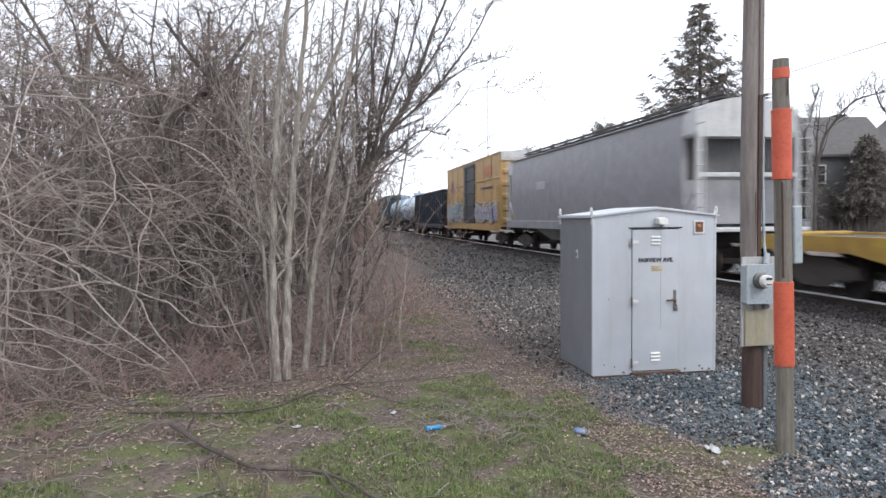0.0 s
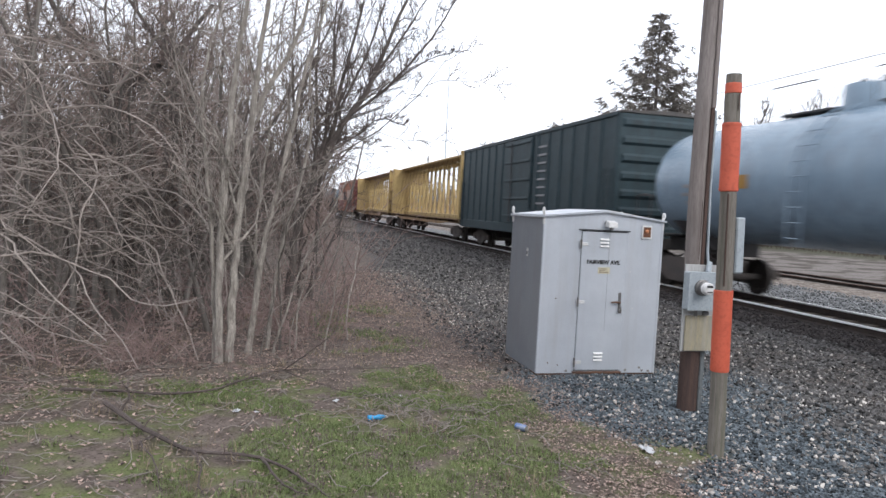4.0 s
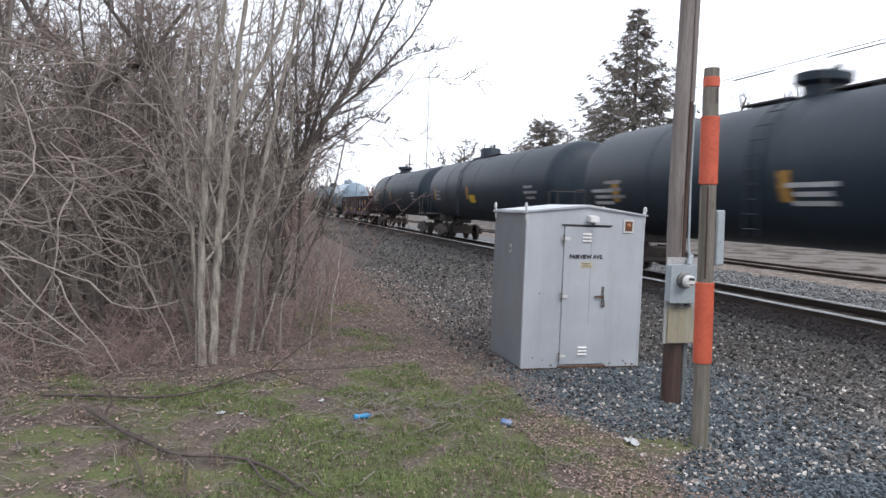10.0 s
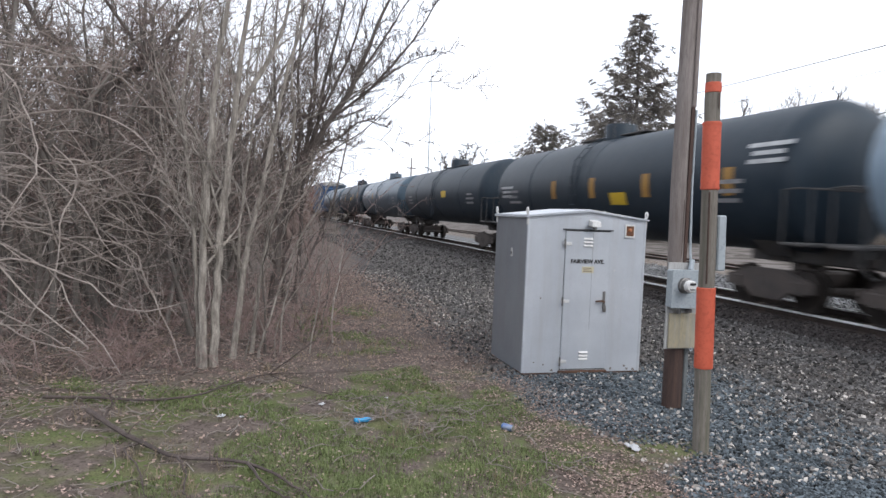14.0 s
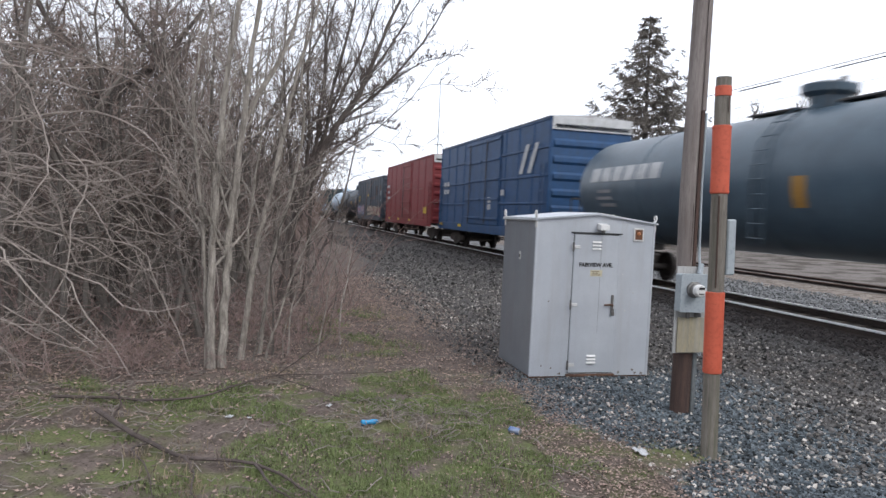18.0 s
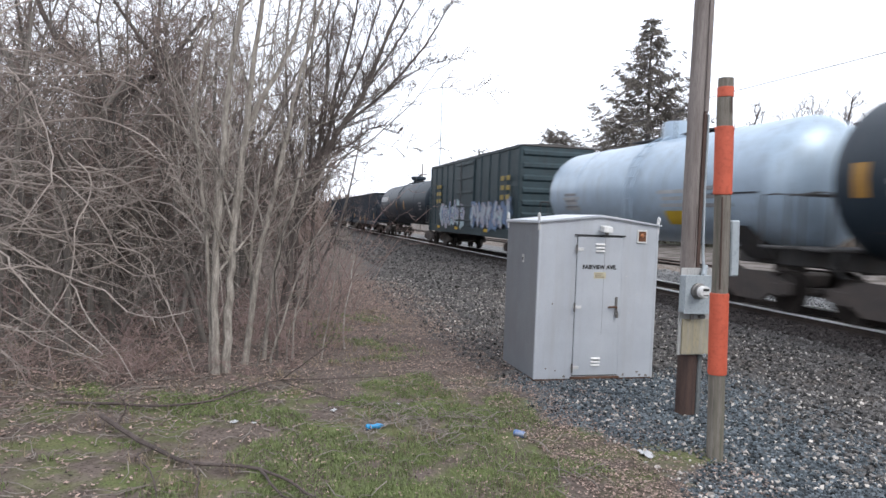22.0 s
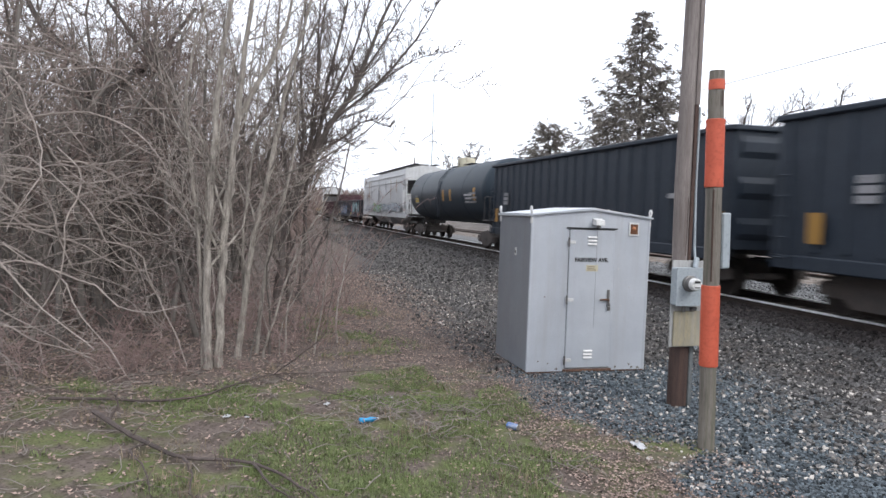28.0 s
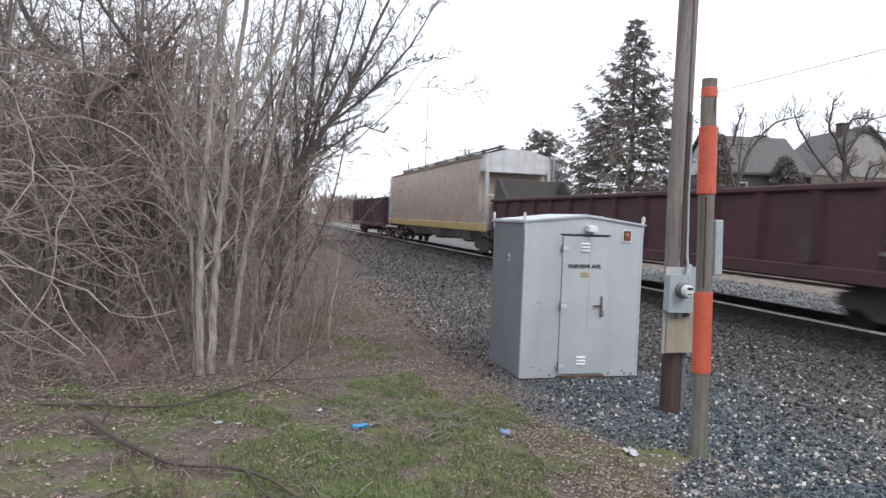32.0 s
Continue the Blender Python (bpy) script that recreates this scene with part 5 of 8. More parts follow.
def equipment_shed():
    """Own space: x from its left edge, y from its front face, z from the ground."""
    w, d, h, peak = 1.732, 1.22, 2.115, 2.195
    sh = thing("equipment_shed", "galvanised steel trackside equipment shed with a closed door", "shed", Matrix.Translation((3.465, 8.46, 0.0)))
    part("footing", Build().box(0.06, 0.3, 0.1, d - 0.06, -0.12, 0.05, 0.03).box(w - 0.3, w - 0.06, 0.1, d - 0.06, -0.12, 0.05, 0.03), concrete, sh)
    t = 0.035
    x0, x1, z0, z1 = 0.535, 1.205, 0.05, 1.93
    front = Build().box(0, x0, 0, t, 0.02, h).box(x1, w, 0, t, 0.02, h)
    front.box(x0, x1, 0, t, z1, h).box(x0, x1, 0, t, 0.0, z0)
    part("front_wall", front, galv_front, sh)
    part("gable", Build().prism([(0, h), (w, h), (w / 2, peak - 0.01)], 0.0, t, "y"), galv_front, sh)
    # side and back walls carry their shade in the darker sheet colour
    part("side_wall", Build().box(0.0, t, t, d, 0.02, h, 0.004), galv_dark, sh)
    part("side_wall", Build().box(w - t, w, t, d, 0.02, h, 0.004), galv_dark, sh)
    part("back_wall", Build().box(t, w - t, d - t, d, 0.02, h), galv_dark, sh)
    part("corner_trim", Build().box(-0.006, 0.02, -0.006, 0.03, 0.02, h, 0.004), galv_front, sh)
    part("corner_trim", Build().box(w - 0.03, w + 0.006, -0.006, 0.03, 0.02, h, 0.004), galv_front, sh)
    part("floor_panel", Build().box(0.01, w - 0.01, 0.01, d - 0.01, 0.0, 0.03), rust_metal, sh)
    for s in (0, 1):
        a, b = ((-0.025, h - 0.03), (w / 2, peak)) if s == 0 else ((w + 0.025, h - 0.03), (w / 2, peak))
        part("roof_panel", Build().prism([a, b, (b[0], b[1] + 0.02), (a[0], a[1] + 0.022)], -0.03, d + 0.03, "y"), galv_front if s == 0 else white_metal, sh)
    part("drip_edge", Build().prism([(-0.028, h - 0.028), (w / 2, peak - 0.012), (w + 0.028, h - 0.028), (w + 0.028, h - 0.008), (w / 2, peak + 0.012), (-0.028, h - 0.008)], -0.036, -0.03, "y"), galv_front, sh)
    part("side_lip", Build().box(-0.03, 0.0, -0.03, d + 0.03, h - 0.045, h - 0.02, 0.006), galv_front, sh)
    part("sill", Build().box(x0 - 0.02, x1 + 0.02, -0.03, 0.01, 0.012, 0.046, 0.005), rust_metal, sh, "rust-stained door sill")
    part("door_seal", Build().box(x0 + 0.002, x1 - 0.002, 0.012, 0.02, z0 + 0.002, z1 - 0.002), dark_gap, sh)
    part("rain_drip", Build().box(x0 - 0.04, x1 + 0.03, -0.028, 0.0, z1 + 0.004, z1 + 0.018, 0.004), dark_gap, sh)
    door = part("door", Build().box(x0 + 0.008, x1 - 0.008, -0.016, 0.012, z0 + 0.014, z1 - 0.012, 0.004), galv_front, sh, "plain galvanised sheet door")
    part("seam", Build().box(0.934, 0.938, -0.0185, -0.014, z0 + 0.55, z1 - 0.02), galv_dark, door)
    for z in (1.725, 0.195):
        for k in range(3):
            zz = z + 0.045 * k
            part("louvre", Build().prism([(-0.016, zz), (-0.016, zz + 0.02), (-0.036, zz + 0.002), (-0.036, zz - 0.006)], 0.80, 0.93, "x"), white_metal, door)
    for z in (1.75, 0.98, 0.17):
        hg = part("hinge", Build().box(x0 - 0.03, x0 + 0.09, -0.026, -0.012, z - 0.022, z + 0.022, 0.004), white_metal, door)
        part("pin", Build().tube([(x0 - 0.01, -0.03, z - 0.06), (x0 - 0.01, -0.03, z + 0.06)], 0.013, 8), dull_steel, hg)
    hd = part("handle", Build().box(1.115, 1.155, -0.03, -0.014, 0.88, 1.12, 0.008), dull_steel, door, "dull steel lever and hasp")
    part("lever", Build().tube([(1.135, -0.045, 0.98), (1.09, -0.06, 0.99), (1.0, -0.055, 0.985)], [0.016, 0.014, 0.011], 8), rust_metal, hd)
    part("padlock", Build().box(1.115, 1.16, -0.055, -0.03, 0.84, 0.90, 0.008).tube([(1.122, -0.043, 0.90), (1.125, -0.043, 0.935), (1.15, -0.043, 0.935), (1.153, -0.043, 0.90)], 0.006, 6), dull_steel, hd)
    words("FAIRVIEW AVE.", 0.074, ink, door, pose(0.868, -0.0175, 1.515, 90))
    st = part("sticker", Build().box(0.79, 0.965, -0.0185, -0.0155, 1.365, 1.45), paint("cream_sticker", (0.62, 0.58, 0.42), (0.5, 0.46, 0.34), 0.6), door, "small cream sticker")
    for k in range(3):
        part("lettering", Build().box(0.81, 0.81 + (0.13, 0.09, 0.11)[k], -0.0195, -0.018, 1.38 + 0.022 * k, 1.388 + 0.022 * k), rust_metal, st)
    lp = part("door_lamp", Build().box(0.86, 0.98, -0.02, 0.0, 1.99, 2.07, 0.008), white_metal, sh, "small hooded lamp over the door")
    part("hood", Build().prism([(-0.02, 2.075), (-0.12, 2.05), (-0.13, 1.985), (-0.09, 1.985), (-0.02, 2.0)], 0.86, 0.985, "x"), white_metal, lp)
    part("lens", Build().lathe([(0.0, 0.03), (-0.03, 0.028), (-0.04, 0.01)], 10, "z", (0.92, -0.075, 1.99)), dull_steel, lp)
    bd = part("indicator_window", Build().box(1.405, 1.555, -0.02, 0.0, 1.85, 2.03, 0.006), white_metal, sh, "small framed window with an amber lamp")
    part("pane", Build().box(1.425, 1.535, -0.0225, -0.018, 1.875, 2.01), paint("dark_amber_pane", (0.20, 0.10, 0.06), (0.12, 0.06, 0.04), 0.2), bd)
    part("bulb", Build().lathe([(-0.02, 0.028), (-0.035, 0.024), (-0.045, 0.01)], 10, "y", (1.475, 0, 1.955)), paint("amber_bulb", (0.5, 0.22, 0.10), (0.4, 0.16, 0.08), 0.3), bd)
    tg = part("tag", Build().box(-0.006, 0.0, 0.52, 0.58, 1.53, 1.64), white_metal, sh, "small white tag")
    part("lettering", Build().box(-0.008, -0.006, 0.53, 0.57, 1.56, 1.60), dull_steel, tg)
    for x, y in ((0.0, 0.02), (0.0, d - 0.02), (w, 0.02), (w, d - 0.02)):
        s = -1 if x == 0 else 1
        eye = Build().box(x - 0.008, x + 0.008, y - 0.03, y + 0.03, h - 0.13, h + 0.02, 0.003)
        ring = [(x + s * 0.01, y + 0.028 * math.cos(a * math.pi / 5), h + 0.052 + 0.04 * math.sin(a * math.pi / 5)) for a in range(11)]
        eye.tube(ring, 0.011, 6)
        part("lifting_eye", eye, white_metal, sh)
    grime = paint("splashed_dirt", (0.16, 0.135, 0.115), (0.26, 0.245, 0.235), 0.9, scale=9, fine=50)
    rng = random.Random(3)
    for k in range(12):
        b = Build()
        x, z = rng.uniform(0.03, w - 0.03), 0.0 + rng.random() ** 2 * 0.07
        if x0 - 0.04 < x < x1 + 0.04:
            continue
        b.prism([(x + math.cos(q) * rng.uniform(0.006, 0.03), z + 0.03 + math.sin(q) * rng.uniform(0.006, 0.026)) for q in (0, 0.8, 1.6, 2.4, 3.1, 3.9, 4.7, 5.5)], -0.0025, 0.0, "y")
        part("dirt_splash", b, grime, sh)
    for k, (x, z) in enumerate(((0.22, 1.02), (1.28, 1.40), (1.45, 1.15), (1.34, 0.9), (0.16, 0.16), (0.30, 0.13))):
        part("bolt", Build().lathe([(0.0, 0.009), (-0.006, 0.009), (-0.009, 0.004)], 8, "y", (x, -0.001, z)), rust_metal if k in (0, 4, 5) else white_metal, sh)


pole_wood = paint("weathered_pole", (0.27, 0.238, 0.226), (0.165, 0.14, 0.13), 0.9, scale=2, fine=18, bump=0.6, stretch=(9, 9, 0.6))
pole_foot = paint("creosoted_pole", (0.085, 0.052, 0.042), (0.055, 0.036, 0.032), 0.85, scale=2, fine=18, bump=0.6, stretch=(9, 9, 0.6))
post_wood = paint("greying_post", (0.225, 0.202, 0.176), (0.125, 0.113, 0.096), 0.9, scale=2.5, fine=16, bump=0.6, stretch=(9, 9, 0.6), streak=(0.12, 0.13, 0.07), streak_amount=0.35)
orange_wrap = paint("orange_sheeting", (0.56, 0.112, 0.062), (0.46, 0.088, 0.048), 0.55, scale=3, fine=30, bump=0.02)
board_wood = paint("grey_plywood", (0.42, 0.42, 0.42), (0.34, 0.34, 0.335), 0.85, scale=3, fine=20, bump=0.25, stretch=(6, 6, 0.8), streak=(0.26, 0.25, 0.23))
stained_board = paint("stained_plywood", (0.33, 0.285, 0.19), (0.24, 0.225, 0.185), 0.85, scale=3, fine=20, bump=0.25, stretch=(6, 6, 0.8), streak=(0.38, 0.37, 0.34), streak_amount=0.5)
meter_grey = paint("meter_box_grey", (0.36, 0.40, 0.43), (0.31, 0.35, 0.38), 0.5, 0.1, bump=0.04)


pole_steel = paint("dark_conduit", (0.15, 0.165, 0.17), (0.10, 0.11, 0.115), 0.6)


def utility_pole():
    up = thing("utility_pole", "weathered wooden utility pole carrying an electric meter", "utility pole", Matrix.Translation((4.635, 6.82, 0.0)))
    part("shaft", Build().tube([(0, 0, -0.3), (0.0, 0, 0.75)], [0.108, 0.107], 14), pole_foot, up, "dark creosoted foot of the pole", smooth=True)
    part("shaft", Build().tube([(0, 0, 0.752), (-0.04, 0.0, 1.7), (-0.055, 0.0, 2.5), (-0.04, 0, 4.6), (-0.03, 0, 8.5)], [0.104, 0.099, 0.096, 0.091, 0.085], 16), pole_wood, up, smooth=True)
    part("cable_cover", Build().prism([(-0.02, -0.108), (0.020, -0.105), (0.048, -0.06), (0.035, -0.02), (-0.02, -0.08)], 1.65, 3.36, "z"), pole_foot, up, "dark wooden cable cover")
    part("cable_cover", Build().prism([(-0.015, -0.106), (0.035, -0.102), (0.055, -0.06), (0.04, -0.02), (-0.015, -0.08)], 3.365, 8.3, "z"), pole_wood, up)
    part("conduit", Build().tube([(0.05, -0.15, 1.60), (0.058, -0.10, 1.8), (0.052, -0.075, 2.5), (0.056, -0.07, 3.34)], 0.015, 8), meter_grey, up)
    for k in range(9):
        a, z = -1.9 + 0.13 * k, 0.9 + 0.8 * ((k * 5) % 9)
        part("drying_crack", Build().prism([(0.101 * math.cos(a) - 0.04 - 0.003, 0.101 * math.sin(a)), (0.101 * math.cos(a) - 0.04 + 0.003, 0.101 * math.sin(a)), (0.094 * math.cos(a) - 0.04, 0.094 * math.sin(a))], z, z + 0.5 + 0.07 * k, "z"), pole_foot, up)
    part("ground_conduit", Build().box(0.078, 0.128, -0.09, -0.04, -0.1, 0.70, 0.01), pole_steel, up, "dark grey conduit")
    part("back_board", Build().box(-0.22, 0.216, -0.135, -0.115, 0.69, 1.65, 0.004), board_wood, up)
    part("lower_board", Build().box(-0.19, 0.196, -0.16, -0.136, 0.70, 1.09, 0.004), stained_board, up, "stained plywood board")
    mb = part("meter_box", Build().box(-0.245, 0.10, -0.26, -0.136, 1.165, 1.575, 0.012), meter_grey, up, "grey steel meter box")
    part("lid", Build().box(-0.255, 0.11, -0.27, -0.258, 1.16, 1.58, 0.004), meter_grey, mb)
    part("rim", Build().lathe([(-0.27, 0.088), (-0.30, 0.088), (-0.305, 0.08)], 24, "y", (-0.10, 0, 1.41)), dull_steel, mb, smooth=True)
    part("meter", Build().lathe([(-0.30, 0.074), (-0.345, 0.073), (-0.35, 0.066)], 24, "y", (-0.10, 0, 1.41)), dull_steel, mb, "round meter with a pale face", smooth=True)
    part("face", Build().lathe([(-0.35, 0.066), (-0.40, 0.065), (-0.412, 0.056), (-0.417, 0.01)], 24, "y", (-0.10, 0, 1.41)), white_metal, mb, "pale glazed meter face", smooth=True)
    part("dial", Build().box(-0.135, -0.065, -0.421, -0.417, 1.425, 1.45).box(-0.13, -0.07, -0.421, -0.417, 1.375, 1.385), ink, mb)
    part("hub", Build().tube([(0.02, -0.19, 1.57), (0.06, -0.15, 1.68)], 0.03, 10), meter_grey, mb)
    part("nipple", Build().tube([(-0.1, -0.19, 1.09), (-0.1, -0.19, 1.17)], 0.02, 8).box(0.0, 0.07, -0.2, -0.15, 1.10, 1.14, 0.01), dull_steel, mb)
    part("wire_loop", Build().tube([(0.07, -0.17, 0.70), (0.085, -0.18, 0.67), (0.11, -0.17, 0.68), (0.10, -0.16, 0.71)], 0.006, 5), meter_grey, up)


def marker_post():
    mp = thing("marker_post", "greying wooden post with orange reflective wraps", "post", pose(4.055, 5.47, 0.0, 0, -1.6, 0))
    rng = random.Random(4)
    zs = [-0.3, 0.3, 0.8, 1.5, 2.0, 2.4, 3.0, 3.2, 3.44]
    part("shaft", Build().tube([(0.004 * rng.uniform(-1, 1), 0.004 * rng.uniform(-1, 1), z) for z in zs], [0.076, 0.074, 0.073, 0.072, 0.071, 0.071, 0.070, 0.069, 0.066], 14), post_wood, mp, smooth=True)
    for z0, z1, r in ((3.27, 3.36, 0.0715), (2.40, 3.01, 0.081), (0.765, 1.51, 0.083)):
        part("wrap", Build().tube([(0, 0, z0), (0, 0, z0 + 0.004), (0, 0, z1 - 0.004), (0, 0, z1)], [r - 0.004, r, r, r - 0.004], 18), orange_wrap, mp, "bright orange reflective wrap", smooth=True)
    for z in (2.42, 2.99, 0.79, 1.49):
        part("band", Build().tube([(0, 0, z - 0.008), (0, 0, z + 0.008)], 0.0845, 18, caps=False), orange_wrap, mp)
    part("groove", Build().box(-0.056, -0.040, -0.074, -0.060, 1.55, 2.38, 0.004), pole_foot, mp, "dark split in the wood")
    part("groove", Build().box(0.002, 0.012, -0.082, -0.074, 3.12, 3.26, 0.003), pole_foot, mp)
    pl = part("side_plate", Build().box(0.095, 0.185, -0.02, 0.14, 1.66, 2.17, 0.012), meter_grey, mp, "grey steel box on its back")
    part("bracket", Build().box(0.05, 0.10, 0.0, 0.06, 1.8, 1.86).box(0.05, 0.10, 0.0, 0.06, 2.0, 2.06), dull_steel, pl)


equipment_shed()
utility_pole()
marker_post()


# ---- litter ----
def bottle():
    bt = thing("plastic_bottle", "crushed blue plastic bottle lying in the grass", "bottle", pose(1.10, 6.72, ground_z(1.10, 6.72) + 0.026, 0, 0, 12))
    m = paint("blue_plastic", (0.04, 0.30, 0.58), (0.03, 0.22, 0.45), 0.25, bump=0.1, fine=12)
    part("body", Build().lathe([(-0.095, 0.02), (-0.088, 0.029), (-0.05, 0.026), (-0.02, 0.017), (0.02, 0.028), (0.055, 0.022), (0.085, 0.013), (0.096, 0.011)], 14, "x"), m, bt, smooth=True)
    part("cap", Build().lathe([(0.097, 0.014), (0.108, 0.014)], 12, "x"), white_metal, bt)


def can():
    cn = thing("drink_can", "dented blue and silver drink can on the ground", "can", pose(2.45, 6.27, ground_z(2.45, 6.27) + 0.034, 0, 0, -55))
    part("body", Build().lathe([(-0.06, 0.026), (-0.054, 0.033), (0.048, 0.033), (0.06, 0.026), (0.062, 0.02)], 18, "x"), paint("can_print", (0.05, 0.13, 0.36), (0.30, 0.34, 0.42), 0.35, 0.5, scale=14), cn, smooth=True)
    part("lid", Build().lathe([(0.0605, 0.027), (0.064, 0.027), (0.062, 0.004)], 18, "x"), paint("bare_aluminium", (0.75, 0.75, 0.75), None, 0.3, 0.9), cn)


def paper(x, y, size, seed, label):
    rng = random.Random(seed)
    n, vs, fs = 5, [], []
    for j in range(n):
        for i in range(n):
            vs.append(((i / 4 - 0.5) * size + rng.uniform(-1, 1) * size * 0.08, (j / 4 - 0.5) * size * 0.7, 0.012 + rng.uniform(0, 1) * size * 0.22))
    fs = [(j * n + i, j * n + i + 1, (j + 1) * n + i + 1, (j + 1) * n + i) for j in range(n - 1) for i in range(n - 1)]
    up = len(vs)
    vs += [(a, b, c - 0.003) for a, b, c in vs[:up]]
    fs += [tuple(up + k for k in reversed(q)) for q in fs]
    ob = part("crumpled_paper", Build().add(vs, fs), spray["white"])
    ob.matrix_world = pose(x, y, ground_z(x, y), 0, 0, rng.uniform(0, 180))
    tagged(ob, label, "litter")


bottle()
can()
paper(-0.25, 7.10, 0.09, 1, "crumpled scrap of white paper in the grass")
paper(-0.06, 7.02, 0.05, 6, "small torn scrap of white paper in the grass")
paper(3.42, 5.58, 0.15, 2, "crumpled white plastic wrapper on crushed stone")
paper(1.48, 7.50, 0.05, 3, "small white scrap of paper in the grass")
paper(0.75, 7.30, 0.07, 4, "pale crumpled wrapper among dry twigs")
paper(4.55, 5.30, 0.05, 5, "small white scrap on crushed stone")


# ---- plants ----
bark_pale = paint("pale_bark", (0.38, 0.347, 0.308), (0.165, 0.146, 0.129), 0.9, scale=5, fine=25, bump=0.4, stretch=(4, 4, 1))
bark_grey = paint("grey_bark", (0.175, 0.158, 0.142), (0.12, 0.106, 0.096), 0.92, scale=2, fine=22, bump=0.4, stretch=(4, 4, 1), obrand=0.25)
twig_canes = paint("pale_grey_twigs", (0.36, 0.312, 0.278), (0.24, 0.205, 0.182), 0.9, scale=1.5, fine=8, bump=0)
bark_brown = paint("brown_bark", (0.125, 0.108, 0.098), (0.085, 0.072, 0.066), 0.92, scale=2, fine=22, bump=0.4, stretch=(4, 4, 1))
twig_brown = paint("brown_twigs", (0.165, 0.133, 0.120), (0.11, 0.088, 0.079), 0.9, scale=1.5, fine=8, bump=0)
bark_dark = paint("dark_bark", (0.10, 0.088, 0.08), (0.065, 0.057, 0.052), 0.92, scale=2, fine=22, bump=0.4, stretch=(4, 4, 1))
twig_grey = paint("grey_twigs", (0.215, 0.19, 0.172), (0.15, 0.13, 0.118), 0.9, scale=1.5, fine=8, bump=0, obrand=0.25)
bark_fallen = paint("fallen_bark", (0.105, 0.083, 0.076), (0.055, 0.043, 0.04), 0.85, scale=2, fine=22, bump=0.3)
twig_wood = paint("wood_twigs", (0.285, 0.222, 0.198), (0.192, 0.148, 0.132), 0.9, scale=1.5, fine=8, bump=0, obrand=0.25)
twig_dark = paint("dark_twigs", (0.182, 0.140, 0.126), (0.115, 0.089, 0.081), 0.9, scale=1.5, fine=8, bump=0)
twig_red = paint("reddish_canes", (0.27, 0.195, 0.18), (0.195, 0.14, 0.13), 0.85, scale=1.5, fine=8, bump=0, obrand=0.2)
twig_pale = paint("pale_canes", (0.37, 0.32, 0.288), (0.25, 0.213, 0.192), 0.85, scale=1.5, fine=8, bump=0)
dry_stalk = paint("dry_stalks", (0.30, 0.235, 0.155), (0.21, 0.165, 0.11), 0.9, scale=2, fine=8, bump=0)


def wander(p, d, length, segs, rng, bend, lift=0.0):
    """A crooked line from p along d."""
    pts, p, d = [Vector(p)], Vector(p), Vector(d).normalized()
    for k in range(segs):
        d = (d + Vector((rng.uniform(-1, 1), rng.uniform(-1, 1), rng.uniform(-1, 1) + lift)) * bend).normalized()
        p = p + d * (length / segs)
        pts.append(p.copy())
    return pts


def guided(points, rng, crook, per=4):
    """A smooth line through a few places, with small crooks of its own."""
    p = [Vector(q) for q in points]
    p = [p[0] * 2 - p[1]] + p + [p[-1] * 2 - p[-2]]
    out = []
    for i in range(1, len(p) - 2):
        a, b, c, d = p[i - 1:i + 3]
        for k in range(per):
            t = k / per
            q = 0.5 * (2 * b + (c - a) * t + (2 * a - 5 * b + 4 * c - d) * t * t + (3 * b - a - 3 * c + d) * t ** 3)
            out.append(q + Vector((rng.uniform(-1, 1), rng.uniform(-1, 1), 0)) * crook * (i > 1 or k > 0))
    return out + [p[-2].copy()]


def branch_out(fine, pts, radius, length, level, rng, kids, lift, thick=None, spread=0.8, start=0.2, least=0.0032):
    """Hangs smaller branches on a line, level by level."""
    if level == 0:
        return
    n = kids[-level]
    for k in range(n):
        t = start + (1 - start) * (k + rng.random()) / n
        i = min(int(t * (len(pts) - 1)), len(pts) - 2)
        f = t * (len(pts) - 1) - i
        p = pts[i].lerp(pts[i + 1], f)
        d = (pts[i + 1] - pts[i]).normalized()
        out = Vector((rng.uniform(-1, 1), rng.uniform(-1, 1), rng.uniform(-0.5, 0.9)))
        out = (out - d * out.dot(d)).normalized()
        nd = (d * rng.uniform(0.5, 1.0) + out * spread + Vector((0, 0, lift))).normalized()
        L = length * rng.uniform(0.45, 0.9) * (1.05 - 0.55 * t)
        r = max(least, radius * (1 - 0.7 * t) * rng.uniform(0.35, 0.55))
        segs = 6 if level > 2 else (4 if level > 1 else 2)
        line = wander(p, nd, L, segs, rng, 0.36, lift * 0.4)
        use = thick if (thick is not None and level == len(kids)) else fine
        use.tube(line, [r * (1 - 0.75 * j / segs) for j in range(segs + 1)], 4 if r > 0.012 else 3, caps=False)
        branch_out(fine, line, r, L * 0.62, level - 1, rng, kids, lift, thick, spread, 0.2, least)


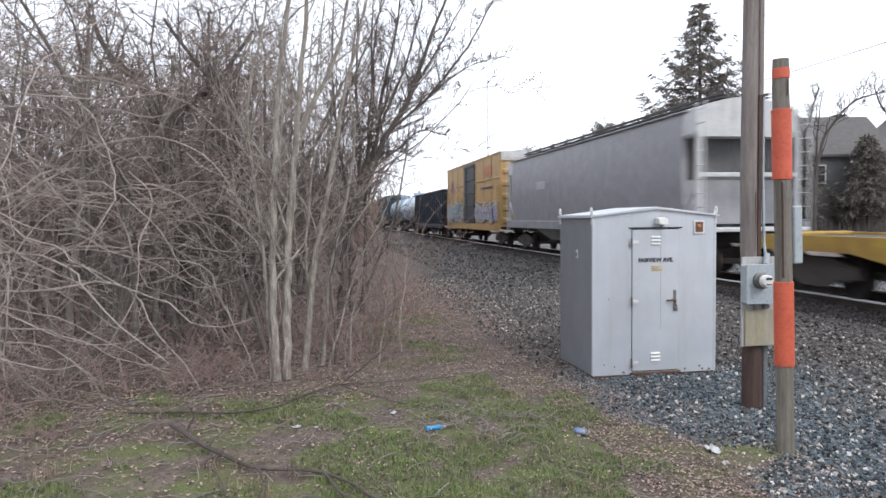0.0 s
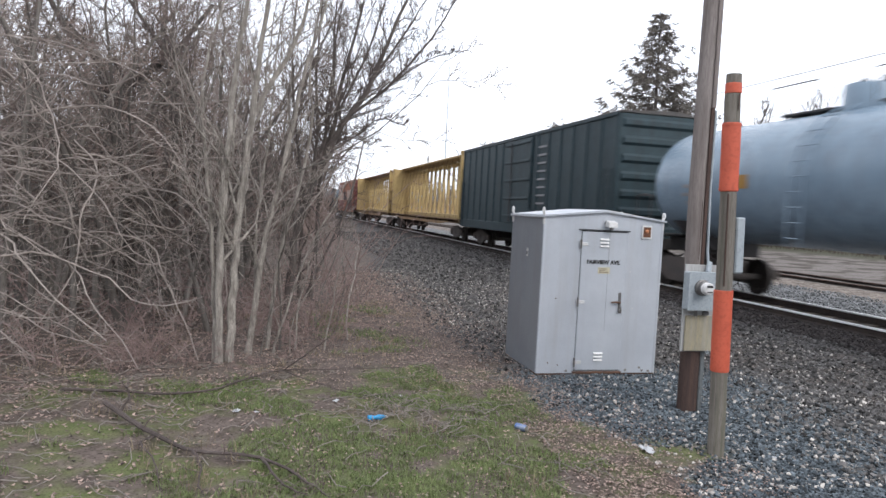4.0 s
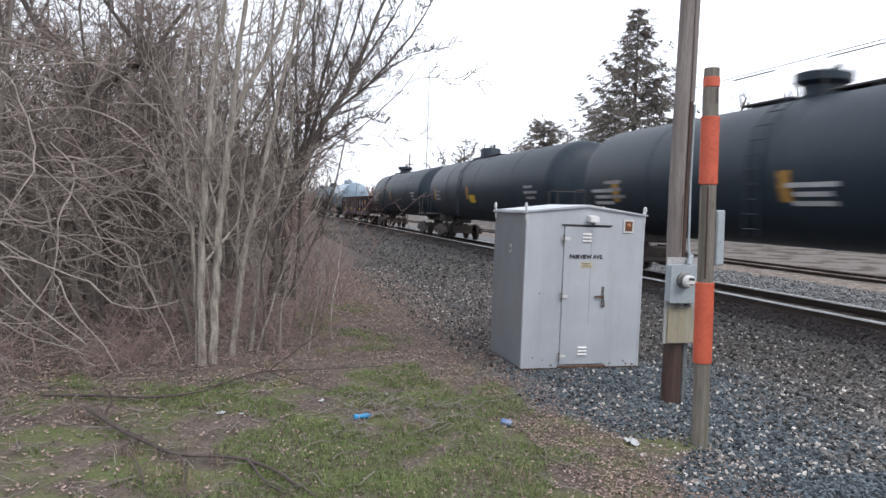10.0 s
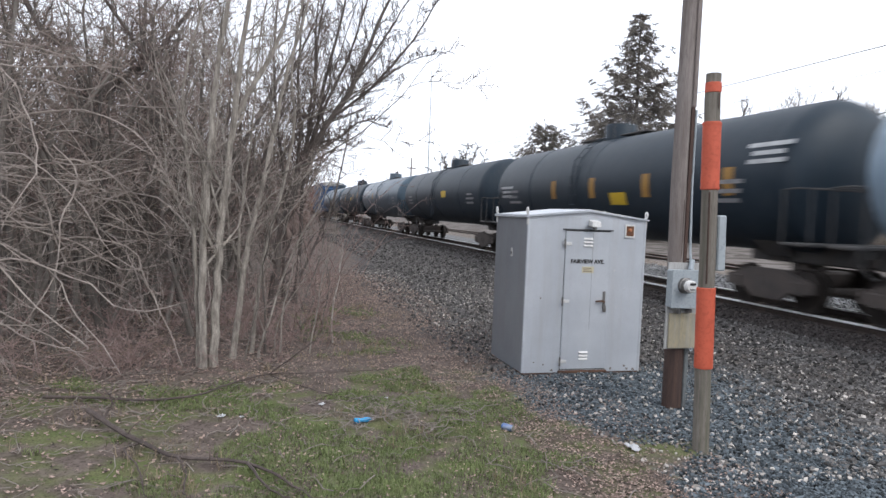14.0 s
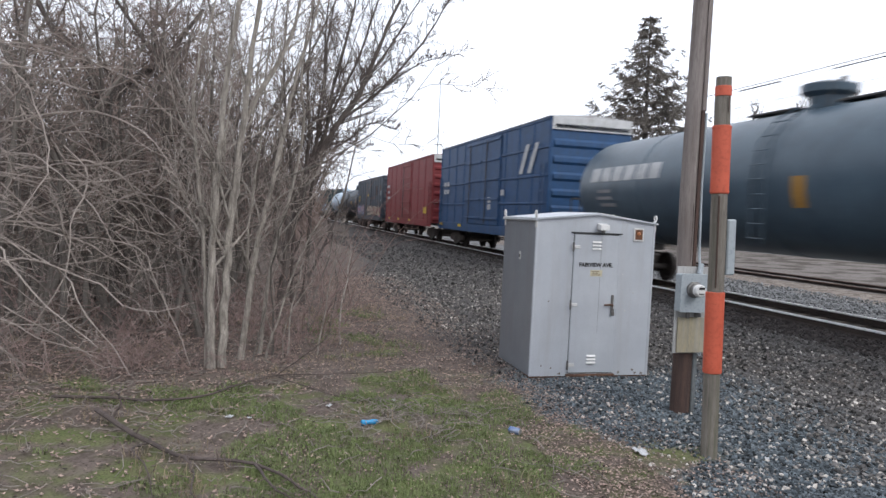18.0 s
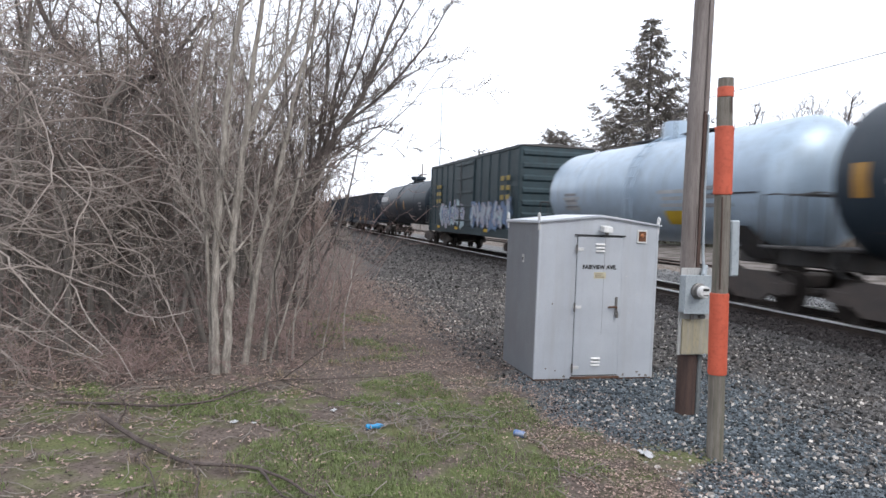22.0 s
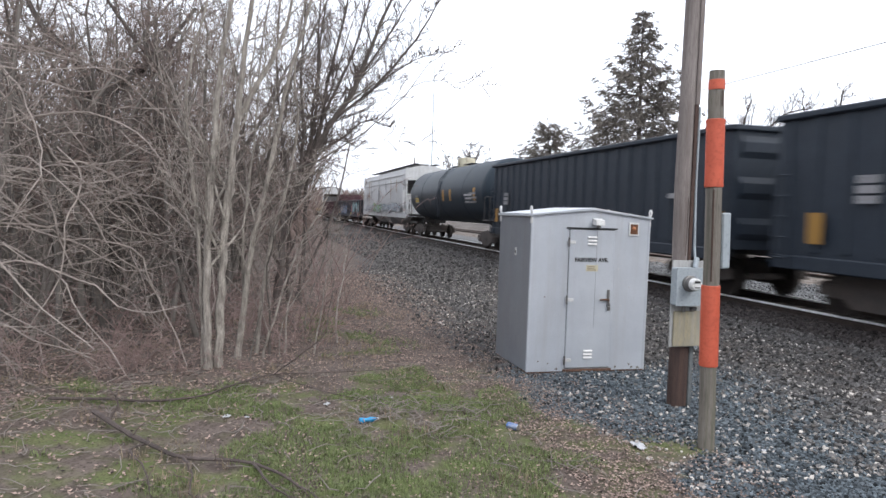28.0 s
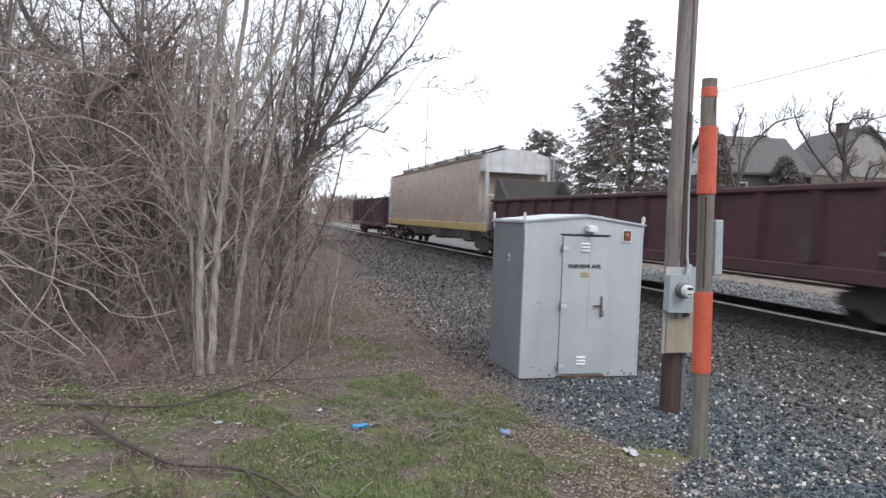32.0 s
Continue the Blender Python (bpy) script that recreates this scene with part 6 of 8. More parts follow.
def bare_tree(name, label, category, stems, seed, bark, twig, kids=(8, 6, 5), lift=0.25, reach=0.42, spread=0.8, group="", start=0.25, crook=0.13, rise=0.10, least=0.0032):
    """stems: (base, way, height, radius), or (places along it, radius). Each stem is a part; the fine branches are the crown."""
    rng = random.Random(seed)
    tr = thing(name, label, category, Matrix.Identity(4), group)
    fine = Build()
    for stem in stems:
        b, r = Build(), stem[-1]
        if len(stem) == 2:
            pts = guided(stem[0], rng, r * 0.12 + 0.007)
            high = sum((q - p).length for p, q in zip(pts, pts[1:])) * 1.25
            n = len(pts)
            radii = [r * (1.22 if j == 0 and pts[0].z < 0.3 else 1.0) * (1 - 0.8 * j / n) ** 0.8 * rng.uniform(0.93, 1.06) for j in range(n)]
        else:
            base, way, high, r = stem
            pts = wander(base, way, high, 9, rng, crook, rise)
            radii = [r * 1.25] + [r * (1 - j / 9.6) ** 0.85 * 0.97 for j in range(1, 10)]
        if pts[0].z < 0.3:
            pts[0].z -= 0.12
        b.tube(pts, radii, 8, caps=False)
        branch_out(fine, pts, r, high * reach, len(kids), rng, kids, lift, b, spread, start, least)
        part("trunk" if r > 0.03 else "stem", b, bark, tr, smooth=True)
    part("crown", fine, twig, tr)
    return tr


def put_copy(src, x, y, turn, size=1.0, tilt=0.0):
    """A copy at a place on the ground, turned and grown or shrunk as a whole."""
    c = copy_thing(src, Matrix.Identity(4))
    c.matrix_basis = pose(x, y, ground_z(x, y), tilt * math.cos(turn), tilt * math.sin(turn), turn * 57.3) @ Matrix.Diagonal((size, size, size, 1))
    return c


def clump_tree():
    """The pale many-stemmed trees at the wood's corner, and the dark ones that lean out behind them."""
    bare_tree("multi_stem_tree", "pale grey many-stemmed bare tree at the edge of the wood", "tree", [
        (((-0.57, 9.25, 0), (-0.59, 9.25, 0.7), (-0.60, 9.26, 1.6), (-0.55, 9.25, 2.7), (-0.48, 9.25, 3.7), (-0.38, 9.28, 4.6), (-0.26, 9.3, 5.8), (-0.2, 9.4, 7.0)), 0.053),
        (((-0.45, 9.33, 0), (-0.43, 9.34, 0.8), (-0.40, 9.35, 1.6), (-0.32, 9.35, 2.7), (-0.27, 9.35, 3.2), (-0.18, 9.35, 4.1), (-0.1, 9.4, 5.0), (0.02, 9.4, 6.8)), 0.061),
        (((-0.62, 9.32, 0), (-0.67, 9.3, 1.0), (-0.72, 9.3, 1.7), (-0.80, 9.3, 2.5), (-0.88, 9.25, 3.3), (-0.80, 9.2, 3.95), (-0.66, 9.2, 4.5), (-0.5, 9.2, 5.6)), 0.030),
        (((-0.27, 9.36, 3.15), (-0.09, 9.4, 3.55), (0.18, 9.45, 4.05), (0.33, 9.4, 4.5), (0.5, 9.4, 5.4)), 0.040),
        (((-0.66, 9.3, 1.75), (-0.85, 9.25, 2.0), (-1.0, 9.1, 2.35), (-1.12, 9.1, 3.2)), 0.014),
        (((-0.40, 9.3, 1.9), (-0.62, 9.2, 2.6), (-1.0, 9.1, 3.1), (-1.2, 9.1, 3.9)), 0.016)],
        21, bark_pale, twig_canes, (15, 5, 3), 0.24, 0.34, 0.75, start=0.2, least=0.0048)
    bare_tree("multi_stem_tree", "slender grey bare tree with stems leaning apart", "tree", [
        (((-0.24, 9.8, 0), (-0.13, 9.8, 0.85), (-0.06, 9.8, 1.55), (0.08, 9.8, 2.25), (0.25, 9.8, 3.1), (0.36, 9.8, 3.75), (0.6, 9.85, 4.65), (0.9, 9.9, 6.0)), 0.044),
        (((0.02, 10.2, 0), (0.10, 10.2, 0.9), (0.19, 10.2, 1.5), (0.40, 10.2, 2.4), (0.53, 10.2, 3.2), (0.48, 10.2, 4.1), (0.58, 10.2, 4.9), (0.7, 10.2, 6.0)), 0.030),
        (((0.1, 9.9, 0), (0.25, 9.9, 0.5), (0.56, 9.9, 1.5), (0.86, 9.9, 2.05), (1.05, 9.9, 2.5)), 0.018),
        (((-0.2, 9.85, 0), (-0.16, 9.9, 0.9), (-0.18, 9.9, 1.8), (-0.06, 9.9, 2.9), (0.02, 9.9, 4.2), (0.2, 9.95, 5.6)), 0.024),
        (((0.0, 9.8, 1.95), (0.3, 9.7, 2.3), (0.62, 9.7, 2.45), (0.85, 9.75, 2.9)), 0.013)],
        23, bark_pale, twig_canes, (14, 5, 3), 0.2, 0.34, 0.8, start=0.16, least=0.0048)
    bare_tree("leaning_tree", "grey-brown bare tree with long limbs leaning towards the track", "tree", [
        (((0.36, 13.0, 0), (0.43, 13.0, 0.95), (0.50, 13.0, 1.75), (0.76, 13.0, 2.4), (0.90, 13.0, 2.95)), 0.079),
        (((0.88, 13.0, 2.9), (1.34, 13.0, 3.75), (1.68, 13.0, 4.25), (1.93, 13.0, 4.95), (2.2, 13.0, 5.65), (2.6, 13.0, 6.6)), 0.061),
        (((0.78, 13.0, 2.7), (1.08, 13.05, 3.45), (1.21, 13.1, 4.4), (1.44, 13.1, 5.35), (1.6, 13.1, 6.4)), 0.043),
        (((0.70, 13.0, 2.4), (0.79, 12.9, 3.4), (0.72, 12.85, 4.4), (0.78, 12.8, 5.9)), 0.036),
        (((1.30, 13.0, 3.7), (1.9, 12.9, 4.2), (2.4, 12.85, 4.75), (2.9, 12.8, 5.45), (3.35, 12.8, 6.3)), 0.030),
        (((1.45, 13.0, 3.92), (1.95, 13.1, 4.75), (2.38, 13.15, 5.45), (2.85, 13.2, 6.3)), 0.029),
        (((0.88, 13.0, 2.92), (1.5, 12.9, 3.4), (1.9, 12.85, 3.72), (2.36, 12.8, 3.62)), 0.019),
        (((1.9, 12.9, 4.2), (2.35, 12.8, 4.6), (2.8, 12.8, 4.9), (3.2, 12.75, 5.05)), 0.014),
        (((0.85, 13.0, 2.8), (1.2, 13.2, 3.9), (1.6, 13.3, 4.8), (1.95, 13.4, 5.9), (2.1, 13.4, 6.6)), 0.030),
        (((0.6, 13.0, 2.1), (0.95, 12.8, 2.9), (1.35, 12.7, 3.3), (1.75, 12.6, 3.2)), 0.013),
        (((0.62, 13.1, 2.0), (0.45, 13.3, 3.2), (0.3, 13.4, 4.6), (0.35, 13.5, 6.2)), 0.032),
        (((0.80, 13.0, 2.75), (1.0, 12.7, 3.9), (1.02, 12.6, 5.0), (1.2, 12.5, 6.2)), 0.026)],
        27, bark_brown, twig_brown, (30, 9, 6), 0.22, 0.25, 0.66, start=0.10, least=0.0040)
    bare_tree("leaning_tree", "twiggy bare tree leaning over the verge", "tree", [
        ((0.9, 15.5, 0), (0.24, 0.0, 1), 7.6, 0.05), ((0.8, 15.8, 0), (0.36, -0.05, 1), 6.2, 0.035), ((0.7, 15.8, 0), (0.05, -0.05, 1), 7.0, 0.04)],
        28, bark_brown, twig_brown, (18, 8, 5), 0.08, 0.26, 0.9, start=0.14, crook=0.16, rise=0.0, least=0.0045)
    bare_tree("leaning_tree", "dark bare tree with crossing limbs inside the wood", "tree", [
        (((-2.75, 15.5, 0), (-2.86, 15.5, 1.4), (-3.1, 15.5, 3.2), (-3.26, 15.5, 4.1), (-3.62, 15.5, 4.95), (-4.1, 15.5, 5.4), (-4.6, 15.5, 6.4)), 0.13),
        (((-3.2, 15.5, 3.9), (-2.8, 15.45, 4.4), (-2.06, 15.4, 5.0), (-1.3, 15.4, 6.1)), 0.10),
        (((-1.5, 15.6, 0), (-1.6, 15.6, 2.2), (-1.75, 15.6, 4.2), (-1.95, 15.5, 4.75), (-2.48, 15.5, 5.4), (-3.1, 15.5, 6.3)), 0.09),
        (((-1.85, 15.6, 4.5), (-2.2, 15.6, 5.2), (-2.22, 15.6, 6.5)), 0.06),
        (((-3.9, 15.8, 0), (-4.2, 15.8, 2.5), (-4.7, 15.7, 4.6), (-4.6, 15.7, 6.6)), 0.08)],
        29, bark_dark, twig_dark, (24, 10, 6), 0.08, 0.28, 1.05, start=0.12, least=0.0045)


def spreading_tree(label, base, high, limbs, seed, bark, twig, side=1.0):
    """A low tree whose long limbs reach out and droop."""
    rng = random.Random(seed)
    tr = thing("spreading_tree", label, "tree", Matrix.Translation((base[0], base[1], ground_z(*base))))
    part("trunk", Build().tube(wander((0, 0, -0.1), (0.05 * side, 0, 1), high, 8, rng, 0.1, 0.1), [0.05 - 0.004 * k for k in range(9)], 8, caps=False), bark, tr, smooth=True)
    fine = Build()
    for k in range(limbs):
        a = rng.uniform(-1.3, 1.2)
        z = high * (0.3 + 0.68 * k / limbs)
        p, d = Vector((0, 0, z)), Vector((math.cos(a) * side, math.sin(a), rng.uniform(-0.15, 0.45))).normalized()
        L, n, pts = rng.uniform(2.0, 3.8), 15, []
        pts.append(p.copy())
        for j in range(n):
            d = (d + Vector((rng.uniform(-1, 1), rng.uniform(-1, 1), rng.uniform(-1, 1))) * (0.55 if rng.random() < 0.16 else 0.24) + Vector((0, 0, -0.075 if j < 10 else 0.05))).normalized()
            p = p + d * (L / n)
            if p.z < 0.12:
                break
            pts.append(p.copy())
        r = rng.uniform(0.006, 0.015)
        b = Build().tube(pts, [r * (1 - 0.7 * j / len(pts)) for j in range(len(pts))], 5, caps=False)
        branch_out(fine, pts, r, 1.25, 2, rng, (6, 4), 0.02, b, 0.95, 0.12, 0.0038)
        part("limb", b, twig, tr)
    part("crown", fine, twig, tr)
    return tr


def wood():
    """Trees of the wood: a few kinds, repeated, turned and scaled."""
    rng = random.Random(77)
    kinds = []
    for k in range(8):
        n = (1, 2, 1, 1, 2, 1, 1, 2)[k]
        stems = [((rng.uniform(-0.2, 0.2) * (n > 1), rng.uniform(-0.2, 0.2) * (n > 1), 0), (rng.uniform(-0.25, 0.25), rng.uniform(-0.2, 0.2), 1), rng.uniform(4.8, 7.6), rng.uniform(0.022, 0.062)) for _ in range(n)]
        kids = ((19, 8, 5) if n == 1 else (12, 7, 5)) if k < 5 else ((15, 7, 4) if n == 1 else (9, 6, 4))
        kinds.append(bare_tree("bare_tree", "leafless grey tree in dense woodland", "tree", stems, 100 + k, bark_grey, twig_wood if k % 2 else twig_dark, kids, 0.05, 0.36, 1.05, "trees of the wood", start=0.16, crook=0.24, rise=0.08, least=0.005))
    spots = []
    while len(spots) < 165:
        y = 11.2 + 36 * rng.random() ** 1.25
        right = -0.6 + 0.09 * (y - 11.5)
        left = -0.40 * y - 2.5
        x = rng.uniform(left, right)
        gap = 0.75 if y < 20 else 1.0
        if all((x - a) ** 2 + (y - b) ** 2 > gap * gap for a, b in spots):
            spots.append((x, y))
    while len(spots) < 195:
        y = rng.uniform(12.5, 21)
        x = rng.uniform(-0.46 * y - 2.0, -0.10 * y)
        if all((x - a) ** 2 + (y - b) ** 2 > 0.3 for a, b in spots):
            spots.append((x, y))
    while len(spots) < 230:
        y = rng.uniform(13, 25)
        x = rng.uniform(-0.24 * y, 0.02 * y - 0.9)
        if all((x - a) ** 2 + (y - b) ** 2 > 0.2 for a, b in spots):
            spots.append((x, y))
    used = set()
    for i, (x, y) in enumerate(spots):
        k = rng.randrange(5) if y < 23 else 5 + rng.randrange(3)
        m = (x, y, rng.uniform(0, 6.28), rng.uniform(0.85, 1.2) * (1 + 0.034 * max(0, y - 16)), rng.uniform(-9, 9) * (1.0 if x < -1.5 else 0.3))
        if k not in used:
            used.add(k)
            kinds[k].matrix_basis = pose(x, y, ground_z(x, y), 0, 0, m[2] * 57.3) @ Matrix.Diagonal((m[3], m[3], m[3], 1))
        else:
            put_copy(kinds[k], *m)


def bramble_kind(label, seed, mat, canes, high, droop, reach, sub=4):
    """A bush of canes that rise and arch over."""
    rng = random.Random(seed)
    bush = thing("bramble_bush", label, "bush", Matrix.Identity(4), "bushes at the wood's edge")
    fine = Build()
    for k in range(canes):
        a = rng.uniform(0, 6.28)
        p = Vector((rng.uniform(-0.3, 0.3), rng.uniform(-0.3, 0.3), -0.05))
        d = Vector((math.cos(a) * rng.uniform(0.15, 0.9), math.sin(a) * rng.uniform(0.15, 0.9), 1)).normalized()
        pts, L, n = [p.copy()], high * rng.uniform(0.6, 1.35), 10
        for j in range(n):
            d = (d + Vector((math.cos(a) * reach, math.sin(a) * reach, -droop)) * (0.35 + 0.08 * j) * 0.35 + Vector((rng.uniform(-1, 1), rng.uniform(-1, 1), rng.uniform(-1, 1))) * 0.2).normalized()
            p = p + d * (L * 1.5 / n)
            pts.append(p.copy())
            if p.z < 0.03:
                break
        r = rng.uniform(0.0045, 0.0095)
        m = len(pts)
        part("cane", Build().tube(pts, [r * (1 - 0.7 * j / m) for j in range(m)], 4, caps=False), mat, bush)
        branch_out(fine, pts, r, L * 0.5, 2, rng, (sub, 4), 0.0, None, 1.0, 0.15, 0.004)
    tagged(part("twig_tangle", fine, mat, bush), kind="stuff")
    return bush


def bushes():
    rng = random.Random(5)
    kinds = [bramble_kind("tangled reddish bramble bush with bare canes", 1, twig_red, 11, 0.9, 0.5, 0.5, 6), bramble_kind("low reddish tangle of bare rose canes", 2, twig_red, 12, 0.65, 0.45, 0.6, 6),
             bramble_kind("grey-brown bush of arching bare canes", 3, twig_grey, 11, 1.4, 0.5, 0.5, 6), bramble_kind("pale bush of long drooping canes", 4, twig_pale, 7, 1.7, 0.5, 0.5, 5),
             bramble_kind("thin upright reddish shrub with many bare stems", 6, twig_red, 9, 1.5, 0.15, 0.3, 5)]
    spots = []
    for k in range(24):      # low reddish tangle behind the litter
        y = rng.uniform(11.4, 18)
        spots.append((k % 2, rng.uniform(-0.40 * y - 0.6, min(0.1, -0.9 + 0.16 * (y - 8))), y, rng.uniform(0.8, 1.3)))
    for k in range(14):      # arching grey bushes behind
        y = rng.uniform(12.0, 21)
        spots.append((2 if k % 3 else 3, rng.uniform(-0.40 * y - 1.0, -1.6 + 0.14 * (y - 9)), y, rng.uniform(0.8, 1.3)))
    for x, y, s in ((0.35, 10.6, 0.9), (0.7, 11.2, 1.0), (0.15, 11.4, 1.1), (1.1, 12.0, 0.9), (0.9, 10.4, 0.6)):
        spots.append((0, x, y, s))
    for k in range(6):      # upright shrubs along the edge of the wood
        y = rng.uniform(9.6, 22)
        spots.append((4, 0.25 + 0.14 * (y - 9.6) + rng.uniform(-0.9, 0.55), y, rng.uniform(0.8, 1.5)))
    for k, x, y, s in ((0, -3.6, 7.9, 0.9), (2, -3.0, 8.5, 0.7), (1, -3.9, 8.9, 1.0), (0, -2.4, 9.0, 0.9), (2, -2.2, 9.8, 0.8), (1, -2.8, 7.4, 0.8), (0, -1.6, 9.6, 0.8), (2, -3.5, 10.0, 0.9), (1, -3.4, 6.6, 0.8), (0, -2.9, 6.1, 0.6)):
        spots.append((k, x, y, s))
    for x, y, s in ((-0.75, 9.05, 0.45), (-0.35, 9.0, 0.4), (-0.1, 9.35, 0.5), (0.25, 9.5, 0.5), (0.5, 9.75, 0.6), (-0.95, 9.3, 0.5)):
        spots.append((1, x, y, s))
    for k in range(13):      # small red shoots in the litter
        y = rng.uniform(8.2, 11.4)
        spots.append((k % 2, rng.uniform(-0.42 * y, -0.7 + 0.2 * (y - 9)), y, rng.uniform(0.35, 0.6)))
    used = set()
    for k, x, y, s in spots:
        t = rng.uniform(0, 6.28)
        if k not in used:
            used.add(k)
            kinds[k].matrix_basis = pose(x, y, ground_z(x, y), 0, 0, t * 57.3) @ Matrix.Diagonal((s, s, s, 1))
        else:
            put_copy(kinds[k], x, y, t, s)


def saplings():
    """Thin whips and dry stalks by the corner tree."""
    rng = random.Random(31)
    for k in range(10):
        x, y = rng.uniform(-0.1, 1.35), rng.uniform(9.3, 13.0)
        bare_tree("sapling", "thin bare sapling leaning out of the thicket", "sapling", [((x, y, 0), (rng.uniform(0.05, 0.32), rng.uniform(-0.1, 0.1), 1), rng.uniform(1.6, 3.0), rng.uniform(0.008, 0.018))],
                  300 + k, bark_pale if k % 2 else bark_grey, twig_canes if k % 2 else twig_grey, (6, 3), 0.3, 0.30, 0.6, "saplings by the corner tree", crook=0.28)


def fallen_branch(label, limbs, r, kids, seed):
    """The first line is the main limb; the others fork from it."""
    rng = random.Random(seed)
    fb = thing("fallen_branch", label, "branch", Matrix.Identity(4))
    fine = Build()
    for i, way in enumerate(limbs):
        line = guided([(x, y, ground_z(x, y) + z) for x, y, z in way], rng, 0.010)
        q = r if i == 0 else r * 0.5
        part("limb", Build().tube(line, [q * (1 - 0.75 * j / (len(line) - 1)) for j in range(len(line))], 7), bark_fallen, fb, smooth=True)
        branch_out(fine, line, q * 0.8, kids, 2, rng, (6, 3), 0.12, None, 0.7, 0.2)
    tagged(part("twig_tangle", fine, twig_dark, fb), kind="stuff")


def many(name, label, category, verts, faces, material, smooth=False):
    """A scatter of small pieces that nobody could count, as one mesh."""
    me = bpy.data.meshes.new(name)
    me.from_pydata(verts, [], faces)
    me.materials.append(material)
    return tagged(new(name, me), label, category, kind="stuff")


def stones():
    rng = random.Random(8)
    for name, label, count, area, mat, size in (
        ("fresh_stones", "fresh blue-grey crushed stone round the shed and posts", 21000, (2.6, 6.8, 3.9, 9.0), paint("fresh_stone", (0.105, 0.126, 0.142), (0.064, 0.077, 0.088), 0.9, scale=8, fine=40, bump=0.2, island=0.85), (0.009, 0.026)),
        ("ballast_stones", "brown-grey weathered ballast stones beside the track", 30000, (2.9, 9.3, 4.6, 26.0), paint("old_stone", (0.132, 0.126, 0.123), (0.08, 0.076, 0.074), 0.95, scale=8, fine=40, bump=0.2, island=0.8), (0.012, 0.042)),
        ("far_ballast", "weathered ballast along the track", 9000, (4.6, 10.2, 20.0, 55.0), paint("worn_stone", (0.132, 0.126, 0.123), (0.08, 0.076, 0.074), 0.95, scale=8, fine=40, bump=0.2, island=0.8), (0.025, 0.07)),
        ("pale_chips", "pale chips and dry leaves scattered on the ballast", 9000, (3.3, 8.7, 4.6, 24.0), paint("pale_chip", (0.46, 0.43, 0.40), (0.31, 0.285, 0.26), 0.9, scale=8, fine=40, bump=0.1, island=0.6), (0.008, 0.030)),
        ("bank_stones", "dark ballast stones on the track bank", 9000, (9.2, 10.5, 7.0, 40.0), paint("bank_stone", (0.062, 0.053, 0.051), (0.042, 0.036, 0.035), 0.95, scale=8, fine=40, bump=0.2, island=0.45), (0.02, 0.05)),
        ("far_stones", "pale grey stones beyond the near track", 9000, (12.3, 16.6, 7.0, 34.0), paint("pale_stone", (0.24, 0.245, 0.25), (0.155, 0.16, 0.166), 0.95, scale=8, fine=40, bump=0.2, island=0.5), (0.025, 0.06))):
        vs, fs = [], []
        x0, x1, y0, y1 = area
        for _ in range(count):
            x, y = rng.uniform(x0, x1), y0 + (y1 - y0) * rng.random() ** 1.6
            if name == "fresh_stones" and x < 3.2 + 0.3 * noise.noise((x * 2, y * 2, 0)) + 0.75 * ease(4.7, 5.4, y) * (1 - ease(5.45, 6.1, y)) + rng.gauss(0, 0.1):
                continue
            if name == "ballast_stones" and (x < 3.0 + 0.10 * max(0, y - 18) + rng.gauss(0, 0.25) or (y < 8.6 and x < 4.6 + 1.6 * rng.random() + 0.25 * (y - 5))):
                continue
            if name == "fresh_stones" and rng.random() < ease(4.9, 6.7, x + 0.25 * (6 - y)):
                continue
            if 3.44 < x < 5.22 and 8.44 < y < 9.7:
                continue
            r = size[0] + (size[1] - size[0]) * rng.random() ** 2.2
            c = ground_z(x, y) + r * 0.35
            tip = Euler((rng.uniform(-0.9, 0.9), rng.uniform(-0.9, 0.9), rng.uniform(0, 6.28))).to_matrix()
            n = len(vs)
            sx, sy, sz = r * rng.uniform(0.7, 1.3), r * rng.uniform(0.7, 1.2), r * rng.uniform(0.5, 0.95)
            for px, py, pz in ((1, 0.3, 0.1), (0.2, 1, -0.1), (-1, 0.2, 0.2), (-0.2, -1, 0), (0.3, -0.4, 0.9), (-0.4, 0.4, 0.8), (0, 0, -0.9)):
                px, py, pz = (px + rng.uniform(-0.25, 0.25)) * sx, (py + rng.uniform(-0.25, 0.25)) * sy, (pz + rng.uniform(-0.2, 0.2)) * sz
                q = tip @ Vector((px, py, pz))
                vs.append((x + q.x, y + q.y, c + q.z))
            fs += [tuple(n + i for i in q) for q in ((0, 1, 5, 4), (1, 2, 5), (2, 3, 4, 5), (3, 0, 4), (1, 0, 6), (2, 1, 6), (3, 2, 6), (0, 3, 6))]
        many(name, label, "stones", vs, fs, mat)


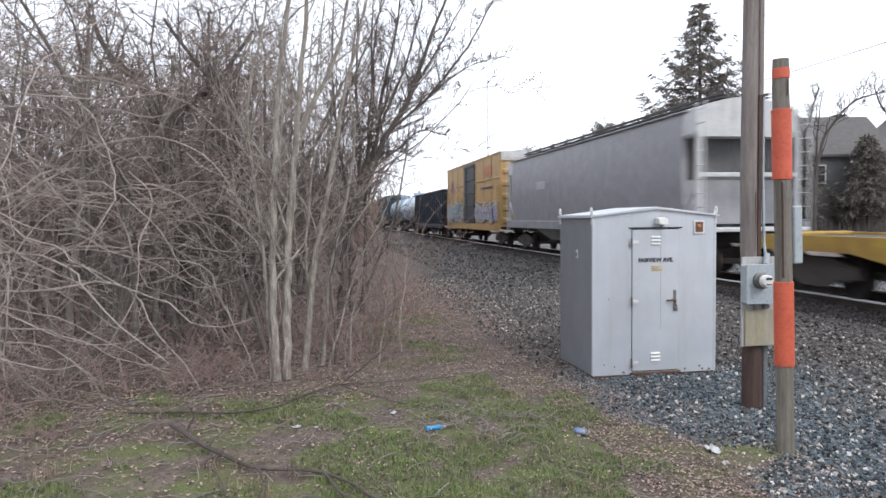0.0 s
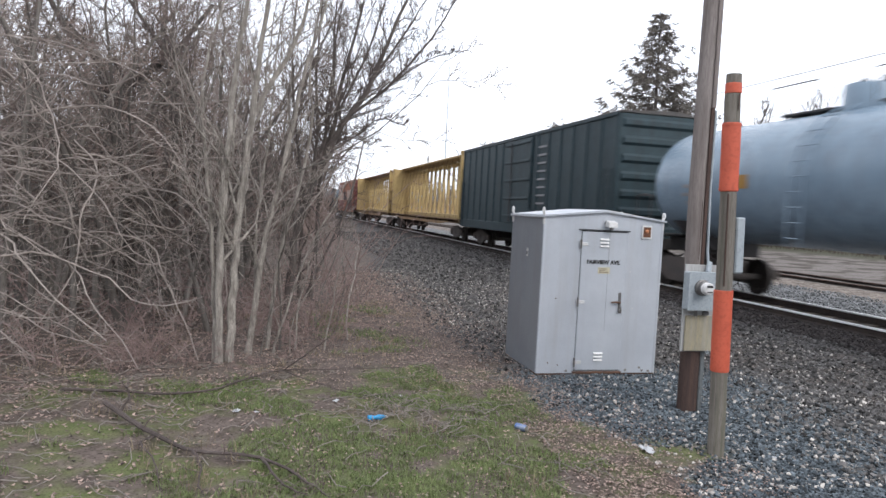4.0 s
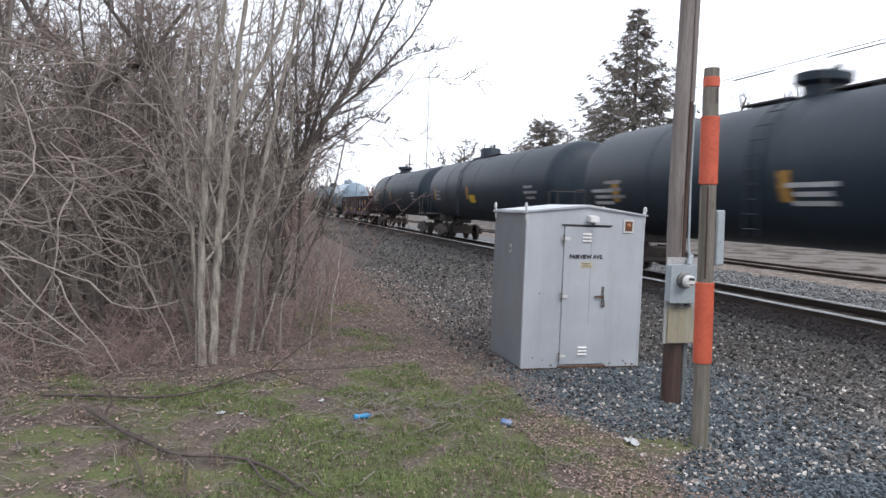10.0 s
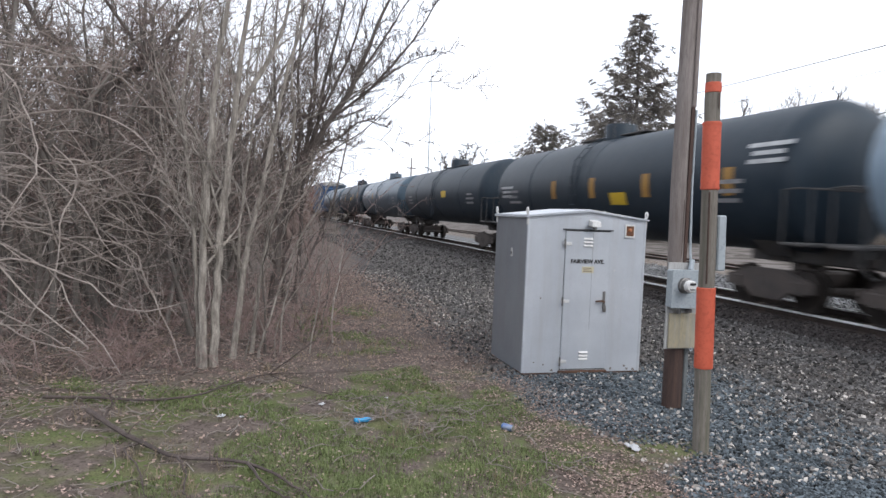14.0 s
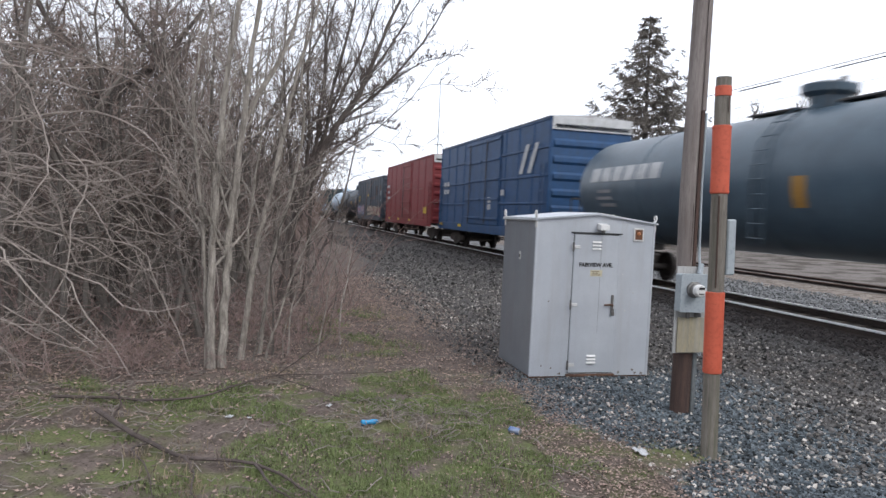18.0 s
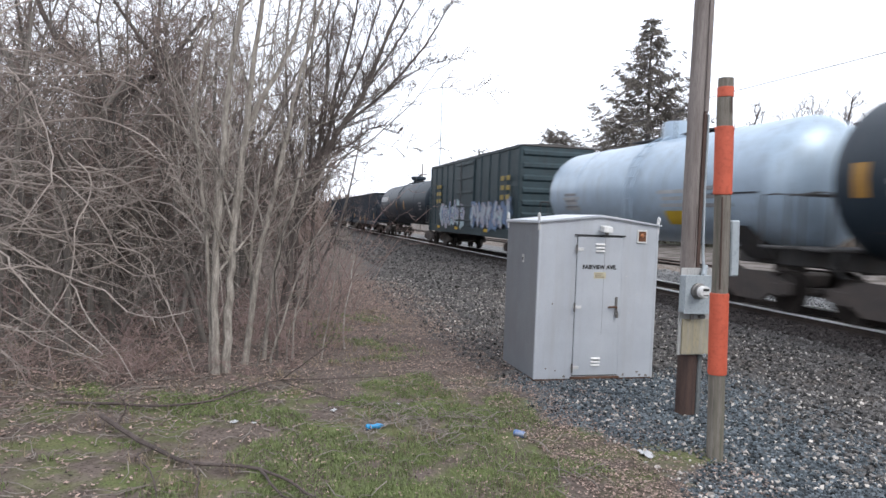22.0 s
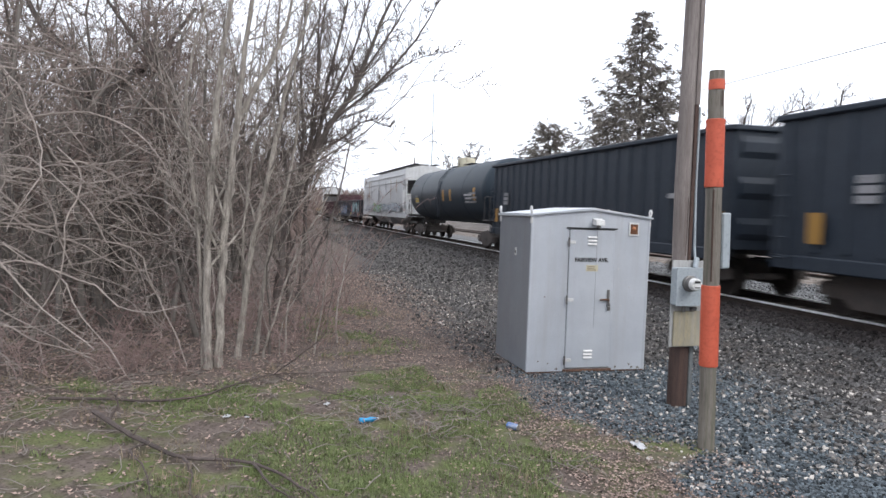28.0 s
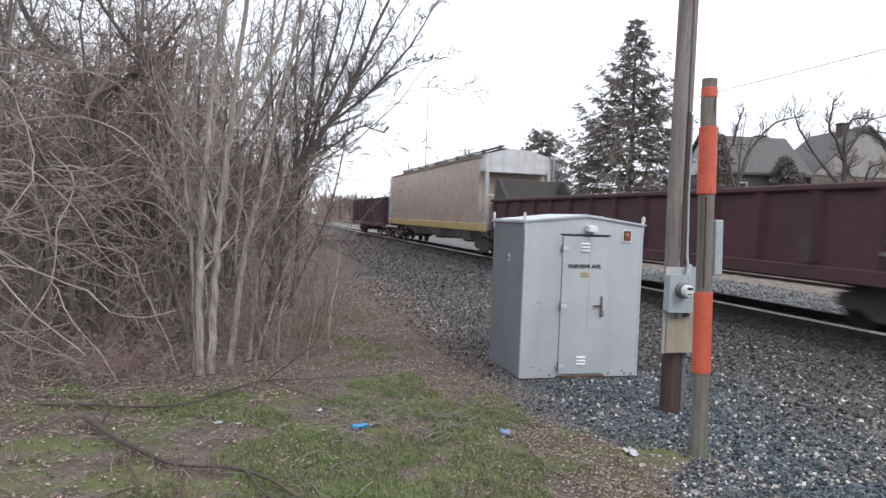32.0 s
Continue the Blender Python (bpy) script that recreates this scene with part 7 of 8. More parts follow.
def grass_and_leaves():
    rng = random.Random(9)
    green = paint("grass_blades", (0.168, 0.210, 0.078), (0.112, 0.144, 0.054), 0.7, scale=3, fine=9, bump=0, island=0.35)
    straw = paint("dry_grass", (0.25, 0.20, 0.135), (0.18, 0.142, 0.095), 0.85, scale=3, fine=9, bump=0, island=0.3)
    leafm = paint("dead_leaves", (0.270, 0.200, 0.170), (0.165, 0.121, 0.103), 0.85, scale=3, fine=20, bump=0, island=0.9)

    def blades(count, spot, high, wide):
        vs, fs = [], []
        while len(fs) < count:
            x, y, ok = spot()
            if not ok:
                continue
            for _ in range(rng.randint(3, 8)):
                px, py = x + rng.gauss(0, 0.03), y + rng.gauss(0, 0.03)
                z, a, hgt, lean = ground_z(px, py) - 0.005, rng.uniform(0, 6.28), rng.uniform(*high), rng.uniform(0.2, 1.1)
                dx, dy, w, n = math.cos(a), math.sin(a), wide * rng.uniform(0.7, 1.3), len(vs)
                mx, my = px + dx * hgt * lean * 0.35, py + dy * hgt * lean * 0.35
                vs += [(px - dy * w, py + dx * w, z), (px + dy * w, py - dx * w, z), (mx + dy * w * 0.7, my - dx * w * 0.7, z + hgt * 0.6), (mx - dy * w * 0.7, my + dx * w * 0.7, z + hgt * 0.6), (px + dx * hgt * lean, py + dy * hgt * lean, z + hgt * (1 - 0.25 * lean))]
                fs += [(n, n + 1, n + 2, n + 3), (n + 3, n + 2, n + 4)]
        return vs, fs

    def green_spot():
        x, y = rng.uniform(-3.2, 2.9), rng.uniform(4.2, 9.6)
        k = noise.noise((x * 0.8, y * 0.8, 4.0)) + 0.6 * noise.noise((x * 2.3, y * 2.3, 9.0))
        return x, y, k > -0.06 - 0.22 * ease(6.6, 5.4, y) + 0.28 * max(0, min(1.2, -x - 0.2)) + 0.30 * max(0, y - 7.8 + 0.35 * max(0, -x - 0.8)) + 0.5 * max(0, x - 2.2)

    def far_spot():
        x, y = rng.gauss(1.55, 0.45), rng.uniform(9.8, 14.5)
        return x, y, noise.noise((x * 1.4, y * 0.9, 6.0)) > 0.02 and x < 2.5

    def dry_spot():
        x, y = rng.uniform(-4.0, 3.1), rng.uniform(4.3, 15.0)
        return x, y, noise.noise((x * 1.1, y * 1.1, 14.0)) > 0.12 and x < 2.4 + 0.08 * (y - 8)

    many("grass", "short green grass in ragged patches", "grass", *blades(110000, green_spot, (0.022, 0.075), 0.0026), green)
    many("verge_grass", "thin patches of green grass on the litter beside the wood", "grass", *blades(9000, far_spot, (0.03, 0.09), 0.003), green)
    many("dry_grass", "dry straw-coloured grass and stalks", "grass", *blades(9000, dry_spot, (0.04, 0.16), 0.0026), straw)
    vs, fs = [], []
    for _ in range(85000):
        y = 4.2 + 18 * rng.random() ** 1.5
        x = rng.uniform(-0.42 * y - 0.8, 3.5 + 0.07 * (y - 8)) if rng.random() < 0.7 else rng.uniform(1.6, 4.1)
        if -2.2 < x < 2.5 and y < 7.8 and rng.random() < (0.7 if x > -0.5 else 0.5):
            continue
        if (x > 3.4 or (y < 7 and x < 0)) and rng.random() < 0.5:
            continue
        s, a, n = rng.uniform(0.009, 0.027) * (1 + 0.04 * max(0, y - 8)) * (0.72 if x > 0.6 else 1.0), rng.uniform(0, 6.28), len(vs)
        z, ca, sa = ground_z(x, y) + rng.uniform(0.002, 0.02), math.cos(a), math.sin(a)
        for px, py, pz in ((-1, 0, 0.25), (-0.2, -0.6, 0), (0.9, 0, 0.3), (-0.1, 0.6, 0.05)):
            px, py = px * s, py * s
            vs.append((x + px * ca - py * sa, y + px * sa + py * ca, z + pz * s * rng.uniform(0.2, 3.2)))
        fs += [(n, n + 1, n + 2), (n, n + 2, n + 3)]
    many("leaf_litter", "brown dead leaves lying on the ground", "leaves", vs, fs, leafm)
    vs, fs = [], []
    for _ in range(7500):
        y = 4.6 + 14 * rng.random() ** 1.3
        x = rng.uniform(-0.42 * y - 0.4, 3.3 + 0.07 * (y - 8))
        if y < 8.2 and x < 2.4 and rng.random() < 0.88:
            continue
        s, a, n = rng.uniform(0.008, 0.022) * (1 + 0.05 * max(0, y - 8)), rng.uniform(0, 6.28), len(vs)
        z, ca, sa = ground_z(x, y) + rng.uniform(0.008, 0.025), math.cos(a), math.sin(a)
        for px, py, pz in ((-1, 0, 0.25), (-0.2, -0.6, 0), (0.9, 0, 0.3), (-0.1, 0.6, 0.05)):
            px, py = px * s, py * s
            vs.append((x + px * ca - py * sa, y + px * sa + py * ca, z + pz * s * rng.uniform(0.2, 1.6)))
        fs += [(n, n + 1, n + 2), (n, n + 2, n + 3)]
    many("pale_leaf_litter", "pale bleached leaf scraps on the ground", "leaves", vs, fs, paint("bleached_leaves", (0.29, 0.235, 0.198), (0.20, 0.163, 0.138), 0.85, scale=3, fine=20, bump=0, island=0.6))
    b = Build()
    for k in range(900):
        y = 4.6 + 9 * rng.random() ** 1.2 if k < 350 else rng.uniform(6.6, 12.5)
        x = rng.uniform(-0.4 * y, 2.9) if k < 350 else rng.uniform(-0.5 * y, 0.3)
        if k > 760:
            x, y = rng.gauss(1.45, 0.42), rng.gauss(6.85, 0.35)
        a, L = rng.uniform(0, 6.28), rng.uniform(0.08, 0.5)
        pts = []
        for t in range(5):
            pts.append((x, y, ground_z(x, y) + 0.012 + rng.uniform(0, 0.05)))
            x, y, a = x + math.cos(a) * L / 4, y + math.sin(a) * L / 4, a + rng.gauss(0, 0.35)
        b.tube(pts, [0.005, 0.0045, 0.004, 0.003, 0.002], 4, caps=False)
    ob = part("twig_litter", b, twig_grey)
    tagged(ob, "pale dry twigs scattered in the grass", "twigs", kind="stuff")


clump_tree()
wood()
spreading_tree("low bare tree with long pale drooping limbs", (-4.6, 7.9), 4.6, 18, 61, bark_grey, twig_pale)
spreading_tree("low bare tree with grey drooping limbs", (-5.2, 9.6), 5.2, 18, 62, bark_grey, twig_grey)
spreading_tree("low bare tree with crooked drooping limbs", (-4.4, 10.6), 4.8, 16, 63, bark_grey, twig_pale)
spreading_tree("thin bare tree with pale drooping limbs", (-4.6, 7.2), 3.2, 10, 64, bark_grey, twig_canes)
spreading_tree("crooked bare tree with grey tangled limbs", (-3.4, 11.4), 4.4, 13, 65, bark_grey, twig_grey)
spreading_tree("crooked bare tree with pale twisted limbs", (-2.2, 11.8), 3.8, 11, 66, bark_dark, twig_pale)
spreading_tree("low bare tree with pale limbs reaching sideways", (-5.4, 8.8), 6.2, 18, 67, bark_grey, twig_pale)
spreading_tree("low shrub with pale crooked canes drooping to the ground", (-3.7, 8.7), 2.5, 12, 72, bark_grey, twig_pale)
spreading_tree("slim bare tree with pale crossing limbs beside the wood", (-3.3, 9.7), 4.6, 17, 74, bark_grey, twig_pale)
spreading_tree("slim bare tree with thin pale twisting limbs", (-4.5, 9.0), 4.2, 17, 75, bark_grey, twig_pale)
spreading_tree("small bare tree with pale limbs hanging over the leaves", (-2.6, 10.4), 3.4, 13, 76, bark_grey, twig_canes)
bushes()
saplings()
fallen_branch("long thin dark fallen branch lying on twigs at the grass edge", [[(-2.05, 7.88, 0.05), (-1.44, 7.74, 0.06), (-1.04, 7.63, 0.06), (-0.55, 7.75, 0.06), (-0.2, 8.17, 0.07), (0.21, 8.46, 0.09), (0.86, 8.54, 0.07), (1.73, 8.8, 0.03)],
               [(0.22, 8.42, 0.09), (0.65, 8.36, 0.42), (0.86, 8.34, 0.62)], [(0.25, 8.42, 0.08), (0.74, 7.72, 0.05), (1.19, 7.36, 0.03)]], 0.017, 0.5, 51)
fallen_branch("forked grey-brown fallen branch lying in the grass", [[(-1.48, 7.21, 0.09), (-1.12, 6.61, 0.07), (-0.75, 6.15, 0.06), (-0.54, 5.87, 0.05), (0.0, 5.64, 0.05), (0.35, 5.18, 0.04), (0.49, 4.88, 0.03)],
               [(0.0, 5.64, 0.05), (0.18, 5.11, 0.05), (0.34, 4.94, 0.03)], [(-0.54, 5.87, 0.05), (-0.45, 5.52, 0.07), (-0.44, 5.22, 0.05), (-0.38, 5.04, 0.03)], [(-0.9, 6.3, 0.05), (-0.98, 6.11, 0.05), (-0.8, 5.68, 0.05), (-0.69, 5.17, 0.03)],
               [(-1.3, 6.9, 0.08), (-1.22, 6.95, 0.22), (-1.3, 7.0, 0.36)]], 0.026, 0.6, 52)
stones()
grass_and_leaves()


# ---- beyond the tracks ----
needle = paint("spruce_needles", (0.215, 0.193, 0.172), (0.135, 0.121, 0.108), 0.8, scale=1, fine=6, bump=0, island=0.3)
brick_wall = paint("tan_siding", (0.21, 0.18, 0.155), (0.16, 0.138, 0.12), 0.8, scale=2, fine=20)
grey_wall = paint("grey_siding", (0.15, 0.148, 0.15), (0.11, 0.109, 0.112), 0.8, scale=2, fine=20)
cream_wall = paint("cream_siding", (0.36, 0.345, 0.33), (0.29, 0.275, 0.26), 0.8, scale=2, fine=20)
white_wall = paint("white_siding", (0.62, 0.62, 0.63), (0.55, 0.55, 0.56), 0.7, scale=2, fine=20)
shingle = paint("grey_shingles", (0.135, 0.128, 0.127), (0.092, 0.088, 0.088), 0.9, scale=3, fine=12, bump=0.3, stretch=(1, 1, 5))
red_brick = paint("chimney_brick", (0.10, 0.075, 0.07), (0.075, 0.058, 0.055), 0.9, scale=4, fine=20)
glass_dark = paint("window_glass", (0.03, 0.035, 0.04), (0.045, 0.05, 0.055), 0.15, scale=0.8, bump=0)


def conifer(name, label, x, y, high, wide, seed, gaps=0.2, start=0.12, flat=0.72, most=9.0):
    """A spruce: uneven whorls of limbs that sag and turn up at the tips, hung with narrow needle sprays."""
    rng = random.Random(seed)
    tr = thing(name, label, "tree", pose(x, y, ground_z(x, y)))
    part("trunk", Build().tube([(0, 0, -0.3), (0.1, 0, high * 0.5), (0, 0.05, high)], [high * 0.014, high * 0.009, 0.02], 8, caps=False), bark_dark, tr)
    limbs, vs, fs = Build(), [], []
    levels = int(high * 4.4)
    for turn in range(levels):
        z = high * (start + (0.985 - start) * (turn + rng.random()) / levels)
        t = z / high
        bulge = 1 + 0.30 * noise.noise((z * 0.45, seed, 0.5))
        reach = min(most, wide * (1 - t) ** flat) * bulge + 0.15
        for k in range(rng.randint(5, 9)):
            if rng.random() < gaps:
                continue
            a = rng.uniform(0, 6.28)
            L = reach * rng.uniform(0.55, 1.12) * (1 + 0.22 * noise.noise((math.cos(a) * 1.2, math.sin(a) * 1.2, z * 0.3)))
            sag, tip = rng.uniform(-0.05, 0.8), rng.uniform(0.1, 0.6)
            pts = [Vector((math.cos(a + 0.1 * math.sin(q * 5)) * L * q, math.sin(a) * L * q, z + L * (0.16 * q - sag * q * q + tip * q ** 4))) for q in (0, 0.25, 0.5, 0.75, 1.0)]
            limbs.tube(pts, [0.05 * (1.1 - t), 0.04 * (1.1 - t), 0.03, 0.018, 0.008], 3, caps=False)
            for j in range(int(3 + L * 2.6)):
                q = 0.25 + 0.75 * rng.random() ** 0.8
                i = min(3, int(q * 4))
                p = pts[i].lerp(pts[i + 1], min(1, q * 4 - i))
                b = a + rng.choice((-1, 1)) * rng.uniform(0.3, 1.0)
                s = rng.uniform(0.4, 1.15) * (0.40 + 0.60 * (1 - t))
                d = Vector((math.cos(b), math.sin(b), rng.uniform(-0.7, 0.1))).normalized()
                side = [p, p + d * s * 0.5 + Vector((0, 0, -0.14 * s)), p + d * s + Vector((0, 0, rng.uniform(-0.2, 0.2) * s))]
                limbs.tube(side, [0.014, 0.01, 0.005], 3, caps=False)
                n = int(6 + s * 12)
                for u in range(n):
                    f = (u + rng.random()) / n
                    e = side[0].lerp(side[1], f * 2) if f < 0.5 else side[1].lerp(side[2], f * 2 - 1)
                    g = (d * 0.9 + Vector((rng.gauss(0, 0.7), rng.gauss(0, 0.7), rng.gauss(-0.35, 0.5)))).normalized()
                    ln = rng.uniform(0.12, 0.34)
                    w = g.cross(Vector((rng.uniform(-1, 1), rng.uniform(-1, 1), rng.uniform(-1, 1)))).normalized() * 0.030
                    m = len(vs)
                    vs += [tuple(e - w), tuple(e + w), tuple(e + g * ln + w * 0.4), tuple(e + g * ln - w * 0.4)]
                    fs.append((m, m + 1, m + 2, m + 3))
    tagged(part("branchwork", limbs, bark_brown, tr), kind="stuff")
    me = bpy.data.meshes.new("needles")
    me.from_pydata(vs, [], fs)
    part("foliage", me, needle, tr)


def house(label, x, y, turn, wide, deep, wall_h, ridge, wall, gable=None, chimney=None, windows=()):
    """Own space: front gable on -x side facing the track; ridge along x."""
    hs = thing("house", label, "house", pose(x, y, ground_z(x, y), 0, 0, turn))
    part("wall", Build().box(-wide / 2, wide / 2, -deep / 2, deep / 2, -0.5, wall_h), wall, hs)
    for s in (-1, 1):
        part("gable", Build().prism([(-deep / 2, wall_h), (deep / 2, wall_h), (0, ridge)], s * wide / 2 - 0.1, s * wide / 2 + 0.005, "x"), gable or wall, hs)
        e = 0.4
        slope = (ridge - wall_h) / (deep / 2)
        part("roof", Build().prism([(0, ridge + 0.05), (s * (deep / 2 + e), wall_h - e * slope + 0.05), (s * (deep / 2 + e), wall_h - e * slope + 0.25), (0, ridge + 0.27)], -wide / 2 - e, wide / 2 + e, "x"), shingle, hs)
    if chimney:
        cx, cy, top = chimney
        ch = part("chimney", Build().box(cx - 0.4, cx + 0.4, cy - 0.4, cy + 0.4, wall_h, top, 0.03), red_brick, hs)
        part("cap", Build().box(cx - 0.48, cx + 0.48, cy - 0.48, cy + 0.48, top, top + 0.15, 0.03), red_brick, ch)
    for face, a, z in windows:
        b, g = Build(), Build()
        for lo, hi, u, v in ((-0.55, 0.55, -0.75, -0.65), (-0.55, 0.55, 0.65, 0.75), (-0.55, -0.45, -0.65, 0.65), (0.45, 0.55, -0.65, 0.65), (-0.45, 0.45, -0.03, 0.03)):
            if face == "x":
                b.box(-wide / 2 - 0.06, -wide / 2 + 0.02, a + lo, a + hi, z + u, z + v)
            else:
                b.box(a + lo, a + hi, -deep / 2 - 0.06, -deep / 2 + 0.02, z + u, z + v)
        if face == "x":
            g.box(-wide / 2 - 0.02, -wide / 2 + 0.01, a - 0.45, a + 0.45, z - 0.65, z + 0.65)
        else:
            g.box(a - 0.45, a + 0.45, -deep / 2 - 0.02, -deep / 2 + 0.01, z - 0.65, z + 0.65)
        wd = part("window", b, white_wall, hs)
        part("pane", g, glass_dark, wd)


conifer("spruce_tree", "tall dark spruce with drooping uneven limbs", 29.2, 50.0, 18.1, 8.4, 3, 0.16, 0.06, 0.95, 5.3)
conifer("pine_tree", "small dark pine with a broken crown", 32.2, 74.7, 12.0, 4.4, 4, 0.35, 0.45, 0.30)
conifer("spruce_tree", "dark evergreen beside the houses", 35.5, 47.5, 9.0, 2.6, 5, 0.2)
conifer("spruce_tree", "dark evergreen in front of a grey roof", 41.6, 47.0, 7.6, 2.8, 6, 0.1)
house("grey house with a shingled roof and white gable", 42.0, 53.0, -12, 7.2, 8.5, 6.2, 9.4, grey_wall, white_wall, (2.0, 0.6, 9.75), (("y", -2.0, 4.6), ("y", 1.6, 4.6), ("x", 0.0, 4.6)))
house("tan house with a shingled roof and brick chimney", 52.0, 52.5, 78, 8.0, 9.5, 6.4, 10.6, brick_wall, cream_wall, (-1.5, 0.6, 11.2), (("x", -1.8, 4.8), ("x", 1.8, 4.8), ("y", 0.0, 4.8)))
house("white house far behind the trees", 45.5, 113.0, 70, 8.0, 9.0, 6.2, 10.0, white_wall, white_wall, None, (("x", 0.0, 5.0), ("x", 2.2, 5.0)))
house("white house with a dark roof beyond the track", 35.0, 84.0, 60, 7.0, 8.0, 4.4, 7.4, white_wall, None, None, (("x", 0.0, 3.0),))


def far_trees():
    rng = random.Random(60)
    gnarled = bare_tree("bare_tree", "gnarled pollarded bare tree with knotted limbs before the houses", "tree", [
        (((0.2, 0, 0), (0.25, 0, 3.0), (0.1, 0, 6.2), (0.15, 0, 7.4)), 0.252), (((0.15, 0, 6.6), (0.0, 0, 8.1), (0.4, 0, 9.4), (1.3, 0.1, 9.7), (2.6, 0.2, 9.8)), 0.120),
        (((0.15, 0, 6.4), (-0.9, -0.1, 8.1), (-1.6, -0.2, 8.8), (-1.4, -0.2, 10.1), (-1.3, -0.2, 10.9)), 0.108), (((0.15, 0, 7.0), (0.9, -0.3, 8.5), (1.7, -0.3, 9.5), (3.4, -0.4, 10.0)), 0.096),
        (((0.2, 0, 4.6), (-1.9, 0.2, 6.5), (-3.1, 0.3, 8.0), (-3.8, 0.3, 8.9), (-4.2, 0.3, 10.0)), 0.090)], 401, bark_dark, twig_dark, (18, 8, 6), 0.3, 0.30, 0.9, start=0.3, least=0.010)
    gnarled.matrix_basis = pose(40.2, 40.0, ground_z(40, 40))
    for x, y, t, s in ((46.5, 41.5, 2.0, 0.95), (51.0, 42.0, 4.1, 1.0), (37.0, 35.0, 5.2, 0.6), (44.0, 35.0, 1.1, 0.75)):
        put_copy(gnarled, x, y, t, s)
    bare_tree("bare_tree", "bare tree with one long arching limb before the houses", "tree", [
        (((31.6, 40, 0), (31.5, 40, 4.0), (32.0, 40, 6.6), (32.6, 40, 7.7), (33.85, 40, 9.05), (35.0, 40, 9.65), (36.6, 40, 10.0)), 0.120),
        (((31.5, 40, 4.0), (30.7, 40, 6.9), (31.08, 40, 7.9), (31.25, 40, 8.9), (31.75, 40, 10.2)), 0.114), (((30.8, 40, 6.2), (30.2, 40, 7.6), (29.7, 40, 8.8)), 0.048)], 404, bark_dark, twig_dark, (15, 8, 5), 0.3, 0.26, 0.9, start=0.35, least=0.010)
    bare_tree("bare_tree", "slender bare tree before the houses", "tree", [((0, 0, 0), (0.12, 0, 1), 10.5, 0.13)], 402, bark_dark, twig_dark, (8, 5, 4), 0.2, 0.4, 0.9).matrix_basis = pose(33.2, 43.0, ground_z(33, 43))
    limbs = [((0, 0, 0), (0, 0, 1), 7.6, 0.16)]
    for k in range(16):
        a, out = 2.4 * k, 0.12 + 0.75 * ((k * 0.618) % 1.0)
        limbs.append(((0.05 * math.cos(a), 0.05 * math.sin(a), 1.4 + 1.2 * (k % 3) / 2), (out * math.cos(a), out * math.sin(a), 1), 5.6 - 1.3 * out, 0.07))
    src = bare_tree("bare_tree", "rounded bare tree with dense fine twigs", "tree", limbs, 403, bark_grey, twig_grey, (12, 7, 4), 0.2, 0.26, 0.8, crook=0.08, least=0.022)
    src.matrix_basis = pose(32.3, 106.0, ground_z(32, 106)) @ Matrix.Diagonal((2.1, 2.1, 1.6, 1))
    for x, y, s in ((45, 31, 1.0), (50, 40, 1.1), (56, 38, 1.2), (36, 60, 0.9), (47, 66, 1.0), (30, 130, 1.0), (22, 160, 0.9), (38, 150, 1.0), (27, 190, 1.0), (17, 210, 0.9), (34, 220, 1.1), (60, 48, 1.1), (29, 56, 0.7), (27.6, 46.0, 0.62)):
        put_copy(src, x, y, rng.uniform(0, 6.28), s)
    # far woods: thin uneven spikes of bare crowns
    vs, fs = [], []
    for k in range(15000):
        if k < 3000:
            y = rng.uniform(180, 420)
            x = 14 + (y - 150) * 0.10 + rng.uniform(0, 1) ** 1.4 * (y * 0.75)
            top, w = 7.5 + 3.0 * noise.noise((x * 0.05, y * 0.02, 2)) + rng.uniform(-1.5, 1.5), rng.uniform(0.10, 0.5)
        else:
            y = 44 + 90 * rng.random() ** 1.5
            x = rng.uniform(-0.62 * y, 0.085 * y - 1.0)
            top, w = 6.0 + 3.0 * noise.noise((x * 0.09, y * 0.05, 2)) + rng.uniform(-4.5, 1.5), rng.uniform(0.03, 0.09)
        n, lean = len(vs), rng.uniform(-1.6, 1.6)
        vs += [(x - w, y, 0), (x + w, y, 0), (x + lean + w * 0.5, y, top * 0.75), (x + lean * 1.5, y + 0.3, top), (x + lean - w * 0.5, y, top * 0.7)]
        fs.append((n, n + 1, n + 2, n + 3, n + 4))
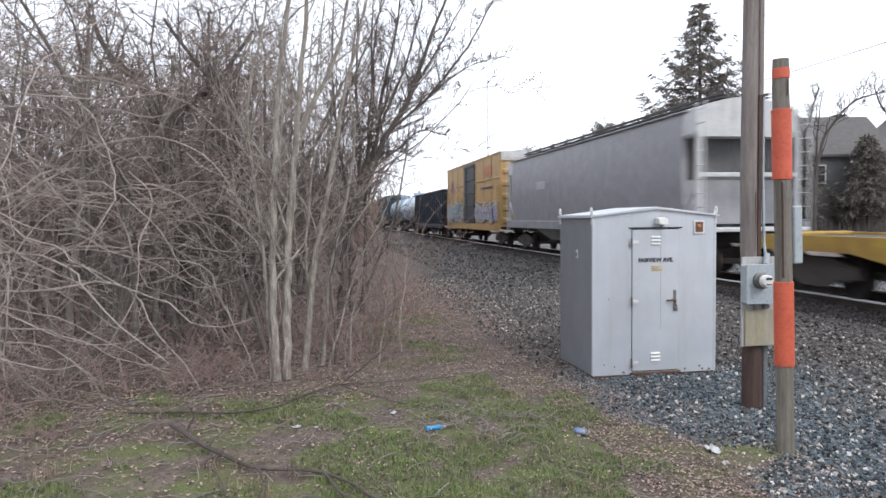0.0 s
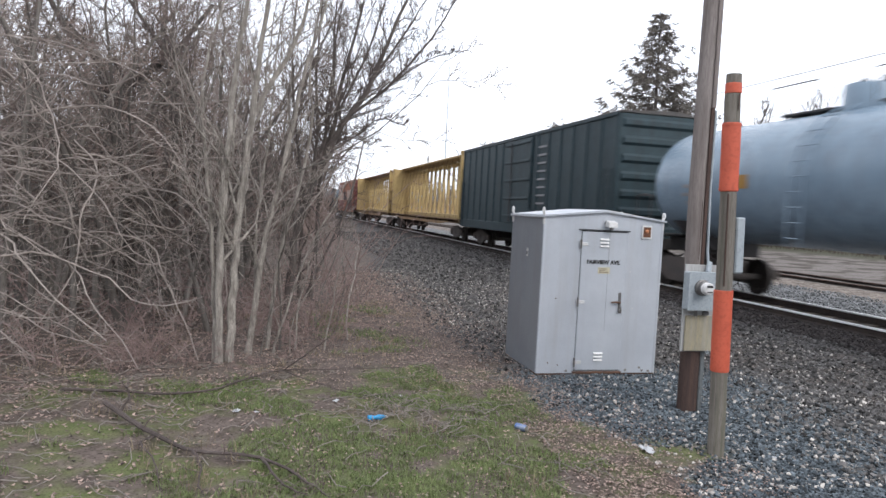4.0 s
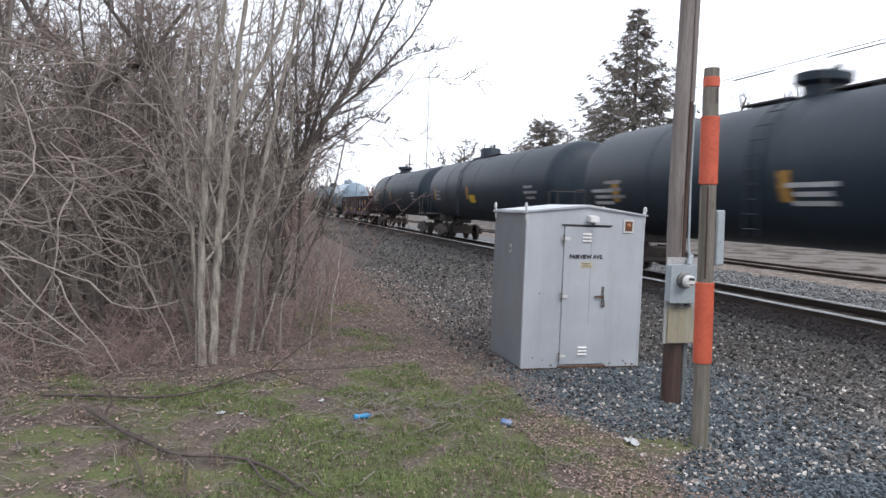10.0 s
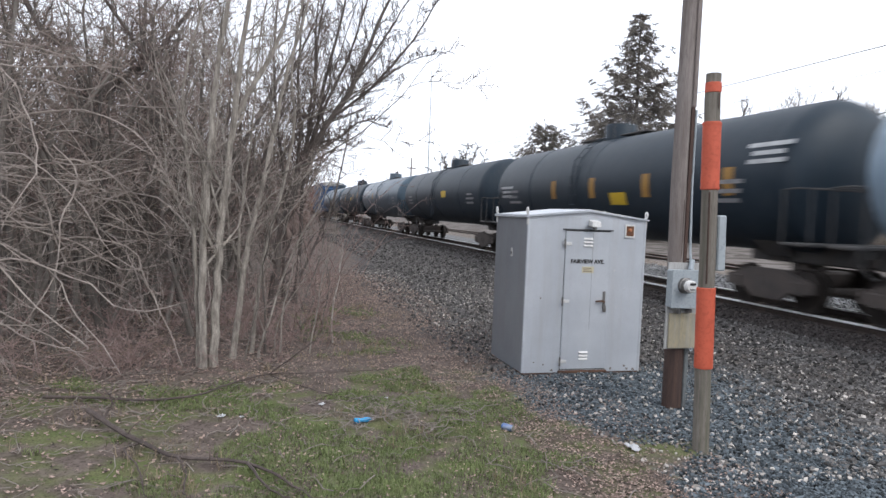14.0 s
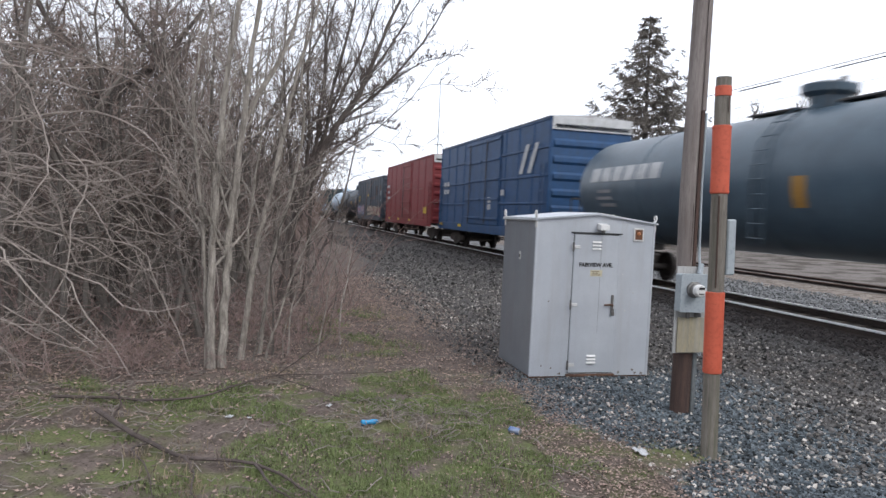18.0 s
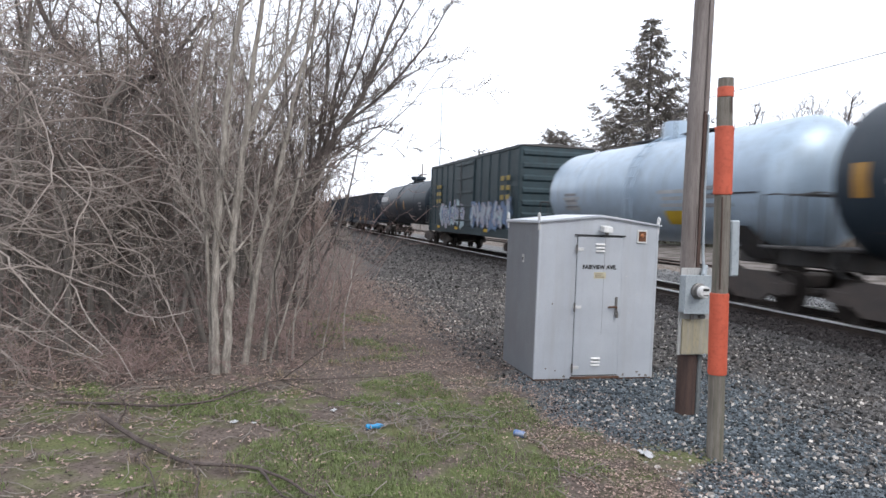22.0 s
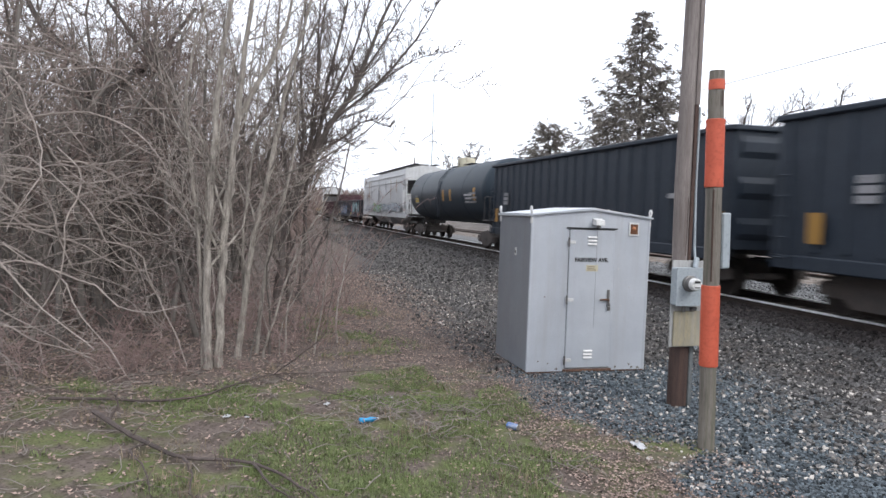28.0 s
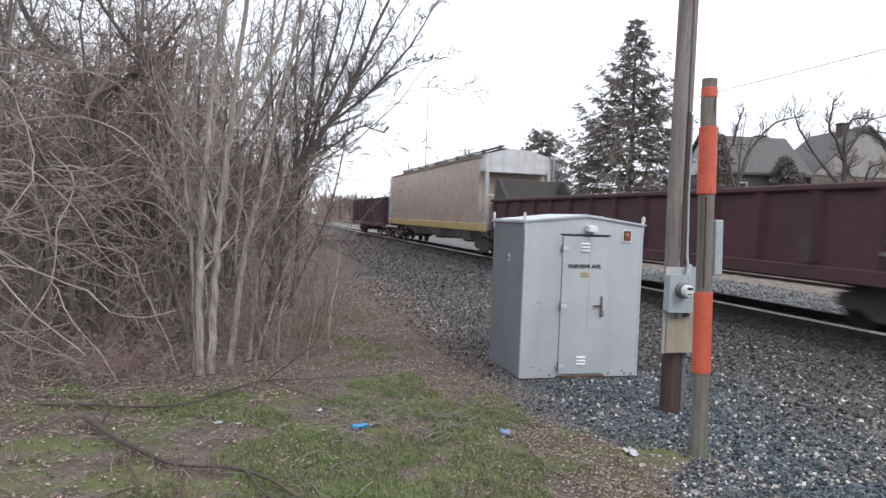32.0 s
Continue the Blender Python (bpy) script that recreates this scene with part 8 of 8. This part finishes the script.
    many("far_woods", "distant grey line of leafless woodland", "woodland", vs, fs, twig_wood)
    # scrub on the far side of the tracks
    vs, fs = [], []
    for _ in range(9000):
        x, y = rng.uniform(34, 64), rng.uniform(16, 120)
        if noise.noise((x * 0.2, y * 0.1, 5)) < -0.05 and x < 30:
            continue
        h = rng.uniform(0.4, 1.8) * (0.6 + 0.4 * ease(24, 34, x))
        n, w, a, l = len(vs), 0.03, rng.uniform(0, 6.28), rng.uniform(-0.5, 0.5)
        z = ground_z(x, y)
        vs += [(x - w, y, z), (x + w, y, z), (x + l, y + l * math.cos(a), z + h)]
        fs.append((n, n + 1, n + 2))
    many("scrub", "brown leafless scrub beyond the tracks", "scrub", vs, fs, paint("scrub_stems", (0.085, 0.068, 0.058), (0.055, 0.045, 0.04), 0.9, bump=0))


far_trees()


def wires():
    for x, z, r in ((22.0, 8.78, 0.016), (22.3, 7.95, 0.007)):
        pts = [(x, y, z + 0.00012 * (y - 30) ** 2) for y in range(-20, 101, 5)]
        ob = part("overhead_wire", Build().tube(pts, r, 4, caps=False), under_black)
        tagged(ob, "thin black overhead wire beyond the track", "wire", "overhead wires")
    for y in (-20.0, 100.0):
        lp = thing("line_pole", "wooden line pole beyond the track", "utility pole", pose(22.15, y, ground_z(22.15, y)))
        part("shaft", Build().tube([(0, 0, -0.3), (0, 0, 9.6)], [0.14, 0.10], 10), pole_wood, lp)
        part("crossarm", Build().box(-0.7, 0.7, -0.05, 0.05, 8.0, 8.15, 0.01), pole_wood, lp)
    ms = thing("radio_mast", "thin grey mast far down the line", "mast", pose(22.6, 91.5, ground_z(22.6, 91.5)))
    part("shaft", Build().tube([(0, 0, -0.2), (0, 0, 10), (0, 0, 21.0)], [0.09, 0.07, 0.04], 8), meter_grey, ms)


wires()


def motions():
    """The train rolls past at an even speed."""
    for car, mid in CARS:
        walk(car, [(t, pose(TRACK_X, mid - SPEED * t, FLOOR)) for t in (0.0, 0.1, 8.0, 16.0, 24.0, 31.9, 32.0)])


motions()
